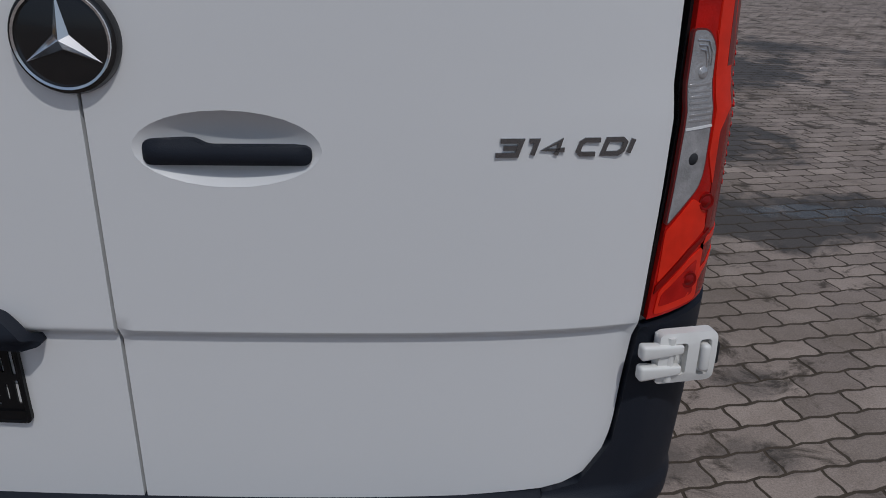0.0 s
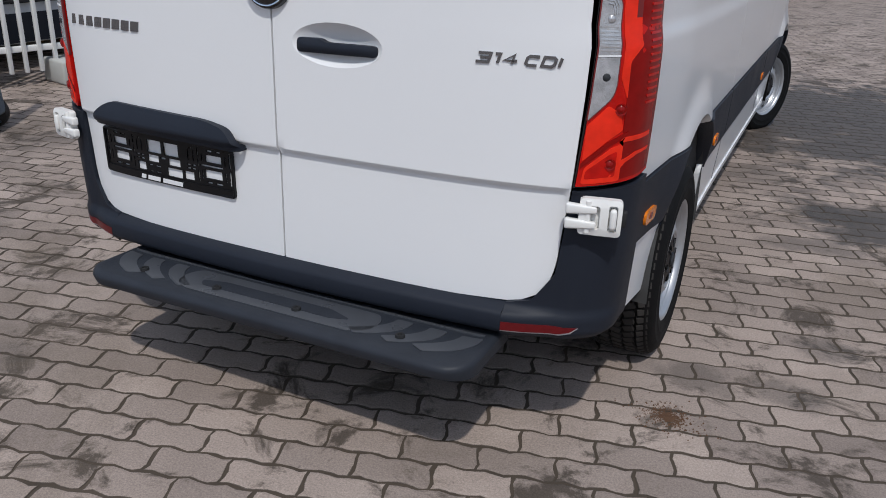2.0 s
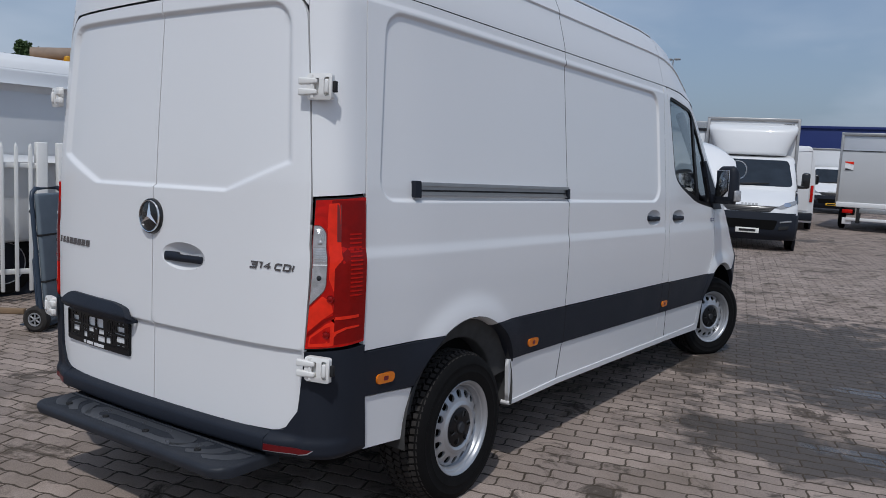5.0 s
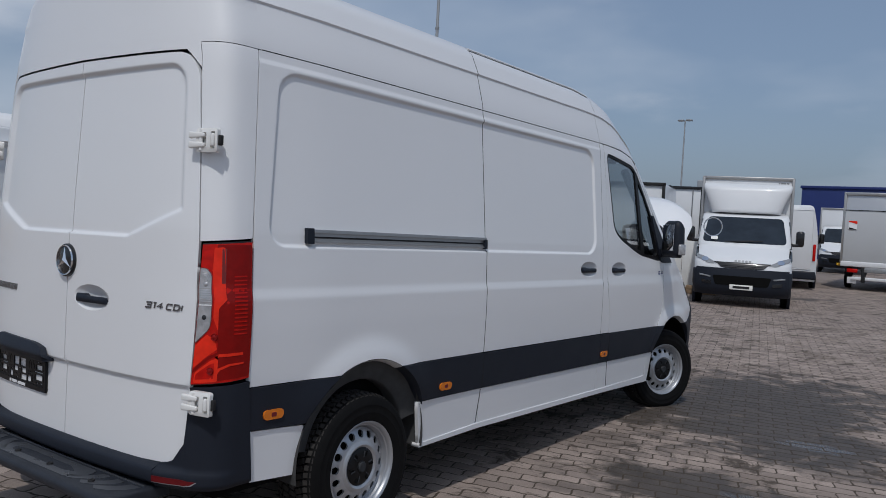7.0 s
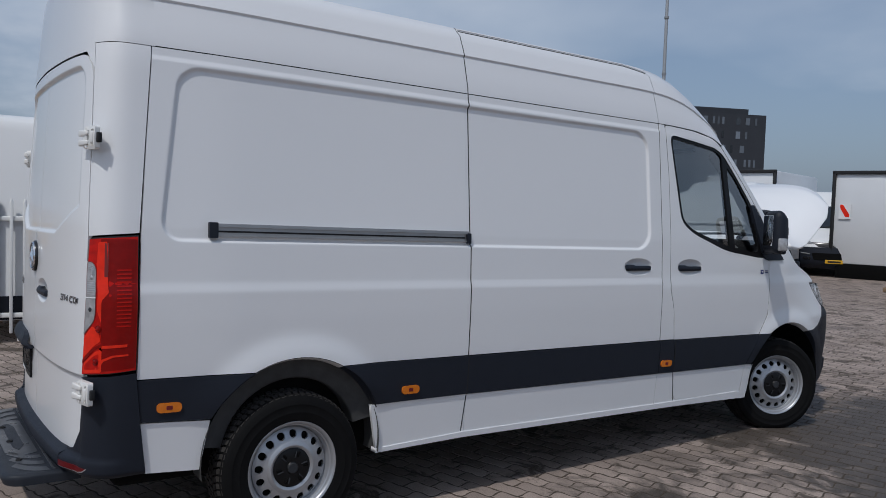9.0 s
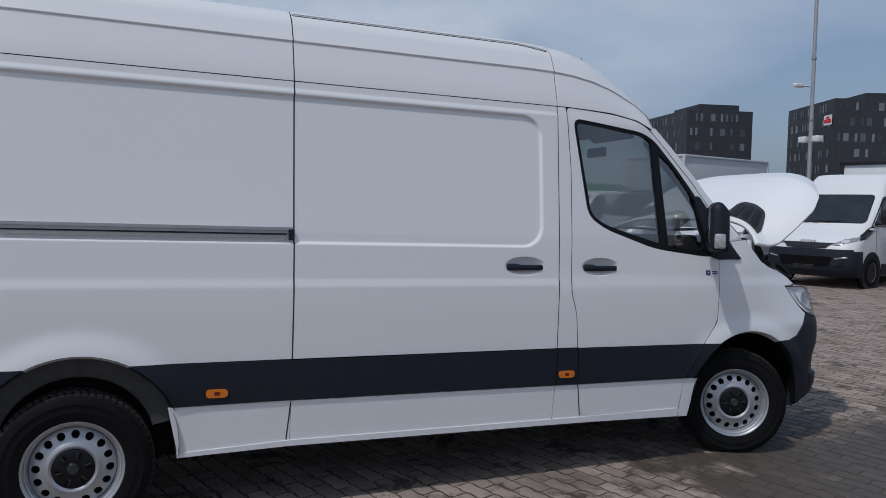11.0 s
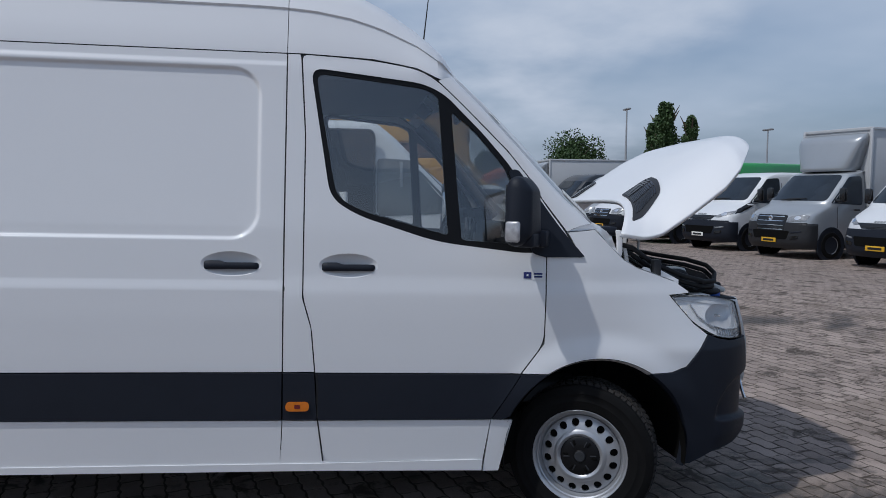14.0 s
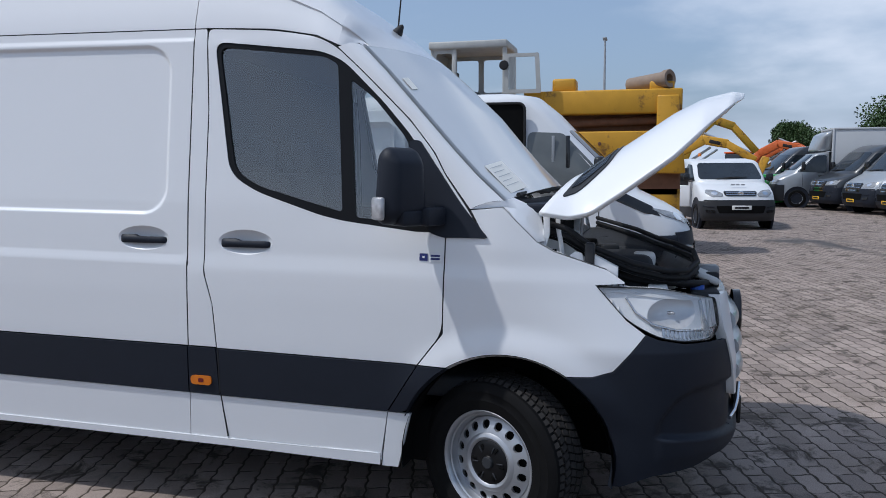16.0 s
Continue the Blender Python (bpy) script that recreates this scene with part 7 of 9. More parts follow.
def patch(name, poly, surf, mat, parent, off=0.008, rows=9, cols=8, back=0.03, label=""):
    """A panel of outline poly (a, b) laid on the surface surf(a, b, off), with thin turned-in edges."""
    bs = [p[1] for p in poly]
    lo, hi = min(bs), max(bs)
    lev = sorted(set([round(lo + (hi - lo) * i / rows, 5) for i in range(rows + 1)] + [round(v, 5) for v in bs]))
    lev = [v for i, v in enumerate(lev) if i == 0 or v - lev[i - 1] > 0.002]
    n = len(poly)
    spans = []
    for v in lev:
        q = min(max(v, lo + 1e-4), hi - 1e-4)
        cut = []
        for i in range(n):
            (a0, b0), (a1, b1) = poly[i - 1], poly[i]
            if (b0 - q) * (b1 - q) < 0:
                cut.append(a0 + (a1 - a0) * (q - b0) / (b1 - b0))
        if cut:
            spans.append((v, min(cut), max(cut)))
    verts, faces = [], []
    for v, x0, x1 in spans:
        verts += [surf(x0 + (x1 - x0) * j / cols, v, off) for j in range(cols + 1)]
    k = cols + 1
    m = len(spans)
    for i in range(m - 1):
        for j in range(cols):
            faces.append((i * k + j, i * k + j + 1, (i + 1) * k + j + 1, (i + 1) * k + j))
    rim = [(0, j) for j in range(k)] + [(i, cols) for i in range(1, m)] + [(m - 1, j) for j in range(cols - 1, -1, -1)] + [(i, 0) for i in range(m - 2, 0, -1)]
    o = len(verts)
    for i, j in rim:
        v, x0, x1 = spans[i]
        verts.append(verts[i * k + j]); verts.append(surf(x0 + (x1 - x0) * j / cols, v, off - back))
    for i in range(len(rim)):
        p, q = o + 2 * i, o + 2 * ((i + 1) % len(rim))
        faces.append((p, q, q + 1, p + 1))
    return raw(name, verts, faces, mat, parent, label)


def stack(name, rings, mat, parent, label=""):
    """Rings of equal count, one above the other, closed at both ends."""
    n = len(rings[0])
    verts = [v for r in rings for v in r]
    faces = [(i * n + j, i * n + (j + 1) % n, (i + 1) * n + (j + 1) % n, (i + 1) * n + j) for i in range(len(rings) - 1) for j in range(n)]
    faces.append(tuple(range(n))[::-1])
    faces.append(tuple((len(rings) - 1) * n + j for j in range(n)))
    return raw(name, verts, faces, mat, parent, label)


def row_pose(x, y, yaw):
    return pose(x, y, 0, 0, 0, yaw)


def plate(parent, y, z, mat, width=0.46):
    p = part("number_plate", box(width, 0.012, 0.105, (0, y, z), 0.004), mat, parent)
    part("plate_bar", box(width * 0.72, 0.004, 0.05, (0, y + (0.008 if y > 0 else -0.008), z), 0.0), M_SEAL, p)
    return p


def van_body(name, m, label, paint, height=2.5, length=5.2, bumper=M_BLACK, plate_mat=M_PLATEY, kind="van", hood=1.30, group="parked vans",
             glass_top=0.0, style="daily", rear_dark=False):
    """A parked commercial vehicle, origin on the ground under the front axle, nose towards +y."""
    t = thing(name, m, label, "van" if kind == "van" else "truck", group)
    small = style == "small"
    w0, F = (0.99, 0.94) if not small else (0.89, 0.80)
    k = hood / 1.42
    gt = glass_top or min(height - 0.10, hood + 0.70)
    rear = -length + F if kind == "van" else -1.05
    cy = F - 0.70 if not small else F - 0.86
    rake = 0.74 if not small else 0.66
    PZ = [0.26 * k, 0.36 * k, 0.50 * k, 0.70 * k, 0.88 * k, 1.00 * k, 1.10 * k, 1.20 * k, 1.30 * k, 1.38 * k, hood + 0.03, gt, gt + (height - gt) * 0.5, height - 0.03, height]
    PY = [F - 0.12, F - 0.03, F, F - 0.01, F - 0.04, F - 0.09, F - 0.17, F - 0.32, F - 0.50, cy + 0.05, cy, cy - rake, cy - rake - 0.20, cy - rake - 0.42, cy - rake - 0.62]
    if style == "master":
        PY[4:9] = [F - 0.02, F - 0.05, F - 0.10, F - 0.24, F - 0.47]
    fz = lambda z: lerp(z, PZ, PY)
    dz = lambda z: lerp(z, [0.3, hood * 0.8, hood, gt, height], [0.44, 0.46, 0.40, 0.24, 0.24])
    wz = lambda z: w0 * (1 - 0.10 * max(0, (z - 1.15)) ** 2 * (1.0 if not small else 2.0)) * lerp(z, [0.2, 0.5, 0.7], [0.97, 1, 1])
    EXP = 2.7

    def front0(x, z):
        w = wz(z)
        return Vector((x, fz(z) - dz(z) * (1 - max(0.0, 1 - min(1, abs(x) / w) ** EXP) ** (1 / EXP)), z))

    def side0(sgn):
        def f(y, z):
            c = fz(z) - dz(z)
            kk = max(0.0, min(0.995, (y - c) / dz(z)))
            return Vector((sgn * wz(z) * (1 - kk ** EXP) ** (1 / EXP), y, z))
        return f

    def lifted(base, out):
        def f(a, b, off):
            e = 0.01
            p = base(a, b)
            nn = (base(a + e, b) - base(a - e, b)).cross(base(a, b + e) - base(a, b - e))
            nn = nn.normalized() if nn.length > 1e-9 else Vector(out)
            if nn.dot(Vector(out)) < 0:
                nn = -nn
            return tuple(p + nn * off)
        return f
    front = lifted(front0, (0, 1, 0.3))
    rings = []
    zl = sorted(set([round(v, 3) for v in PZ] + [round(0.26 * k + (height - 0.26 * k) * i / 26, 3) for i in range(27)]))
    for z in [v for i, v in enumerate(zl) if i == 0 or v - zl[i - 1] > 0.012]:
        w, f, d = wz(z), fz(z), dz(z)
        inset = 0.0 if z < height - 0.10 else 0.09 * (1 - math.sqrt(max(0, 1 - ((z - height + 0.10) / 0.10) ** 2)))
        ring = [(w - inset, rear + inset, z)]
        for i in range(21):
            a = math.pi * i / 20
            c, s_ = math.cos(a), math.sin(a)
            ring.append(((w - inset) * math.copysign(abs(c) ** (2 / EXP), c), f - d + d * s_ ** (2 / EXP), z))
        ring.append((-w + inset, rear + inset, z))
        rings.append(ring)
    stack("body", rings, paint, t)
    # glass
    wb, wt = wz(hood) * 0.885, wz(gt) * 0.85
    patch("windscreen", rounded([(-wb, hood + 0.05), (wb, hood + 0.05), (wt, gt - 0.02), (-wt, gt - 0.02)], 0.10), front, M_VANGLASS, t, 0.006, 10, 14)
    sides = {1: lifted(side0(1), (1, 0, 0)), -1: lifted(side0(-1), (-1, 0, 0))}
    for s in (1, -1):
        sd = sides[s]
        yb, yt = fz(hood) - dz(hood) + 0.16, fz(gt - 0.08) - dz(gt) + 0.06
        by = max(-1.0, rear + 0.08) if not small else -1.15
        patch("side_window", rounded([(yb, hood + 0.0), (yt, gt - 0.06), (by, gt - 0.04), (by, hood - 0.05)], [0.05, 0.06, 0.08, 0.10]), sd, M_VANGLASS, t, 0.005, 9, 8)
        # lamps, bumper corners, trim
        if style == "master":
            lamp = [(0.46, 0.93), (0.90, 0.97), (0.93, 1.10), (0.80, 1.13), (0.50, 1.06)]
        elif style == "sprinter":
            lamp = [(0.52, 0.90), (0.86, 0.92), (0.93, 1.10), (0.72, 1.11), (0.55, 1.03)]
        elif small:
            lamp = [(0.42, 0.98), (0.66, 0.97), (0.80, 1.08), (0.76, 1.18), (0.55, 1.16), (0.40, 1.06)]
        else:
            lamp = [(0.50, 0.98), (0.66, 0.97), (0.93, 1.08), (0.95, 1.18), (0.72, 1.10)]
        hl = patch("headlamp", rounded([(s * a, b * k) for a, b in lamp], 0.03, 3), front, M_LAMPGLASS, t, 0.010, 6, 8)
        ca = sum(a for a, b in lamp) / len(lamp); cb = sum(b for a, b in lamp) / len(lamp)
        patch("lamp_bowl", [(s * (ca + 0.075 * math.cos(i * 0.785)), (cb + 0.05 * math.sin(i * 0.785)) * k) for i in range(8)], front, M_CHROME, hl, 0.016, 4, 4, 0.012)
        if style == "daily":
            patch("pillar_trim", [(F - 0.42, 1.08 * k), (F - 0.52, 1.20 * k), (fz(hood) - dz(hood) + 0.10, hood + 0.02), (fz(hood) - dz(hood) - 0.22, hood + 0.0), (fz(hood) - dz(hood) - 0.02, hood - 0.06), (F - 0.60, 1.12 * k)], sd, M_GLOSSBLACK, t, 0.006, 6, 4)
        patch("fog_lamp", rounded([(s * 0.60, 0.50 * k), (s * 0.78, 0.52 * k), (s * 0.80, 0.60 * k), (s * 0.60, 0.58 * k)], 0.02, 3), front, M_GLOSSBLACK, t, 0.030, 4, 4)
        patch("running_lamp", [(s * 0.62, 0.655 * k), (s * 0.84, 0.69 * k), (s * 0.84, 0.72 * k), (s * 0.62, 0.69 * k)], front, M_LAMPGLASS if style == "daily" else M_BLACK, t, 0.030, 3, 4)
        mi = part("door_mirror", box(0.17, 0.13, 0.34 if not small else 0.20, (s * (w0 + 0.15), cy - 0.40, hood + (0.20 if not small else 0.10)), 0.05, 3), M_GLOSSBLACK, t)
        part("mirror_arm", box(0.20, 0.06, 0.07, (s * (w0 + 0.03), cy - 0.36, hood + 0.06), 0.02), M_GLOSSBLACK, mi)
        for yw in (0.0,) + ((-(3.3 if not small else 2.65),) if kind == "van" else ()):
            part("wheel_arch", lathe([(0.0, 0.0), (0.40, 0.0), (0.42, 0.006), (0.435, 0.0), (0.435, -0.06)], 32), M_BLACK, t, m=pose(s * (w0 + 0.004), yw, 0.34, 0, 0, 0 if s > 0 else 180))
            simple_wheel("wheel", t, pose(s * (w0 + 0.022), yw, 0.335 if not small else 0.31, random.uniform(0, 360), 0, 0 if s > 0 else 180), 0.335 if not small else 0.31)
        patch("bumper_end", [(F - 0.50, 0.26 * k), (F - 0.10, 0.26 * k), (F - 0.10, (0.88 if style != "master" else 0.92) * k), (F - 0.50, (0.84 if style != "master" else 0.90) * k)], sd, bumper, t, 0.017, 8, 8)
        c1 = -0.46
        c0 = rear + 0.05
        if c1 - c0 > 0.3:
            segs = [(c0, c1)] if kind != "van" else [(-(2.84 if not small else 2.18), c1), (c0, -(3.76 if not small else 3.12))]
            for y0, y1 in segs:
                if y1 - y0 > 0.15:
                    patch("side_cladding", [(y0, 0.27 * k), (y1, 0.27 * k), (y1, 0.50), (y0, 0.50)], sd, bumper, t, 0.010, 3, 4)
        for y in (by - 0.07,) + ((-2.3,) if kind == "van" and not small else ()):
            if y > rear + 0.02:
                patch("seam", [(y, 0.52), (y + 0.010, 0.52), (y + 0.010, min(height - 0.3, gt)), (y, min(height - 0.3, gt))], sd, M_SEAL, t, 0.003, 12, 1, 0.01)
        patch("seam", [(fz(hood) - dz(hood) - 0.06, 0.75), (fz(hood) - dz(hood) - 0.05, 0.75), (fz(hood) - dz(hood) - 0.01, hood - 0.08), (fz(hood) - dz(hood) - 0.02, hood - 0.08)], sd, M_SEAL, t, 0.003, 8, 1, 0.01)
        part("door_handle", box(0.03, 0.18, 0.04, (s * (w0 + 0.012), by + 0.18, hood - 0.16), 0.012), M_SEAL, t)
    # nose
    W9 = 0.93 * w0
    patch("front_bumper", [(-W9, 0.26 * k), (W9, 0.26 * k), (W9, 0.88 * k), (0.66, 0.86 * k), (0.56, 0.77 * k), (-0.56, 0.77 * k), (-0.66, 0.86 * k), (-W9, 0.88 * k)] if style != "master" else
          [(-W9, 0.26 * k), (W9, 0.26 * k), (W9, 0.92 * k), (-W9, 0.92 * k)], front, bumper, t, 0.018, 10, 20)
    patch("lower_grille", rounded([(-0.52, 0.50 * k), (0.52, 0.50 * k), (0.58, 0.71 * k), (-0.58, 0.71 * k)], 0.04, 3), front, M_VOID, t, 0.024, 4, 12)
    if style == "daily":
        g = patch("grille", [(-0.50, 0.98 * k), (-0.42, 0.90 * k), (0, 0.875 * k), (0.42, 0.90 * k), (0.50, 0.98 * k), (0.60, 1.02 * k), (0.30, 0.965 * k), (0, 0.955 * k), (-0.30, 0.965 * k), (-0.60, 1.02 * k)], front, M_GLOSSBLACK, t, 0.012, 9, 12)
        for b in (0.905, 0.935):
            patch("grille_bar", [(-0.40, b * k), (0.40, b * k), (0.40, (b + 0.010) * k), (-0.40, (b + 0.010) * k)], front, M_TRIM, g, 0.020, 2, 10, 0.01)
        for i in range(5):
            patch("letter_bar", [(-0.17 + i * 0.07, 1.035 * k), (-0.12 + i * 0.07, 1.035 * k), (-0.12 + i * 0.07, 1.075 * k), (-0.17 + i * 0.07, 1.075 * k)], front, M_GREYPLASTIC, t, 0.008, 2, 2, 0.008)
    else:
        gw, g0, g1 = (0.47, 0.68, 1.10) if style == "master" else ((0.46, 0.76, 1.06) if style == "sprinter" else (0.40, 1.00, 1.13))
        g = patch("grille", rounded([(-gw * 0.92, g0 * k), (gw * 0.92, g0 * k), (gw, g1 * k), (-gw, g1 * k)], 0.05, 3), front, M_GLOSSBLACK, t, 0.022, 8, 12)
        nb_ = 4 if style == "master" else 3
        for i in range(nb_):
            b = g0 + (g1 - g0) * (i + 0.5) / nb_
            patch("grille_bar", [(-gw * 0.86, b * k), (gw * 0.86, b * k), (gw * 0.86, (b + 0.014) * k), (-gw * 0.86, (b + 0.014) * k)], front, M_CHROME, g, 0.032, 2, 10, 0.012)
        p = front(0, (g1 - 0.09) * k, 0.03)
        part("badge", lathe([(0.0, 0.012), (0.035, 0.012), (0.05, 0.02), (0.065, 0.012), (0.07, 0.0)], 24, "Y"), M_CHROME, g, m=Matrix.Translation(p))
    p = front(0, (0.47 if not small else 0.66) * k, 0.03)
    plate(t, p[1], p[2], plate_mat)
    for s in (1, -1):
        part("wiper", tube([front(s * 0.1 + 0.30, hood + 0.04, 0.025), front(s * 0.1, hood + 0.07, 0.03), front(s * 0.1 - 0.28, hood + 0.09, 0.025)], 0.011, 5), M_SEAL, t)
    if kind == "van":
        for s in (1, -1):
            part("tail_lamp", box(0.08, 0.07, 0.5, (s * (w0 - 0.08), rear + 0.005, 1.1), 0.02), M_RED, t)
            part("rear_door", box(w0 - 0.16, 0.02, height - 0.75, (s * (w0 - 0.14) / 2, rear - 0.004, (height + 0.45) / 2), 0.03, 3), paint, t)
        part("rear_bumper", box(2 * w0 - 0.02, 0.14, 0.24, (0, rear + 0.03, 0.42), 0.04, 3), bumper, t)
    return t


def box_body(t, y0, y1, z0, z1, mat, w=1.05, trim=M_ALU, shutters=False):
    """A cargo box behind a cab with corner posts and edge rails."""
    b = part("cargo_box", box(2 * w, y1 - y0, z1 - z0, (0, (y0 + y1) / 2, (z0 + z1) / 2), 0.015), mat, t)
    for s in (1, -1):
        for y in (y0, y1):
            part("corner_post", box(0.07, 0.07, z1 - z0 + 0.02, (s * (w - 0.01), y, (z0 + z1) / 2), 0.012), trim, b)
        for z in (z0, z1):
            part("edge_rail", box(0.06, y1 - y0, 0.07, (s * (w - 0.005), (y0 + y1) / 2, z), 0.012), trim, b)
    for y in (y0, y1):
        part("edge_rail", box(2 * w, 0.06, 0.08, (0, y, z1), 0.012), trim, b)
    part("chassis", box(0.9, y1 - y0 + 0.8, 0.2, (0, (y0 + y1) / 2 + 0.2, z0 - 0.18), 0.02), M_VOID, t)
    for s in (1, -1):
        simple_wheel("rear_wheel", t, pose(s * (w - 0.03), y0 + (y1 - y0) * 0.35, 0.335, 0, 0, 0 if s > 0 else 180), dual=True)
        part("mudguard", box(0.26, 0.85, 0.03, (s * (w - 0.15), y0 + (y1 - y0) * 0.35, z0 - 0.08), 0.01), M_BLACK, t)
    return b


def fairing(t, mat, z0, z1, y_front, y_back):
    """A wind deflector over the cab roof, rounded at the front."""
    rings = []
    for i in range(12):
        q = i / 11
        z = z0 + (z1 - z0) * q
        f = y_front + (y_back + 0.30 - y_front) * q ** 1.35
        if i >= 10:
            f -= 0.08 * (i - 9) ** 1.5
        w = 0.74 + 0.22 * min(1, q * 1.3) - (0.03 if i == 11 else 0)
        d = f - y_back
        ring = [(w, y_back, z)]
        for j in range(17):
            a = math.pi * j / 16
            c, s_ = math.cos(a), math.sin(a)
            ring.append((w * math.copysign(abs(c) ** 0.55, c), y_back + d * (0.45 + 0.55 * s_ ** 0.8), z))
        ring.append((-w, y_back, z))
        rings.append(ring)
    stack("roof_deflector", rings, mat, t)


YAW = 195.0
random.seed(21)
# the row facing the camera
iv = van_body("box_truck", row_pose(-2.15, 17.3, 196), "white box truck with dark bumper and roof deflector", M_WHITE2, 2.05, kind="cab", plate_mat=M_PAPER, hood=1.30, group="", glass_top=1.94)
box_body(iv, -5.2, -1.15, 0.78, 2.85, M_WHITE2, 0.99, M_ALU)
fairing(iv, M_WHITE2, 2.03, 2.74, -0.62, -1.13)
for k, w in enumerate((0.05, 0.04, 0.06, 0.02)):
    part("print_bar", box(w, 0.008, 0.05, (-0.86 + k * 0.06, -1.12, 2.74), 0.0), M_SEAL, iv)
part("paper_notice", box(0.14, 0.01, 0.10, (0.62, 0.14, 1.44), 0.002, turn=Matrix.Rotation(0.8, 4, "X")), M_PAPER, iv)

van_body("panel_van", row_pose(-8.45, 16.95, YAW), "white high-roof panel van with dark bumper", M_WHITE2, 2.48, plate_mat=M_GLOSSBLACK, hood=1.32)
fl = van_body("flatbed_truck", row_pose(-11.55, 16.75, YAW), "white flatbed truck with black headboard rack and yellow plate", M_WHITE2, 2.10, kind="cab", hood=1.32, group="")
part("headboard", box(2.0, 0.06, 1.25, (0, -1.22, 1.5), 0.02), M_GLOSSBLACK, fl)
part("load_bed", box(2.05, 3.2, 0.14, (0, -2.9, 0.95), 0.02), M_GREYPLASTIC, fl)
for s in (1, -1):
    part("rack_post", box(0.07, 0.07, 1.4, (s * 0.98, -1.2, 1.55), 0.01), M_GLOSSBLACK, fl)
    part("side_board", box(0.04, 3.2, 0.40, (s * 1.01, -2.9, 1.2), 0.01), M_GREYPLASTIC, fl)
    simple_wheel("rear_wheel", fl, pose(s * 0.98, -3.2, 0.335, 0, 0, 0 if s > 0 else 180), dual=True)
part("rack_bar", box(2.0, 0.05, 0.05, (0, -1.2, 2.22), 0.01), M_GLOSSBLACK, fl)
ms = van_body("box_truck", row_pose(-14.6, 16.1, YAW), "silver box truck with grey cargo box and roof deflector", M_SILVER, 2.14, kind="cab", hood=1.34, group="", bumper=M_DKBUMPER, style="master")
box_body(ms, -5.6, -1.15, 0.8, 3.15, M_GREYBOX, 1.03, M_GREYBOX)
fairing(ms, M_SILVER, 2.12, 3.05, -0.55, -1.13)
van_body("chassis_van", row_pose(-17.3, 15.5, YAW), "white crew-cab van with black bumper", M_WHITE2, 2.14, length=5.0, plate_mat=M_PAPER, hood=1.32)
van_body("panel_van", row_pose(-20.3, 14.85, YAW), "bright green high-roof panel van with dark bumper", M_GREEN, 2.54, length=6.6, hood=1.32)
van_body("panel_van", row_pose(-22.75, 14.45, YAW), "white high-roof panel van with black bumper", M_WHITE2, 2.5, hood=1.32, style="sprinter")
van_body("panel_van", row_pose(-24.6, 13.9, YAW), "silver panel van with black bumper", M_SILVER, 2.2, hood=1.30, style="sprinter")
van_body("panel_van", row_pose(-26.8, 13.3, YAW), "dark grey panel van with chrome grille", M_DARKPAINT, 2.25, hood=1.30, style="master")
m2 = van_body("box_truck", row_pose(-29.0, 12.0, 180), "silver box truck with a long grey cargo box", M_SILVER, 2.06, kind="cab", hood=1.32, group="", plate_mat=M_PAPER, style="master", bumper=M_DKBUMPER)
box_body(m2, -5.8, -1.15, 0.8, 2.86, M_GREYBOX, 1.04, M_GREYBOX)
fairing(m2, M_SILVER, 2.06, 2.78, -0.55, -1.13)
van_body("panel_van", row_pose(-31.9, 11.6, YAW - 6), "dark grey panel van at the row end", M_DARKPAINT, 2.3, hood=1.30, style="sprinter")
# small van facing the raised bonnet, its door ajar
kg = van_body("small_van", row_pose(-17.5, 8.72, -80), "small white delivery van with dark bumper and open door", M_WHITE2, 1.74, length=4.1, style="small", plate_mat=M_PAPER, hood=1.16, group="", bumper=M_DKBUMPER)
dr = part("open_door", box(0.05, 0.95, 0.55, (1.32, -0.72, 0.78), 0.02, turn=Matrix.Rotation(0.9, 4, "Z")), M_WHITE2, kg)
part("open_door_frame", box(0.04, 0.85, 0.45, (1.32, -0.72, 1.28), 0.02, turn=Matrix.Rotation(0.9, 4, "Z")), M_DARKGLASS, kg)
part("beacon", lathe([(0.0, 0.09), (0.04, 0.08), (0.05, 0.0)], 12, "Z"), M_AMBER, kg, m=Matrix.Translation((0.55, -1.2, 1.80)))
for k, w in enumerate((0.09, 0.08, 0.09)):
    part("letter_bar", box(w, 0.01, 0.05, (-0.12 + k * 0.12, 0.42, 1.085), 0.004, turn=Matrix.Rotation(-1.0, 4, "X")), M_GREYPLASTIC, kg)
# the van parked alongside, sliding door open
nb = van_body("panel_van", row_pose(-6.65, 6.25, 1.0), "white panel van beside the fence with its sliding door open", M_WHITE2, 2.42, length=6.0, hood=1.30, group="", plate_mat=M_PAPER, style="daily")
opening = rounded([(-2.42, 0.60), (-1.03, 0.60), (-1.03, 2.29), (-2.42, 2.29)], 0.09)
# flat black sheet on the closed body stands in for the unlit inside
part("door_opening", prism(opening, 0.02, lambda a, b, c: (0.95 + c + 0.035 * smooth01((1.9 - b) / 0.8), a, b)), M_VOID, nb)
part("opening_seal", tube([(0.975 + 0.035 * smooth01((1.9 - b) / 0.8), a, b) for a, b in opening], 0.016, 6, closed=True), M_SEAL, nb)
for c in nb.children:
    if c.name.startswith("side_window"):
        c.data.materials[0] = M_PALEGLASS
part("window_divider", box(0.012, 0.045, 0.58, (0.974, -0.53, 1.62), 0.003), M_GLOSSBLACK, nb)
part("window_divider", box(0.012, 0.035, 0.58, (0.968, -0.70, 1.62), 0.003), M_GREYPLASTIC, nb)
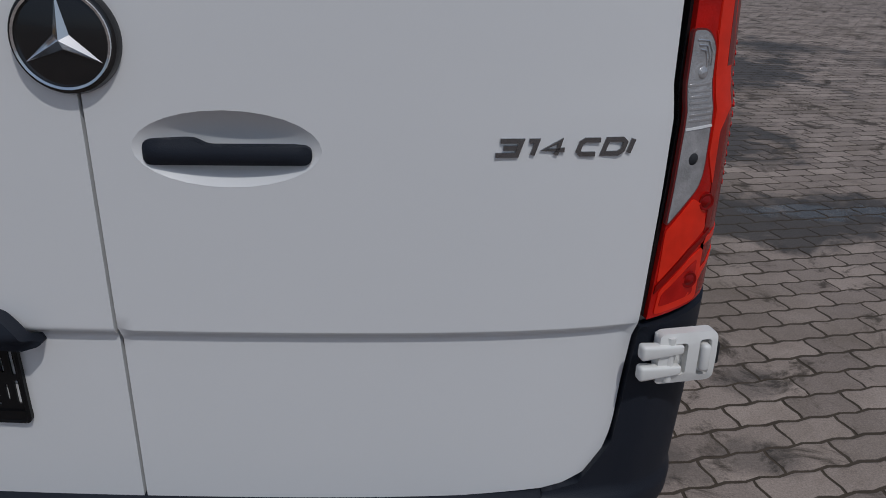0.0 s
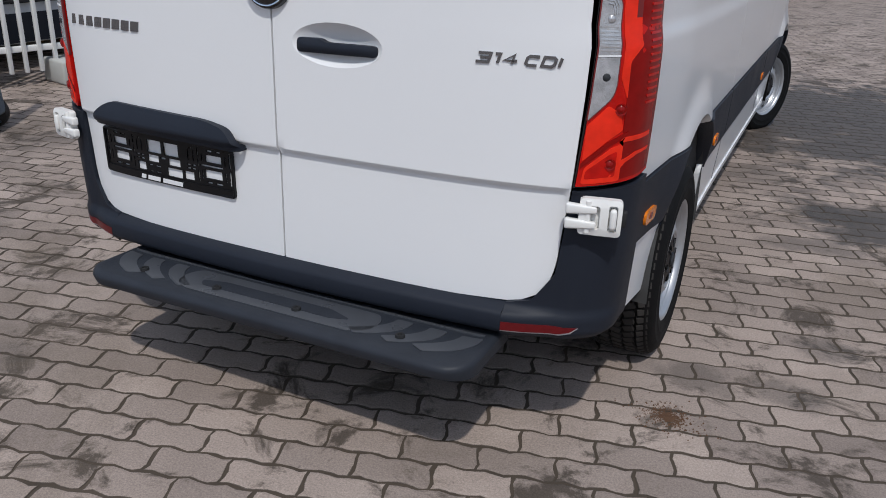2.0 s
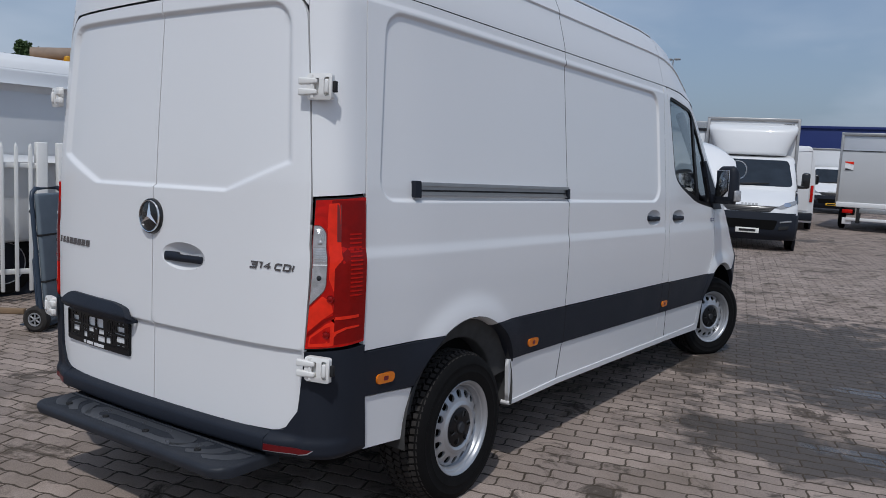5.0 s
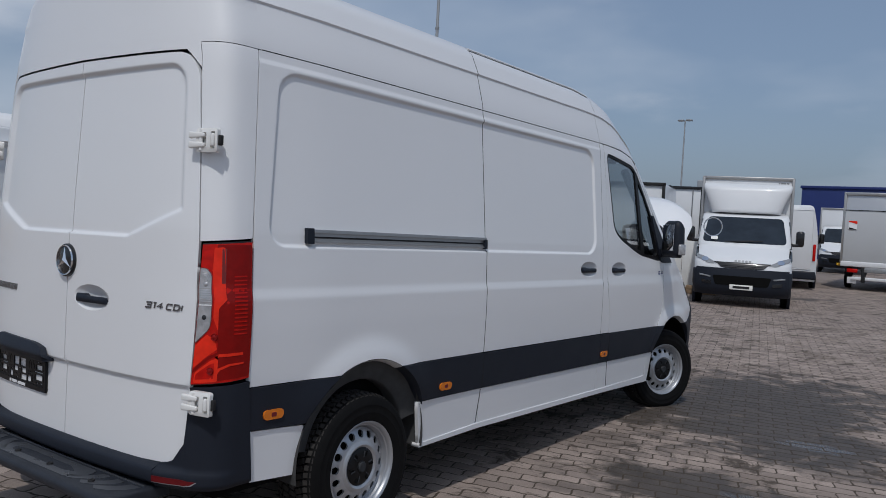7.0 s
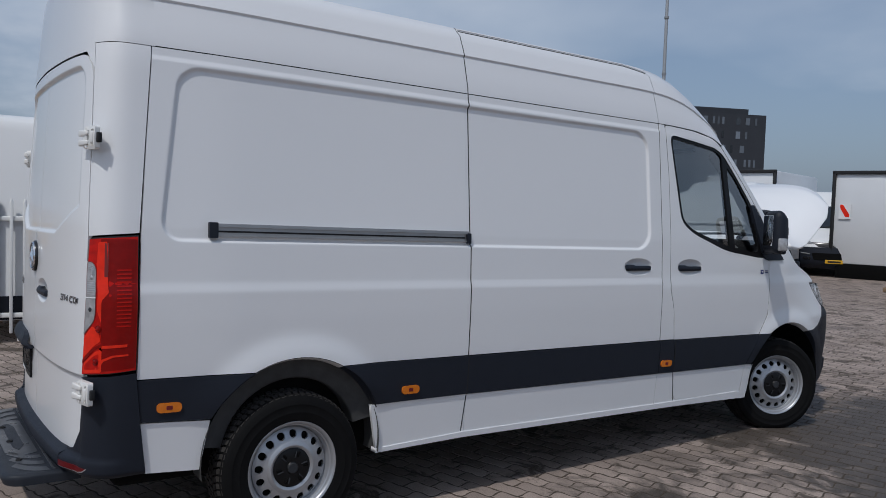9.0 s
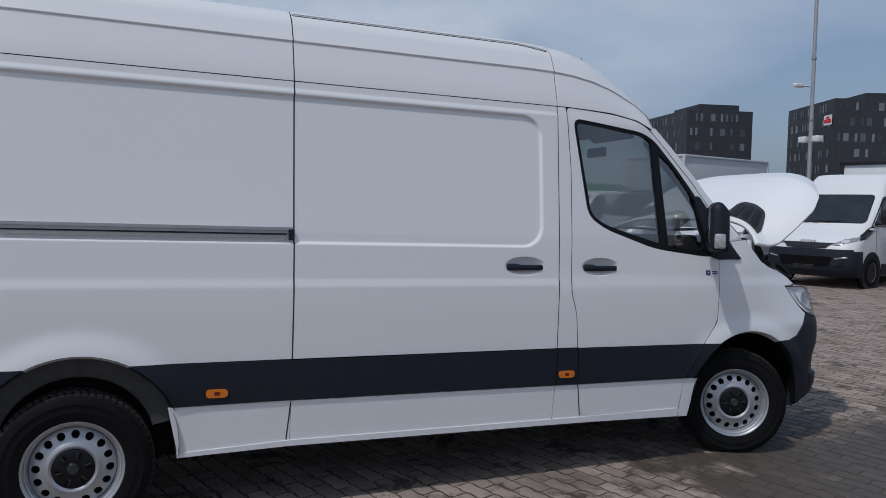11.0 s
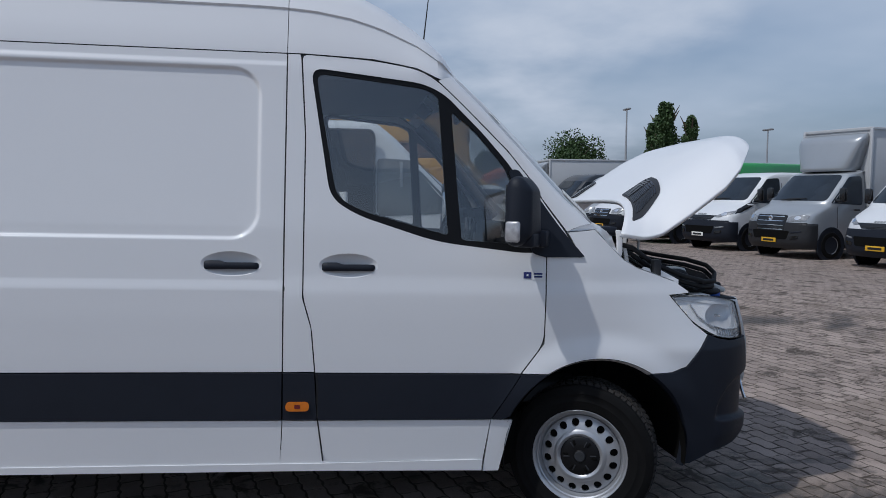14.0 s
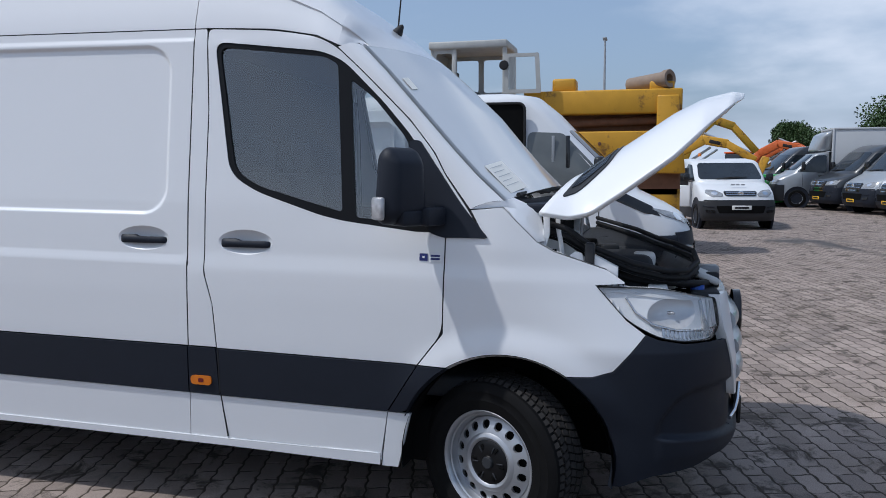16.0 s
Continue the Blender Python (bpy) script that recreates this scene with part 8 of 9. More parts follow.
part("open_sliding_door", box(0.05, 1.35, 1.70, (1.05, -3.12, 1.40), 0.03, 3), M_WHITE2, nb)
part("door_panel_press", box(0.012, 1.12, 0.75, (1.078, -3.12, 1.72), 0.10, 4), M_WHITE2, nb)
# far group beyond the bonnet: tail-lift trucks seen from behind, a trailer and vans
def tail_lift_truck(x, y, yaw, label, w=1.08, h=3.0, mat=M_ALUPANEL):
    t = thing("tail_lift_truck", row_pose(x, y, yaw), label, "truck")
    b = part("cargo_box", box(2 * w, 5.5, h - 0.85, (0, 2.75, 0.85 + (h - 0.85) / 2), 0.02), mat, t)
    part("lift_platform", box(2 * w - 0.1, 0.07, 1.65, (0, -0.06, 1.62), 0.02), M_GREYBOX, t, "raised grey tail-lift platform")
    part("platform_edge", box(2 * w - 0.02, 0.10, 0.16, (0, -0.07, 0.80), 0.02), M_WHITE2, t)
    part("roof_rail", box(2 * w, 0.10, 0.10, (0, 0.0, h - 0.03), 0.02), M_ALU, t)
    part("platform_seam", box(2 * w - 0.1, 0.02, 0.025, (0, -0.10, 2.46), 0.0), M_SEAL, t)
    for s in (1, -1):
        part("corner_post", box(0.08, 0.08, h - 0.8, (s * (w - 0.02), -0.01, 0.85 + (h - 0.85) / 2), 0.015), M_ALU, t)
        f = part("warning_flag", box(0.24, 0.01, 0.26, (s * (w - 0.28), -0.105, 2.0), 0.0), M_WHITEPRINT, t, "red and white warning flag")
        part("flag_stripe", prism([(-0.12, 0.04), (0.12, 0.10), (0.12, 0.13), (-0.12, 0.13)], 0.006, lambda a, b, c: (s * (w - 0.28) + a * s, -0.112 - c, 2.0 + b)), M_REDLIT, f)
        part("flag_stripe", prism([(-0.12, -0.13), (0.10, -0.13), (0.10, -0.07)], 0.006, lambda a, b, c: (s * (w - 0.28) + a * s, -0.112 - c, 2.0 + b)), M_SEAL, f)
        part("tail_lamp", box(0.30, 0.05, 0.12, (s * (w - 0.35), -0.06, 0.60), 0.02), M_RED, t)
        part("mud_flap", box(0.26, 0.03, 0.20, (s * (w - 0.35), -0.02, 0.30), 0.01), M_WHITE2, t)
        part("lift_arm", box(0.12, 0.20, 0.5, (s * 0.42, 0.0, 0.5), 0.02), M_SEAL, t)
        simple_wheel("rear_wheel", t, pose(s * (w - 0.02), 1.35, 0.34, 0, 0, 0 if s > 0 else 180), dual=True)
    part("underrun_bar", box(1.5, 0.08, 0.10, (0, -0.05, 0.36), 0.02), M_WHITE2, t)
    part("lift_motor", box(0.8, 0.16, 0.16, (0, -0.04, 0.64), 0.02), M_GREYPLASTIC, t)
    part("chassis", box(0.9, 5.5, 0.2, (0, 2.75, 0.72), 0.02), M_VOID, t)
    return t


tail_lift_truck(-0.75, 26.6, 4, "aluminium box truck with raised tail lift")
tail_lift_truck(1.95, 27.2, 4, "grey box truck with raised tail lift", mat=M_ALUPANEL)
van_body("panel_van", row_pose(-4.03, 28.81, 12), "white panel van seen from behind", M_WHITE2, 2.5, length=5.5, hood=1.32, group="")
wt = van_body("box_truck", row_pose(-4.0, 39.2, 190), "white box truck behind the others", M_WHITE2, 2.14, kind="cab", hood=1.32, group="")
box_body(wt, -5.2, -1.15, 0.8, 2.95, M_WHITE2, 1.05)
van_body("panel_van", row_pose(-8.6, 23.0, 214), "white panel van with dark cladding", M_WHITE2, 2.45, length=5.6, hood=1.32, group="")
tr = thing("box_trailer", row_pose(-6.6, 27.3, 20), "white box trailer with dark edge frame", "trailer")
part("box", box(2.2, 5.0, 2.2, (0, 2.5, 2.0), 0.02), M_WHITE2, tr)
for s in (1, -1):
    part("edge_post", box(0.09, 0.06, 2.3, (s * 1.08, -0.02, 2.0), 0.01), M_GLOSSBLACK, tr)
    part("lock_rod", tube([(s * 0.28, -0.06, 0.95), (s * 0.28, -0.06, 3.0)], 0.02, 6), M_ALU, tr)
    part("tail_lamp", box(0.22, 0.05, 0.12, (s * 0.85, -0.04, 0.75), 0.02), M_RED, tr)
    simple_wheel("wheel", tr, pose(s * 1.05, 1.6, 0.34, 0, 0, 0 if s > 0 else 180))
part("edge_rail", box(2.2, 0.07, 0.10, (0, -0.02, 3.08), 0.01), M_GLOSSBLACK, tr)
part("door_gap", box(0.03, 0.02, 2.1, (0, -0.015, 2.0), 0.0), M_SEAL, tr)
part("cooling_unit", box(0.9, 0.5, 0.28, (0.3, 0.6, 3.25), 0.03), M_GREYPLASTIC, tr)
part("chassis", box(0.9, 4.8, 0.25, (0, 2.5, 0.78), 0.02), M_VOID, tr)
# white boxes behind the row
for x, y, l, h, lab in ((-10.6, 21.3, 4.2, 2.98, "white storage box with dark roof edge standing behind the row"), (-7.2, 22.5, 3.6, 2.95, "pale grey storage box standing behind the row")):
    t = thing("shipping_container", row_pose(x, y, YAW), lab, "container")
    part("box", box(2.1, l, h - 0.4, (0, -l / 2, 0.4 + (h - 0.4) / 2), 0.02), M_WHITE2, t)
    part("edge_rail", box(2.16, 0.08, 0.10, (0, 0.02, h - 0.02), 0.01), M_SEAL, t)
    for s in (1, -1):
        part("corner_post", box(0.09, 0.08, h - 0.4, (s * 1.03, 0.02, 0.4 + (h - 0.4) / 2), 0.01), M_SEAL, t)
    part("skid", box(1.8, l, 0.4, (0, -l / 2, 0.2), 0.01), M_VOID, t)
    w = part("warning_board", box(0.30, 0.02, 0.42, (0.72, 0.03, 1.85), 0.0), M_WHITEPRINT, t)
    part("stripe", prism([(-0.12, -0.15), (-0.02, -0.15), (0.12, 0.10), (0.12, 0.19), (0.05, 0.19), (-0.12, -0.08)], 0.005, lambda a, b, c: (0.72 + a, 0.042 + c, 1.85 + b)), M_REDLIT, w)

# ---------------------------------------------------------------- white gate panel, fence, hand cart
gate = thing("gate_panel", row_pose(-4.35, 19.6, 22), "white sheet-steel gate panel leaning on timber", "gate")
for k in range(4):
    part("gate_sheet", box(0.40, 0.03, 1.42, (-0.62 + k * 0.41, 0, 0.78), 0.008), M_FENCE, gate)
for x in (-0.84, 0.82):
    part("gate_post", box(0.07, 0.07, 1.55, (x, 0.0, 0.78), 0.01), M_FENCE, gate)
part("gate_foot", box(1.9, 0.35, 0.10, (0.0, -0.05, 0.05), 0.01), M_WOOD, gate)
pile = thing("timber_stack", row_pose(-3.6, 19.0, 15), "weathered timber blocks beside the gate panel", "timber")
for k in range(4):
    part("timber", box(0.7, 0.12, 0.10, (0, -0.15 + 0.13 * (k % 2), 0.05 + 0.10 * (k // 2)), 0.008), M_WOOD, pile)


def fence_panel(x, y, yaw, n, label):
    t = thing("fence_panel", row_pose(x, y, yaw), label, "fence", "yard fence")
    for i in range(n):
        a = i * 0.125
        bm = box(0.032, 0.032, 1.38, (a, 0, 0.80), 0.004)
        pk = part("picket", bm, M_FENCE, t)
        part("picket_tip", lathe([(0.0, 0.05), (0.012, 0.03), (0.02, 0.0), (0.0, -0.002)], 8, "Z"), M_FENCE, pk, m=Matrix.Translation((a, 0, 1.488)))
    for z in (0.30, 1.32):
        part("fence_rail", box(n * 0.125 + 0.05, 0.035, 0.05, ((n - 1) * 0.0625, 0.02, z), 0.006), M_FENCE, t)
    for a in (-0.10, (n - 1) * 0.125 + 0.10):
        part("fence_post", box(0.10, 0.10, 1.55, (a, 0.02, 0.775), 0.01), M_FENCE, t)
    return t


fence_panel(-5.62, 1.20, 77, 16, "white steel picket fence panel with pointed bars")
fence_panel(-6.12, -1.0, 77, 16, "white steel picket fence panel with pointed bars")
fence_panel(-5.14, 3.42, 77, 12, "white steel picket fence panel with pointed bars")
kerb = thing("concrete_base", row_pose(-4.92, 4.35, 78), "grey concrete fence base block on the paving", "block")
part("base_block", box(0.75, 0.34, 0.20, (0, 0, 0.10), 0.02), M_CRANEGREY, kerb)
bag = thing("plastic_bag", row_pose(-4.35, 4.05, 30), "crumpled white plastic bag on the ground", "bag")
bm = bmesh.new()
bmesh.ops.create_icosphere(bm, subdivisions=3, radius=0.15)
for v in bm.verts:
    k = 1 + 0.45 * noise.noise(v.co * 14)
    v.co = Vector((v.co.x * k * 1.25, v.co.y * k, v.co.z * k * 0.6 + 0.07))
part("bag_skin", bm, M_DIRTWHITE, bag, smooth=False)

cart = thing("hand_cart", row_pose(-3.98, 2.62, -62), "navy steel hand cart with a folded grey cover standing upright", "cart")
LEAN_BACK = Matrix.Rotation(0.085, 4, "X")
fr = [(-0.21, 0, 0.10), (-0.21, 0, 1.10), (-0.195, 0, 1.15), (-0.15, 0, 1.18), (0.15, 0, 1.18), (0.195, 0, 1.15), (0.21, 0, 1.10), (0.21, 0, 0.10)]
part("tube_frame", tube(fr, 0.018, 8), M_FRAME, cart, m=LEAN_BACK)
cover = part("cover", box(0.40, 0.045, 1.04, (0, 0.030, 0.62), 0.02, 3), M_CANVAS, cart, "blue-grey folded cover", m=LEAN_BACK)
for z in (0.42, 0.80):
    part("strap", box(0.41, 0.060, 0.016, (0, 0.030, z), 0.004), M_SEAL, cover)
    part("cross_tube", tube([(-0.21, -0.01, z + 0.015), (0.21, -0.01, z + 0.015)], 0.011, 8), M_FRAME, cart, m=LEAN_BACK)
part("front_hoop", tube([(-0.19, -0.02, 0.74), (-0.13, -0.10, 0.69), (0.00, -0.14, 0.64), (0.04, -0.145, 0.58), (0.05, -0.14, 0.12)], 0.013, 8), M_FRAME, cart, m=LEAN_BACK)
part("handle_tube", tube([(-0.20, -0.05, 0.72), (-0.06, -0.07, 0.86)], 0.012, 8), M_FRAME, cart, m=LEAN_BACK)
part("grip", tube([(-0.06, -0.07, 0.86), (0.10, -0.09, 1.00)], 0.020, 10), M_SEAL, cart, "black rubber grip", m=LEAN_BACK)
part("drawbar", tube([(-0.18, -0.03, 0.55), (-0.75, -0.35, 0.03)], 0.013, 8), M_SEAL, cart)
for s in (-1, 1):
    w = part("cart_tyre", lathe([(0.055, -0.03), (0.085, -0.040), (0.105, -0.028), (0.108, 0.0), (0.105, 0.028), (0.085, 0.040), (0.055, 0.03)], 26, "X"), M_TREAD, cart, m=Matrix.Translation((s * 0.20, -0.06, 0.108)))
    part("cart_rim", lathe([(0.044, 0.020), (0.050, 0.036), (0.056, 0.036), (0.058, 0.020)], 22, "X"), M_STEEL, w)
    part("rim_back", lathe([(0.0, 0.012), (0.05, 0.014), (0.055, -0.014), (0.0, -0.014)], 18, "X"), M_VOID, w)
    part("cart_hub", lathe([(0.0, 0.040), (0.012, 0.038), (0.015, 0.012)], 12, "X"), M_STEEL, w)
    for i in range(6):
        part("spoke", box(0.012, 0.012, 0.040, (0, 0, 0), 0.002, turn=Matrix.Rotation(i * math.pi / 3, 4, "X") @ Matrix.Translation((0.026, 0, 0.030))), M_STEEL, w)
part("axle", tube([(-0.20, -0.06, 0.108), (0.20, -0.06, 0.108)], 0.012, 8), M_FRAME, cart)
part("foot_plate", box(0.42, 0.22, 0.012, (0, -0.10, 0.05), 0.003), M_FRAME, cart)
bar = thing("timber_bar", row_pose(-4.9, 2.5, 40), "brown timber bar lying on the paving", "timber")
part("bar", box(0.6, 0.06, 0.05, (0, 0, 0.026), 0.008), M_WOOD, bar)

# ---------------------------------------------------------------- yellow mobile crane
cr_ = thing("mobile_crane", row_pose(-11.0, 5.4, 0), "worn yellow mobile crane with a grey driver cab", "crane")
part("carrier", box(2.4, 8.5, 0.5, (-1.2, -2.45, 0.95), 0.05), M_YELLOW, cr_)
for y in (-5.6, -4.1, -0.6, 0.9):
    for x in (0.05, -2.45):
        simple_wheel("wheel", cr_, pose(x, y, 0.55, 0, 0, 0 if x > -1 else 180), r=0.55, w=0.35)
part("upper_beam", box(0.9, 2.75, 0.42, (-0.25, 0.42, 2.68), 0.03), M_YELLOW, cr_)
part("lower_beam", box(0.9, 2.70, 0.5, (-0.30, 0.40, 1.92), 0.03), M_YELLOW, cr_)
part("side_web", box(0.6, 2.7, 0.36, (-0.45, 0.40, 2.32), 0.02), M_RUST, cr_)
eb = box(1.1, 0.5, 1.35, (-0.30, 1.62, 2.10), 0.03)
for vtx in eb.verts:
    vtx.co.y -= max(0.0, vtx.co.y - 1.62) * 0.55 * (vtx.co.z - 1.425) / 1.35
part("end_block", eb, M_YELLOW, cr_)
part("ballast", box(2.0, 0.9, 0.9, (-1.0, 1.35, 1.45), 0.05), M_RUST, cr_)
part("lug", box(0.5, 0.42, 0.24, (-0.2, -0.25, 3.0), 0.04), M_YELLOW, cr_)
pd = Vector((0.62, 0.78, 0.06)).normalized()
pipe_m = Matrix.Translation((0.10, 1.56, 3.06)) @ pd.to_track_quat("Y", "Z").to_matrix().to_4x4()
part("pipe", lathe([(0.085, -0.25), (0.085, 0.02), (0.105, 0.03), (0.155, 0.03), (0.160, 0.02), (0.160, -0.07), (0.135, -0.085), (0.130, -0.85), (0.0, -0.85)], 28, "Y"), M_PIPE, cr_, "rusty grey steel pipe end", m=pipe_m)
part("pipe_bore", lathe([(0.0, -0.24), (0.086, -0.24), (0.086, -0.02)], 20, "Y"), M_VOID, cr_, m=pipe_m)
part("pipe_saddle", box(0.34, 0.42, 0.16, (-0.10, 1.45, 2.95), 0.03), M_YELLOW, cr_)
part("beam_rib", box(0.03, 0.05, 0.40, (0.205, -0.62, 2.68), 0.008), M_YELLOW, cr_)
part("ram", tube([(-0.06, -0.8, 2.30), (-0.06, 1.4, 2.36)], 0.075, 14), M_RUST, cr_, "dirty hydraulic ram in the recess")
for y in (-0.75, -0.2, 0.4, 1.0):
    part("beam_bolt", lathe([(0.0, 0.02), (0.03, 0.018), (0.034, 0.0)], 8), M_RUST, cr_, m=Matrix.Translation((0.152, y, 1.95)))
part("label_plate", box(0.02, 0.34, 0.16, (0.27, 1.62, 1.95), 0.004), M_WHITEPRINT, cr_)
cabm = part("driver_cab", box(1.2, 1.45, 0.14, (-0.2, -1.95, 3.74), 0.03), M_CRANEGREY, cr_, "grey driver cab with moss on its roof")
part("cab_back", box(1.1, 0.06, 0.95, (-0.2, -2.62, 3.2), 0.02), M_CRANEGREY, cabm)
part("cab_floor", box(1.2, 1.45, 0.10, (-0.2, -1.95, 2.72), 0.02), M_CRANEGREY, cabm)
for x, y in ((0.33, -1.28), (0.33, -2.2), (-0.73, -1.28)):
    part("cab_post", box(0.07, 0.07, 0.95, (x, y, 3.2), 0.01), M_CRANEGREY, cabm)
part("cab_seat", box(0.45, 0.45, 0.14, (-0.3, -2.10, 2.88), 0.04, 3), M_SEAL, cabm)
part("seat_back", box(0.42, 0.12, 0.45, (-0.3, -2.36, 3.12), 0.04, 3), M_SEAL, cabm)
part("cab_mirror", lathe([(0.0, 0.03), (0.07, 0.026), (0.085, 0.0), (0.0, -0.01)], 18), M_SEAL, cabm, m=Matrix.Translation((0.42, -1.28, 3.35)))
dv, df = cut_mesh(rounded([(-1.26, 2.85), (-0.62, 2.85), (-0.66, 3.55), (-1.26, 3.55)], 0.03), [rounded([(-1.20, 2.92), (-0.70, 2.92), (-0.73, 3.49), (-1.20, 3.49)], 0.03)], 0.2, 0.2, 0.0, 0.04, False, lambda a, b, o: (0.40 + o, a, b))
raw("cab_door", dv, df, M_CRANEGREY, cabm)
fv, ff = cut_mesh(rounded([(-2.62, 2.75), (-1.28, 2.75), (-1.28, 3.70), (-2.62, 3.70)], 0.03), [rounded([(-2.52, 2.98), (-1.98, 2.98), (-1.98, 3.60), (-2.52, 3.60)], 0.06), rounded([(-1.88, 2.98), (-1.38, 2.98), (-1.38, 3.60), (-1.88, 3.60)], 0.06)], 0.2, 0.2, 0.0, 0.04, False, lambda a, b, o: (-0.74 + o, a, b))
raw("cab_side_frame", fv, ff, M_CRANEGREY, cabm)
fv, ff = cut_mesh(rounded([(-2.62, 2.75), (-2.16, 2.75), (-2.16, 3.70), (-2.62, 3.70)], 0.03), [rounded([(-2.54, 3.02), (-2.25, 3.02), (-2.25, 3.60), (-2.54, 3.60)], 0.05)], 0.2, 0.2, 0.0, 0.04, False, lambda a, b, o: (0.34 + o, a, b))
raw("cab_side_frame", fv, ff, M_CRANEGREY, cabm)
raw("cab_door_glass", [(0.385, -1.2, 2.9), (0.385, -0.7, 2.9), (0.385, -0.72, 3.5), (0.385, -1.2, 3.5)], [[0, 1, 2, 3]], M_GLASS, cabm)


def excavator(x, y, yaw, paint, label, reach=1.0):
    t = thing("excavator", row_pose(x, y, yaw) @ Matrix.Diagonal((0.82, 0.82, 0.80, 1)), label, "excavator", "parked excavators")
    for s in (1, -1):
        tb = part("track", prism(rounded([(-1.7, 0.05), (1.7, 0.05), (1.9, 0.4), (1.6, 0.75), (-1.6, 0.75), (-1.9, 0.4)], 0.2), 0.5, lambda a, b, c: (s * 0.9 - 0.25 + c, a, b)), M_VOID, t)
    part("house", box(2.3, 3.0, 0.9, (0, -0.5, 1.45), 0.12, 3), paint, t)
    part("operator_cab", box(0.95, 1.5, 1.35, (-0.65, 0.3, 2.0), 0.12, 3), M_DARKGLASS, t)
    part("cab_roof", box(1.0, 1.55, 0.10, (-0.65, 0.3, 2.70), 0.04), paint, t)
    pts = [(0.3, 0.8, 1.5)] + [(0.3, y, 1.5 + (z - 1.5) * reach) for y, z in ((1.6, 2.6), (2.6, 3.15), (3.6, 2.95), (4.8, 2.2))]
    bm = bmesh.new()
    for a, b, w in zip(pts, pts[1:], (0.42, 0.46, 0.42, 0.34)):
        a, b = Vector(a), Vector(b)
        d = b - a
        box(0.34, d.length + 0.12, w, tuple((a + b) / 2), 0.05, bm=bm, turn=Matrix.Rotation(math.atan2(d.z, d.y), 4, "X"))
    bo = part("boom", bm, paint, t)
    part("print_bar", box(0.36, 0.5, 0.16, (0.3, 3.1, 3.02), 0.01, turn=Matrix.Rotation(-0.25, 4, "X")), M_SEAL, bo)
    part("stick", box(0.26, 2.3, 0.34, (0.3, 4.9, 1.25), 0.04, turn=Matrix.Rotation(radians(70), 4, "X")), paint, t)
    part("boom_ram", tube([(0.1, 1.2, 1.6), (0.1, 2.9, 2.8)], 0.06, 8), M_STEEL, t)
    part("stick_ram", tube([(0.3, 2.6, 3.45), (0.3, 4.6, 2.55)], 0.06, 8), M_STEEL, t)
    part("bucket", prism(rounded([(4.3, 0.1), (5.0, 0.1), (5.2, 0.5), (4.9, 0.75), (4.35, 0.6)], 0.1), 0.8, lambda a, b, c: (-0.1 + c, a, b)), M_RUST, t)
    return t


excavator(-28.6, 6.6, -8, M_YELLOW, "worn yellow tracked excavator with arched boom")
excavator(-32.5, 7.2, 10, M_YELLOW, "worn yellow tracked excavator with raised boom standing behind", 1.75)
excavator(-36.5, 10.5, -20, M_ORANGE, "orange tracked excavator far behind")
excavator(-39.5, 16.0, 170, M_ORANGE, "orange tracked excavator far behind")
skip = thing("skip", row_pose(-30.5, 10.6, 0), "green steel skip by the excavators", "container")
part("skip_tub", prism([(-1.2, 0.1), (1.2, 0.1), (1.5, 1.2), (-1.5, 1.2)], 1.8, lambda a, b, c: (-0.9 + c, a, b), 0.03), M_GREEN, skip)


# ---------------------------------------------------------------- lamp masts
def mast(x, y, h, r, label, head=True):
    t = thing("lamp_mast", row_pose(x, y, 0), label, "lamp post", "yard lamp masts")
    part("mast", tube([(0, 0, 0), (0, 0, h * 0.5), (0, 0, h)], [r, r * 0.8, r * 0.55], 10), M_POLE, t)
    if head:
        for s in (1, -1):
            part("lamp_head", box(0.42, 0.30, 0.12, (s * 0.30, 0, h), 0.03), M_GREYPLASTIC, t)
    return t


mast(-17.9, 55.8, 9.5, 0.075, "thin grey floodlight mast")
mast(-52.7, 25.2, 7.6, 0.10, "thin grey steel lamp post")
mast(-56.3, 3.5, 10.7, 0.12, "tall grey steel lamp post")
mast(-48.0, 33.6, 5.9, 0.08, "thin grey steel lamp post")
cm = mast(-21.2, 30.3, 22.0, 0.095, "thick grey camera mast with white boxes", False)
for s in (1, -1):
    part("mast_box", box(0.36, 0.30, 0.26, (s * 0.36, 0, 4.75), 0.02), M_WHITE2, cm)
part("security_camera", box(0.18, 0.5, 0.18, (-0.5, -0.3, 7.1), 0.04), M_WHITE2, cm)
part("camera_arm", tube([(0, 0, 7.0), (-0.45, -0.1, 7.1)], 0.04, 6), M_POLE, cm)
for z in (5.6, 8.2, 10.8):
    part("mast_band", lathe([(0.078, -0.05), (0.105, -0.05), (0.105, 0.05), (0.078, 0.05)], 12, "Z"), M_GREYPLASTIC, cm, m=Matrix.Translation((0, 0, z)))


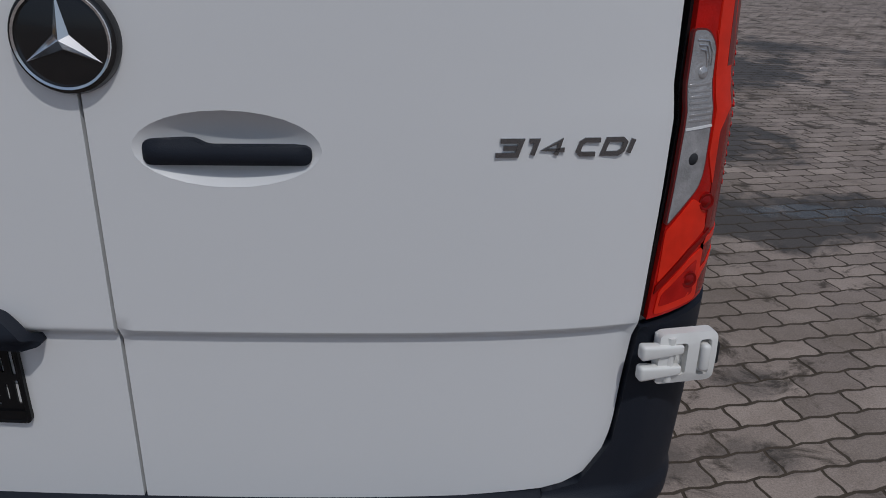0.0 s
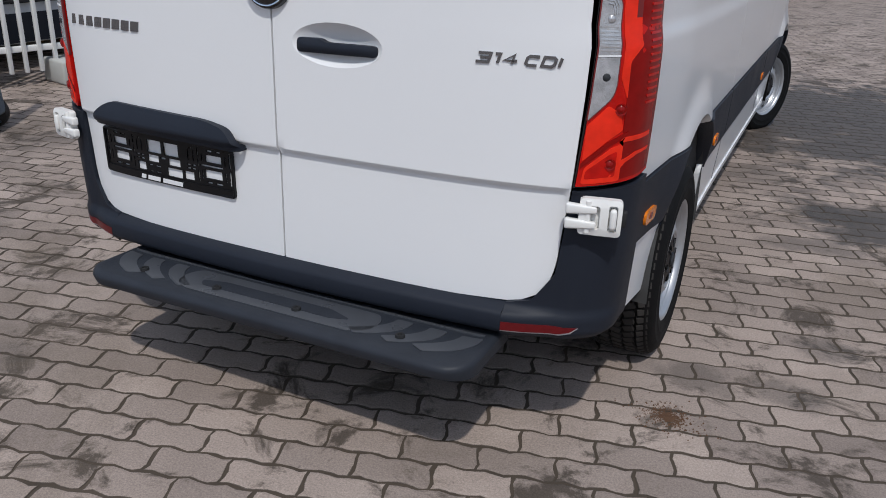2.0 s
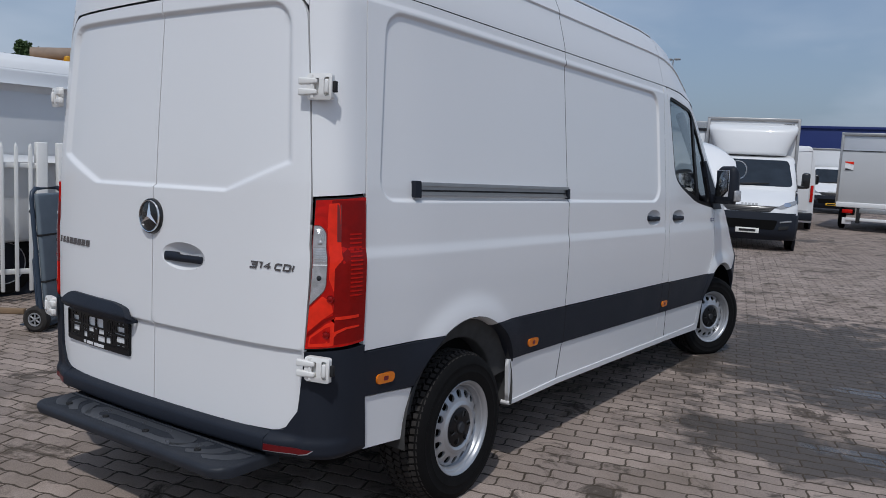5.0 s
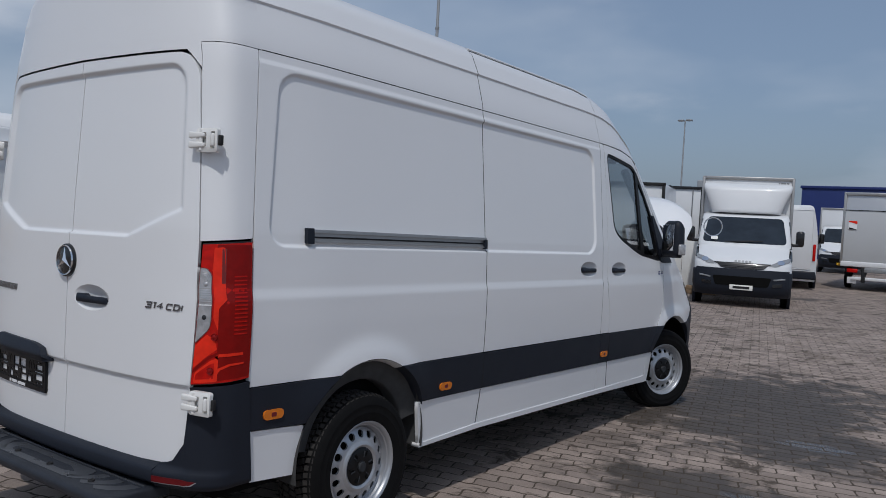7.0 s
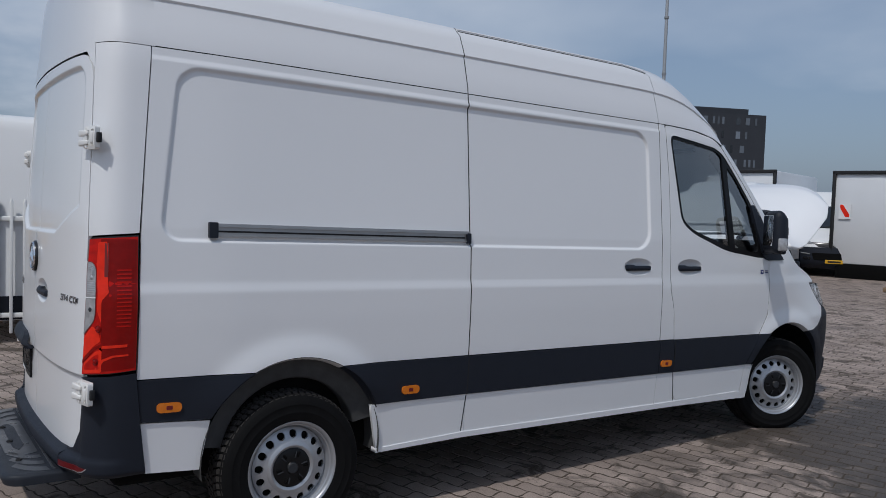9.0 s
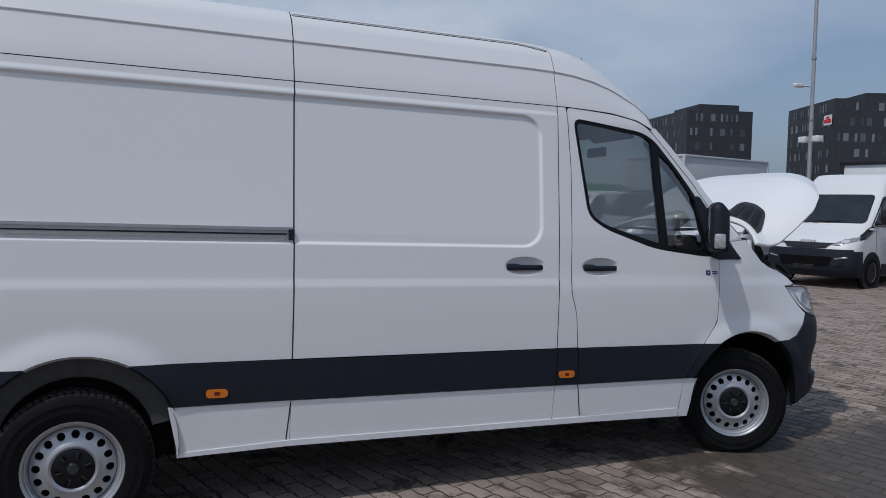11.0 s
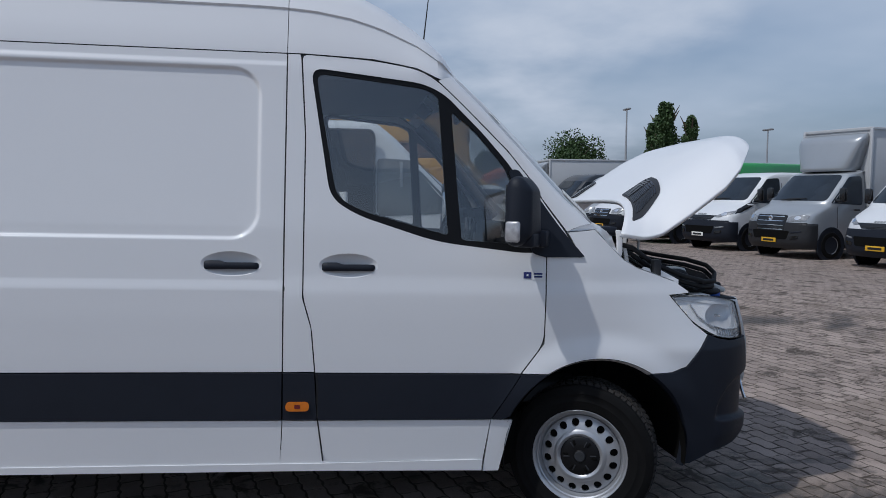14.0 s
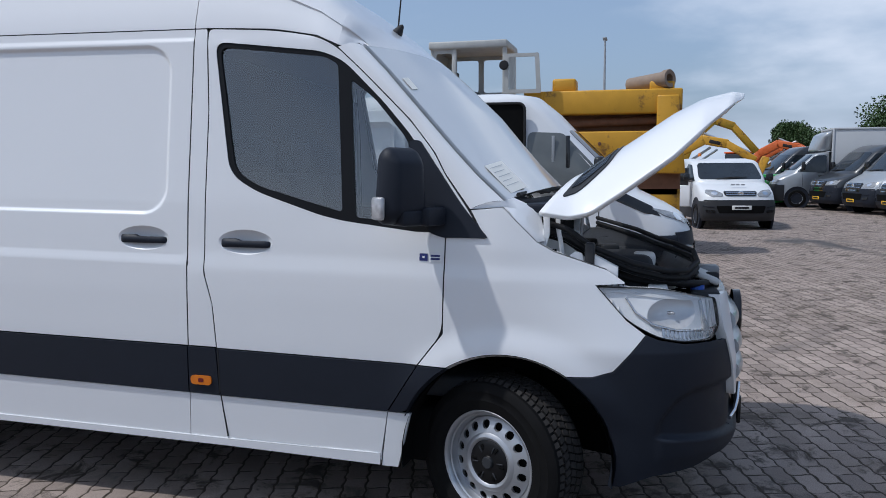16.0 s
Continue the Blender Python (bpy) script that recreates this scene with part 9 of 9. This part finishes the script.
# ---------------------------------------------------------------- dark office blocks
def office(name, corner, left, right, h, label, sign=False):
    """A block given by its near corner and its two neighbours on plan."""
    c, a, b = Vector(corner), Vector(left), Vector(right)
    far = a + b - c
    t = thing(name, Matrix.Translation((c.x, c.y, 0)), label, "building", "office blocks")
    o = [Vector((0, 0)), b - c, far - c, a - c]
    bm = prism([(p.x, p.y) for p in o], h)
    part("wall", bm, M_FACADE, t, smooth=False)
    ctr = (b - c + a - c) / 2
    pent = [ctr + (p - ctr) * 0.62 + (b - c) * 0.12 for p in o]
    part("roof_house", prism([(p.x, p.y) for p in pent], 1.5, lambda p, q, r: (p, q, h + r)), M_FACADE, t, smooth=False)
    rng = random.Random(int(h * 10))
    for p0, p1 in ((a - c, Vector((0, 0))), (Vector((0, 0)), b - c)):
        d = p1 - p0
        L = d.length
        d.normalize()
        nrm = Vector((d.y, -d.x))
        if nrm.dot(Vector((60, -60))) < 0:
            nrm = -nrm
        cols = max(3, int(L / 1.0))
        for f in range(6):
            z = h - 2.0 - f * 2.6
            i = rng.randint(0, 1)
            while i < cols - 1:
                w = rng.choice((0.45, 0.45, 0.9))
                m0 = p0 + d * (0.6 + i * (L - 1.0) / cols)
                win = raw("window", [(*(m0 + nrm * 0.05), z), (*(m0 + d * w + nrm * 0.05), z), (*(m0 + d * w + nrm * 0.05), z + 1.35), (*(m0 + nrm * 0.05), z + 1.35)], [[0, 1, 2, 3]], M_FACADEW, t, smooth=False)
                i += rng.choice((1, 1, 2, 3)) + (1 if w > 0.6 else 0)
    if sign:
        d = (b - c).normalized(); nrm = Vector((d.y, -d.x)) if Vector((d.y, -d.x)).dot(Vector((60, -60))) > 0 else -Vector((d.y, -d.x))
        p0 = d * -0.2 + nrm * 0.12
        q = (a - c).normalized()
        n2 = Vector((q.y, -q.x)) if Vector((q.y, -q.x)).dot(Vector((60, -60))) > 0 else -Vector((q.y, -q.x))
        s0 = q * 0.6 + n2 * 0.15
        for zz0, zz1, k0, k1, mt in ((h - 4.3, h - 2.6, 0.0, 3.0, M_WHITEPRINT), (h - 3.9, h - 3.3, 0.25, 2.75, M_REDLIT), (h - 3.2, h - 2.85, 1.0, 2.0, M_REDLIT)):
            e = n2 * (0.0 if mt is M_WHITEPRINT else 0.05)
            raw("sign_board", [(*(s0 + q * k0 + e), zz0), (*(s0 + q * k1 + e), zz0), (*(s0 + q * k1 + e), zz1), (*(s0 + q * k0 + e), zz1)], [[0, 1, 2, 3]], mt, t, smooth=False)
    return t


office("office_block", (-111.2, 98.7), (-128.3, 103.2), (-108.0, 110.9), 19.7, "dark grey office block with small windows")
office("office_block", (-94.1, 115.4), (-111.2, 122.9), (-85.2, 135.6), 20.9, "dark grey office block with a red and white sign", True)
hall = thing("blue_hall", row_pose(-6.0, 62.0, 4), "dark blue clad hall behind the trucks", "building")
part("wall", box(14.0, 8.0, 5.2, (2.0, 4.0, 2.6), 0.05), M_BLUEROOF, hall)
part("roof_edge", box(14.2, 8.2, 0.2, (2.0, 4.0, 5.2), 0.03), M_BLUEROOF, hall)


# ---------------------------------------------------------------- trees
def tree(x, y, h, w, label, seed, slim=False, base=0.12, n=13000):
    t = thing("tree", row_pose(x, y, 0), label, "tree", "trees beyond the yard")
    rng = random.Random(seed)
    bm = tube([(0, 0, 0), (0.05 * w, 0, h * 0.4), (0, 0.03 * w, h * 0.9)], [0.035 * h * 0.6, 0.02 * h * 0.6, 0.006 * h], 8)
    tr_ = part("trunk", bm, M_BARK, t)
    for k in range(9):
        a, z = rng.uniform(0, 6.28), h * rng.uniform(0.3, 0.8)
        part("limb", tube([(0, 0, z), (w * 0.25 * math.cos(a), w * 0.25 * math.sin(a), z + h * 0.08), (w * 0.42 * math.cos(a), w * 0.42 * math.sin(a), z + h * 0.17)], [0.012 * h, 0.008 * h, 0.003 * h], 6), M_BARK, t)
    lobes = []
    for k in range(40 if not slim else 70):
        a = rng.uniform(0, 6.28)
        z = rng.uniform(0.18 if slim else 0.35, 0.93)
        prof = (1 - abs(z - 0.45) / 0.62) if slim else math.sqrt(max(0.05, 1 - ((z - 0.6) / 0.42) ** 2))
        r = w / 2 * prof * rng.uniform(0.35, 0.75)
        lobes.append((r * math.cos(a), r * math.sin(a), z * h, w * (0.20 if slim else 0.24) * rng.uniform(0.7, 1.2)))
    verts, faces = [], []
    for k in range(n):
        cx_, cy_, cz_, r = rng.choice(lobes)
        d = Vector((rng.gauss(0, 1), rng.gauss(0, 1), rng.gauss(0, 1) * (1.6 if slim else 0.9))).normalized() * r * rng.uniform(0.55, 1.05)
        p = Vector((cx_, cy_, cz_)) + d
        s = h * (0.011 if slim else 0.016) * rng.uniform(0.6, 1.5)
        u = Vector((rng.gauss(0, 1), rng.gauss(0, 1), rng.gauss(0, 1))).normalized(); v_ = u.orthogonal().normalized()
        o = len(verts)
        verts += [tuple(p + u * s), tuple(p + v_ * s * 0.7), tuple(p - u * s), tuple(p - v_ * s * 0.7)]
        faces.append([o, o + 1, o + 2, o + 3])
    cw = raw("crown", verts, faces, M_LEAF, t, smooth=False)
    return t


tree(-61.0, 31.5, 9.4, 2.9, "slender dark green poplar tree", 1, True)
tree(-60.2, 33.5, 8.2, 2.2, "slender dark green poplar tree", 2, True)
tree(-61.5, 30.7, 7.6, 2.0, "slender dark green poplar tree", 7, True)
tree(-73.2, 27.7, 6.5, 6.6, "round-crowned green tree beyond the yard", 3)
tree(-75.0, 18.9, 5.3, 3.0, "small green tree beyond the yard", 4)
tree(-85.2, 21.2, 5.7, 4.0, "round-crowned green tree beyond the yard", 5)
tree(-76.5, 22.0, 4.3, 4.0, "small green tree beyond the yard", 8)
# soil crumbs on the paving by the rear wheel
soil = thing("soil_crumbs", pose(0.62, 1.58, 0.0), "brown soil crumbs on the paving", "dirt", kind="stuff")
rng = random.Random(4)
verts, faces = [], []
for k in range(900):
    a, r = rng.uniform(0, 6.28), abs(rng.gauss(0, 0.05)) * rng.uniform(0.3, 1.2)
    p = Vector((r * math.cos(a) * 1.3, r * math.sin(a), 0.0)); s = rng.uniform(0.0015, 0.005)
    o = len(verts)
    verts += [tuple(p + Vector(q) * s) for q in ((1, 0, 0), (-0.5, 0.9, 0), (-0.5, -0.9, 0), (0, 0, 1.2))]
    faces += [[o, o + 1, o + 3], [o + 1, o + 2, o + 3], [o + 2, o, o + 3]]
raw("crumbs", verts, faces, M_DIRT, soil, smooth=False)

# ---------------------------------------------------------------- paving
def paving_material(name, far):
    m = bpy.data.materials.new(name)
    m.use_nodes = True
    n, l = m.node_tree.nodes, m.node_tree.links
    b = n["Principled BSDF"]
    tc = n.new("ShaderNodeNewGeometry")
    pos = tc.outputs["Position"]

    def noise_tex(scale, detail=6, rough=0.6, dist=0.0):
        t = n.new("ShaderNodeTexNoise")
        t.inputs["Scale"].default_value, t.inputs["Detail"].default_value = scale, detail
        t.inputs["Roughness"].default_value, t.inputs["Distortion"].default_value = rough, dist
        l.new(pos, t.inputs["Vector"])
        return t.outputs["Fac"]

    def ramp(src, a, b_, ca=(0, 0, 0, 1), cb=(1, 1, 1, 1)):
        r = n.new("ShaderNodeValToRGB")
        r.color_ramp.elements[0].position, r.color_ramp.elements[1].position = a, b_
        r.color_ramp.elements[0].color, r.color_ramp.elements[1].color = ca, cb
        l.new(src, r.inputs[0])
        return r.outputs[0]

    def mix(fac, a, c, mode="MIX"):
        x = n.new("ShaderNodeMix"); x.data_type = "RGBA"; x.blend_type = mode
        for s, v in (("Factor", fac), ("A", a), ("B", c)):
            if isinstance(v, (int, float)):
                x.inputs[s].default_value = v
            elif isinstance(v, tuple):
                x.inputs[s].default_value = v
            else:
                l.new(v, x.inputs[s])
        return x.outputs["Result"]
    base = mix(noise_tex(2.2), (0.240, 0.192, 0.166, 1), (0.445, 0.365, 0.317, 1))
    g = n.new("ShaderNodeNewGeometry"); oi = n.new("ShaderNodeObjectInfo")
    ad = n.new("ShaderNodeMath"); ad.operation = "ADD"
    l.new(g.outputs["Random Per Island"], ad.inputs[0]); l.new(oi.outputs["Random"], ad.inputs[1])
    fr = n.new("ShaderNodeMath"); fr.operation = "FRACT"; l.new(ad.outputs[0], fr.inputs[0])
    tone = ramp(fr.outputs[0], 0.0, 1.0, (0.76, 0.75, 0.74, 1), (1.16, 1.15, 1.13, 1))
    col = mix(1.0, base, tone, "MULTIPLY") if not far else base
    # dark grime blots on single stones and broad damp patches
    blot = ramp(noise_tex(3.1, 9, 0.70, 0.7), 0.535, 0.615)
    col = mix(blot, col, (0.085, 0.066, 0.052, 1))
    dust = ramp(noise_tex(1.1, 9, 0.7, 0.6), 0.50, 0.66)
    col = mix(mix(0.5, (0, 0, 0, 1), dust), col, (0.13, 0.098, 0.068, 1))
    damp = ramp(noise_tex(0.33, 6, 0.6, 0.5), 0.59, 0.66)
    # lasting wet patches beside the van
    edge = noise_tex(2.3, 9, 0.7, 0.6)
    for cx_, cy_, rx_, ry_ in ((1.15, 6.75, 1.05, 1.65), (1.60, 3.95, 0.85, 0.34), (1.60, 5.65, 0.90, 0.60), (2.9, 8.6, 0.8, 1.1), (2.35, 4.15, 0.35, 0.22), (1.02, 3.47, 0.20, 0.11), (1.08, 2.32, 0.11, 0.09), (0.67, 1.87, 0.13, 0.08), (0.96, 1.92, 0.13, 0.08), (0.55, 4.65, 0.20, 0.25)):
        sb = n.new("ShaderNodeVectorMath"); sb.operation = "SUBTRACT"; sb.inputs[1].default_value = (cx_, cy_, 0)
        l.new(pos, sb.inputs[0])
        sc = n.new("ShaderNodeVectorMath"); sc.operation = "MULTIPLY"; sc.inputs[1].default_value = (1 / rx_, 1 / ry_, 0)
        l.new(sb.outputs[0], sc.inputs[0])
        ln = n.new("ShaderNodeVectorMath"); ln.operation = "LENGTH"; l.new(sc.outputs[0], ln.inputs[0])
        sm = n.new("ShaderNodeMath"); sm.operation = "MULTIPLY_ADD"; sm.inputs[1].default_value = 4.0
        l.new(edge, sm.inputs[0]); l.new(ln.outputs["Value"], sm.inputs[2])
        mr = n.new("ShaderNodeMapRange"); mr.inputs["From Min"].default_value, mr.inputs["From Max"].default_value = 3.30, 2.75
        l.new(sm.outputs[0], mr.inputs["Value"])
        mr.inputs["To Max"].default_value = 0.5 if rx_ < 0.21 else 1.0
        mx = n.new("ShaderNodeMath"); mx.operation = "MAXIMUM"
        l.new(damp, mx.inputs[0]); l.new(mr.outputs[0], mx.inputs[1])
        damp = mx.outputs[0]
    col = mix(mix(0.88, (0, 0, 0, 1), damp), col, (0.050, 0.041, 0.033, 1))
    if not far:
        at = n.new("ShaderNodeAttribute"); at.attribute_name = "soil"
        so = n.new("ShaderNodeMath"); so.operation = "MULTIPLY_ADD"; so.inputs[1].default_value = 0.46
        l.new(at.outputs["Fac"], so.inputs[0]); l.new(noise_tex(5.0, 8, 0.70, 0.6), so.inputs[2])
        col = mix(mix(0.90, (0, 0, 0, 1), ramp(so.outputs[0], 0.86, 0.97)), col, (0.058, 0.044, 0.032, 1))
    grain = ramp(noise_tex(150, 4, 0.8), 0.32, 0.70, (0.66, 0.66, 0.66, 1), (1.24, 1.24, 1.24, 1))
    col = mix(1.0, col, grain, "MULTIPLY")
    rgh = n.new("ShaderNodeMapRange")
    rgh.inputs["To Min"].default_value, rgh.inputs["To Max"].default_value = 0.90, 0.58
    l.new(damp, rgh.inputs["Value"])
    # shallow standing water in the low spots
    water = None
    for cx_, cy_, rx_, ry_ in ((1.80, 5.62, 0.30, 0.13), (1.95, 4.07, 0.30, 0.12), (2.40, 4.12, 0.22, 0.10)):
        sb = n.new("ShaderNodeVectorMath"); sb.operation = "SUBTRACT"; sb.inputs[1].default_value = (cx_, cy_, 0)
        l.new(pos, sb.inputs[0])
        sc = n.new("ShaderNodeVectorMath"); sc.operation = "MULTIPLY"; sc.inputs[1].default_value = (1 / rx_, 1 / ry_, 0)
        l.new(sb.outputs[0], sc.inputs[0])
        ln = n.new("ShaderNodeVectorMath"); ln.operation = "LENGTH"; l.new(sc.outputs[0], ln.inputs[0])
        sm = n.new("ShaderNodeMath"); sm.operation = "MULTIPLY_ADD"; sm.inputs[1].default_value = 3.0
        l.new(edge, sm.inputs[0]); l.new(ln.outputs["Value"], sm.inputs[2])
        mr = n.new("ShaderNodeMapRange"); mr.inputs["From Min"].default_value, mr.inputs["From Max"].default_value = 2.5, 2.2
        l.new(sm.outputs[0], mr.inputs["Value"])
        if water is None:
            water = mr.outputs[0]
        else:
            mx = n.new("ShaderNodeMath"); mx.operation = "MAXIMUM"
            l.new(water, mx.inputs[0]); l.new(mr.outputs[0], mx.inputs[1])
            water = mx.outputs[0]
    wet = n.new("ShaderNodeMix"); wet.data_type = "FLOAT"; wet.inputs["B"].default_value = 0.06
    l.new(water, wet.inputs["Factor"]); l.new(rgh.outputs[0], wet.inputs["A"]); l.new(wet.outputs["Result"], b.inputs["Roughness"])
    hgt = noise_tex(90, 5, 0.7)
    if far:
        mp = n.new("ShaderNodeMapping"); mp.inputs["Rotation"].default_value = (0, 0, -ROW_TURN)
        l.new(pos, mp.inputs["Vector"])
        br = n.new("ShaderNodeTexBrick")
        br.offset, br.squash = 0.5, 1.0
        for s, v in (("Scale", 1.0), ("Mortar Size", 0.0085), ("Mortar Smooth", 0.3), ("Brick Width", 0.225), ("Row Height", 0.1125)):
            br.inputs[s].default_value = v
        br.inputs["Color1"].default_value, br.inputs["Color2"].default_value = (0.86, 0.85, 0.84, 1), (1.08, 1.07, 1.06, 1)
        br.inputs["Mortar"].default_value = (0.26, 0.22, 0.18, 1)
        l.new(mp.outputs[0], br.inputs["Vector"])
        col = mix(1.0, col, br.outputs["Color"], "MULTIPLY")
    l.new(col, b.inputs["Base Color"])
    bp = n.new("ShaderNodeBump"); bp.inputs["Strength"].default_value = 0.55; bp.inputs["Distance"].default_value = 0.004
    l.new(hgt, bp.inputs["Height"]); l.new(bp.outputs[0], b.inputs["Normal"])
    return m


ROW_TURN = radians(15.0)
M_BLOCK = paving_material("concrete_paving_block", False)
M_PAVEFAR = paving_material("concrete_paving_far", True)
M_SAND = material("dark_joint_sand", (0.066, 0.050, 0.036), 0.95, var=0.4, scale=9, bump=0.5, bump_scale=120, stain=(0.085, 0.064, 0.047), stain_scale=1.6)
NX0, NX1, NY0, NY1 = -8.0, 7.0, -4.0, 15.0
ground = raw("ground", [(NX0, NY0, -0.0024), (NX1, NY0, -0.0024), (NX1, NY1, -0.0024), (NX0, NY1, -0.0024)], [[0, 1, 2, 3]], M_SAND, smooth=False)
tagged(ground, "dark sand bedding between paving blocks", "ground", kind="structure")
B = 1500.0
E_ = 0.3
pav = raw("pavement_far", [(-B, -B, -0.006), (B, -B, -0.006), (B, B, -0.006), (-B, B, -0.006), (NX0 + E_, NY0 + E_, -0.006), (NX1 - E_, NY0 + E_, -0.006), (NX1 - E_, NY1 - E_, -0.006), (NX0 + E_, NY1 - E_, -0.006)],
          [[0, 1, 5, 4], [1, 2, 6, 5], [2, 3, 7, 6], [3, 0, 4, 7]], M_PAVEFAR, smooth=False)
tagged(pav, "grey-brown concrete block paving of a vehicle yard, stained and damp in patches", "pavement", kind="structure")

# interlocking zig-zag blocks: 225 x 112.5 mm, half bond
BL, BW, AMP, GAP = 0.225, 0.1125, 0.0050, 0.0047


def zig(t):
    """Saw-tooth wave of period 1 between -1 and 1 with flattened peaks."""
    t = t % 1.0
    k = 4 * t if t < 0.25 else (2 - 4 * t if t < 0.75 else 4 * t - 4)
    return max(-0.8, min(0.8, k * 1.5)) / 0.8


def block_outline():
    """Outline round the block's middle; row joints wave with the half-block period so that shifted rows fit."""
    xs = [-BL / 2 + BL * i / 8 for i in range(9)]
    low = [(x, -BW / 2 + AMP * zig(x / (BL / 2) + 0.0) + GAP * 1.1) for x in xs]
    high = [(x, BW / 2 + AMP * zig(x / (BL / 2)) - GAP * 1.1) for x in xs]
    dx = lambda y: AMP * 0.8 * zig(y / BW + 0.25)
    ysd = (-0.25, 0.0, 0.25)
    right = [(BL / 2 - GAP + AMP * k, BW * f) for f, k in zip(ysd, (0.9, 0.0, -0.9))]
    left = [(-BL / 2 + GAP + AMP * k, BW * f) for f, k in zip(ysd[::-1], (-0.9, 0.0, 0.9))]
    low[0] = (low[0][0] + GAP, low[0][1]); low[-1] = (low[-1][0] - GAP, low[-1][1])
    high[0] = (high[0][0] + GAP, high[0][1]); high[-1] = (high[-1][0] - GAP, high[-1][1])
    return low + right + high[::-1] + left


BO = block_outline()
BOI = shrink(BO, 0.0085)
NB = len(BO)
bmesh_block = bpy.data.meshes.new("paving_block")
bmesh_block.from_pydata([(x, y, -0.012) for x, y in BO] + [(x, y, -0.0014) for x, y in BO] + [(x, y, 0.0) for x, y in BOI], [],
                        [[i, (i + 1) % NB, NB + (i + 1) % NB, NB + i] for i in range(NB)] + [[NB + i, NB + (i + 1) % NB, 2 * NB + (i + 1) % NB, 2 * NB + i] for i in range(NB)] + [[2 * NB + i for i in range(NB)]])
bmesh_block.materials.append(M_BLOCK)
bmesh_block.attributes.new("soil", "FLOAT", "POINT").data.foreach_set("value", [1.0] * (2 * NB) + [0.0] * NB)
cr, sr = math.cos(ROW_TURN), math.sin(ROW_TURN)
rng = random.Random(11)
verts, faces, singles = [], [], []
for r in range(-90, 190):
    for c in range(-60, 60):
        a, b = c * BL + (BL / 2 if r % 2 else 0), r * BW
        x, y = a * cr - b * sr, a * sr + b * cr
        if not (NX0 - 0.05 < x < NX1 + 0.05 and NY0 - 0.05 < y < NY1 + 0.05):
            continue
        dz, tx, ty = rng.uniform(-0.0006, 0.0012), rng.uniform(-0.004, 0.004), rng.uniform(-0.004, 0.004)
        if 0.55 < x < 2.0 and 0.6 < y < 5.6 and len(singles) < 300:
            singles.append((x, y, dz, tx, ty)); continue
        o = len(verts)
        jit = [(rng.uniform(-0.0030, 0.0030), rng.uniform(-0.0027, 0.0027)) for _ in BO]
        for k, ring in enumerate((BO, BO, BOI)):
            h = (-0.012, -0.0014, 0.0)[k]
            for (p, q), (ja, jb) in zip(ring, jit):
                p, q = p + ja, q + jb
                verts.append((x + p * cr - q * sr, y + p * sr + q * cr, h + dz + p * tx + q * ty))
        for i in range(NB):
            j = (i + 1) % NB
            faces.append((o + NB + i, o + NB + j, o + 2 * NB + j, o + 2 * NB + i))
            faces.append((o + i, o + j, o + NB + j, o + NB + i))
        faces.append(tuple(o + 2 * NB + i for i in range(NB)))
rest = raw("paving_blocks", verts, faces, M_BLOCK, ground, smooth=False)
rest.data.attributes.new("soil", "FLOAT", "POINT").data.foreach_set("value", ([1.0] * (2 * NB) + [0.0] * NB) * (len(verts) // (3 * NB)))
tagged(rest, kind="stuff")
for x, y, dz, tx, ty in singles:
    ob = new("paving_block", bmesh_block)
    ob.parent = ground
    ob.matrix_basis = Matrix.Translation((x, y, dz)) @ Matrix.Rotation(ROW_TURN, 4, "Z") @ Matrix.Rotation(ty, 4, "X") @ Matrix.Rotation(-tx, 4, "Y")
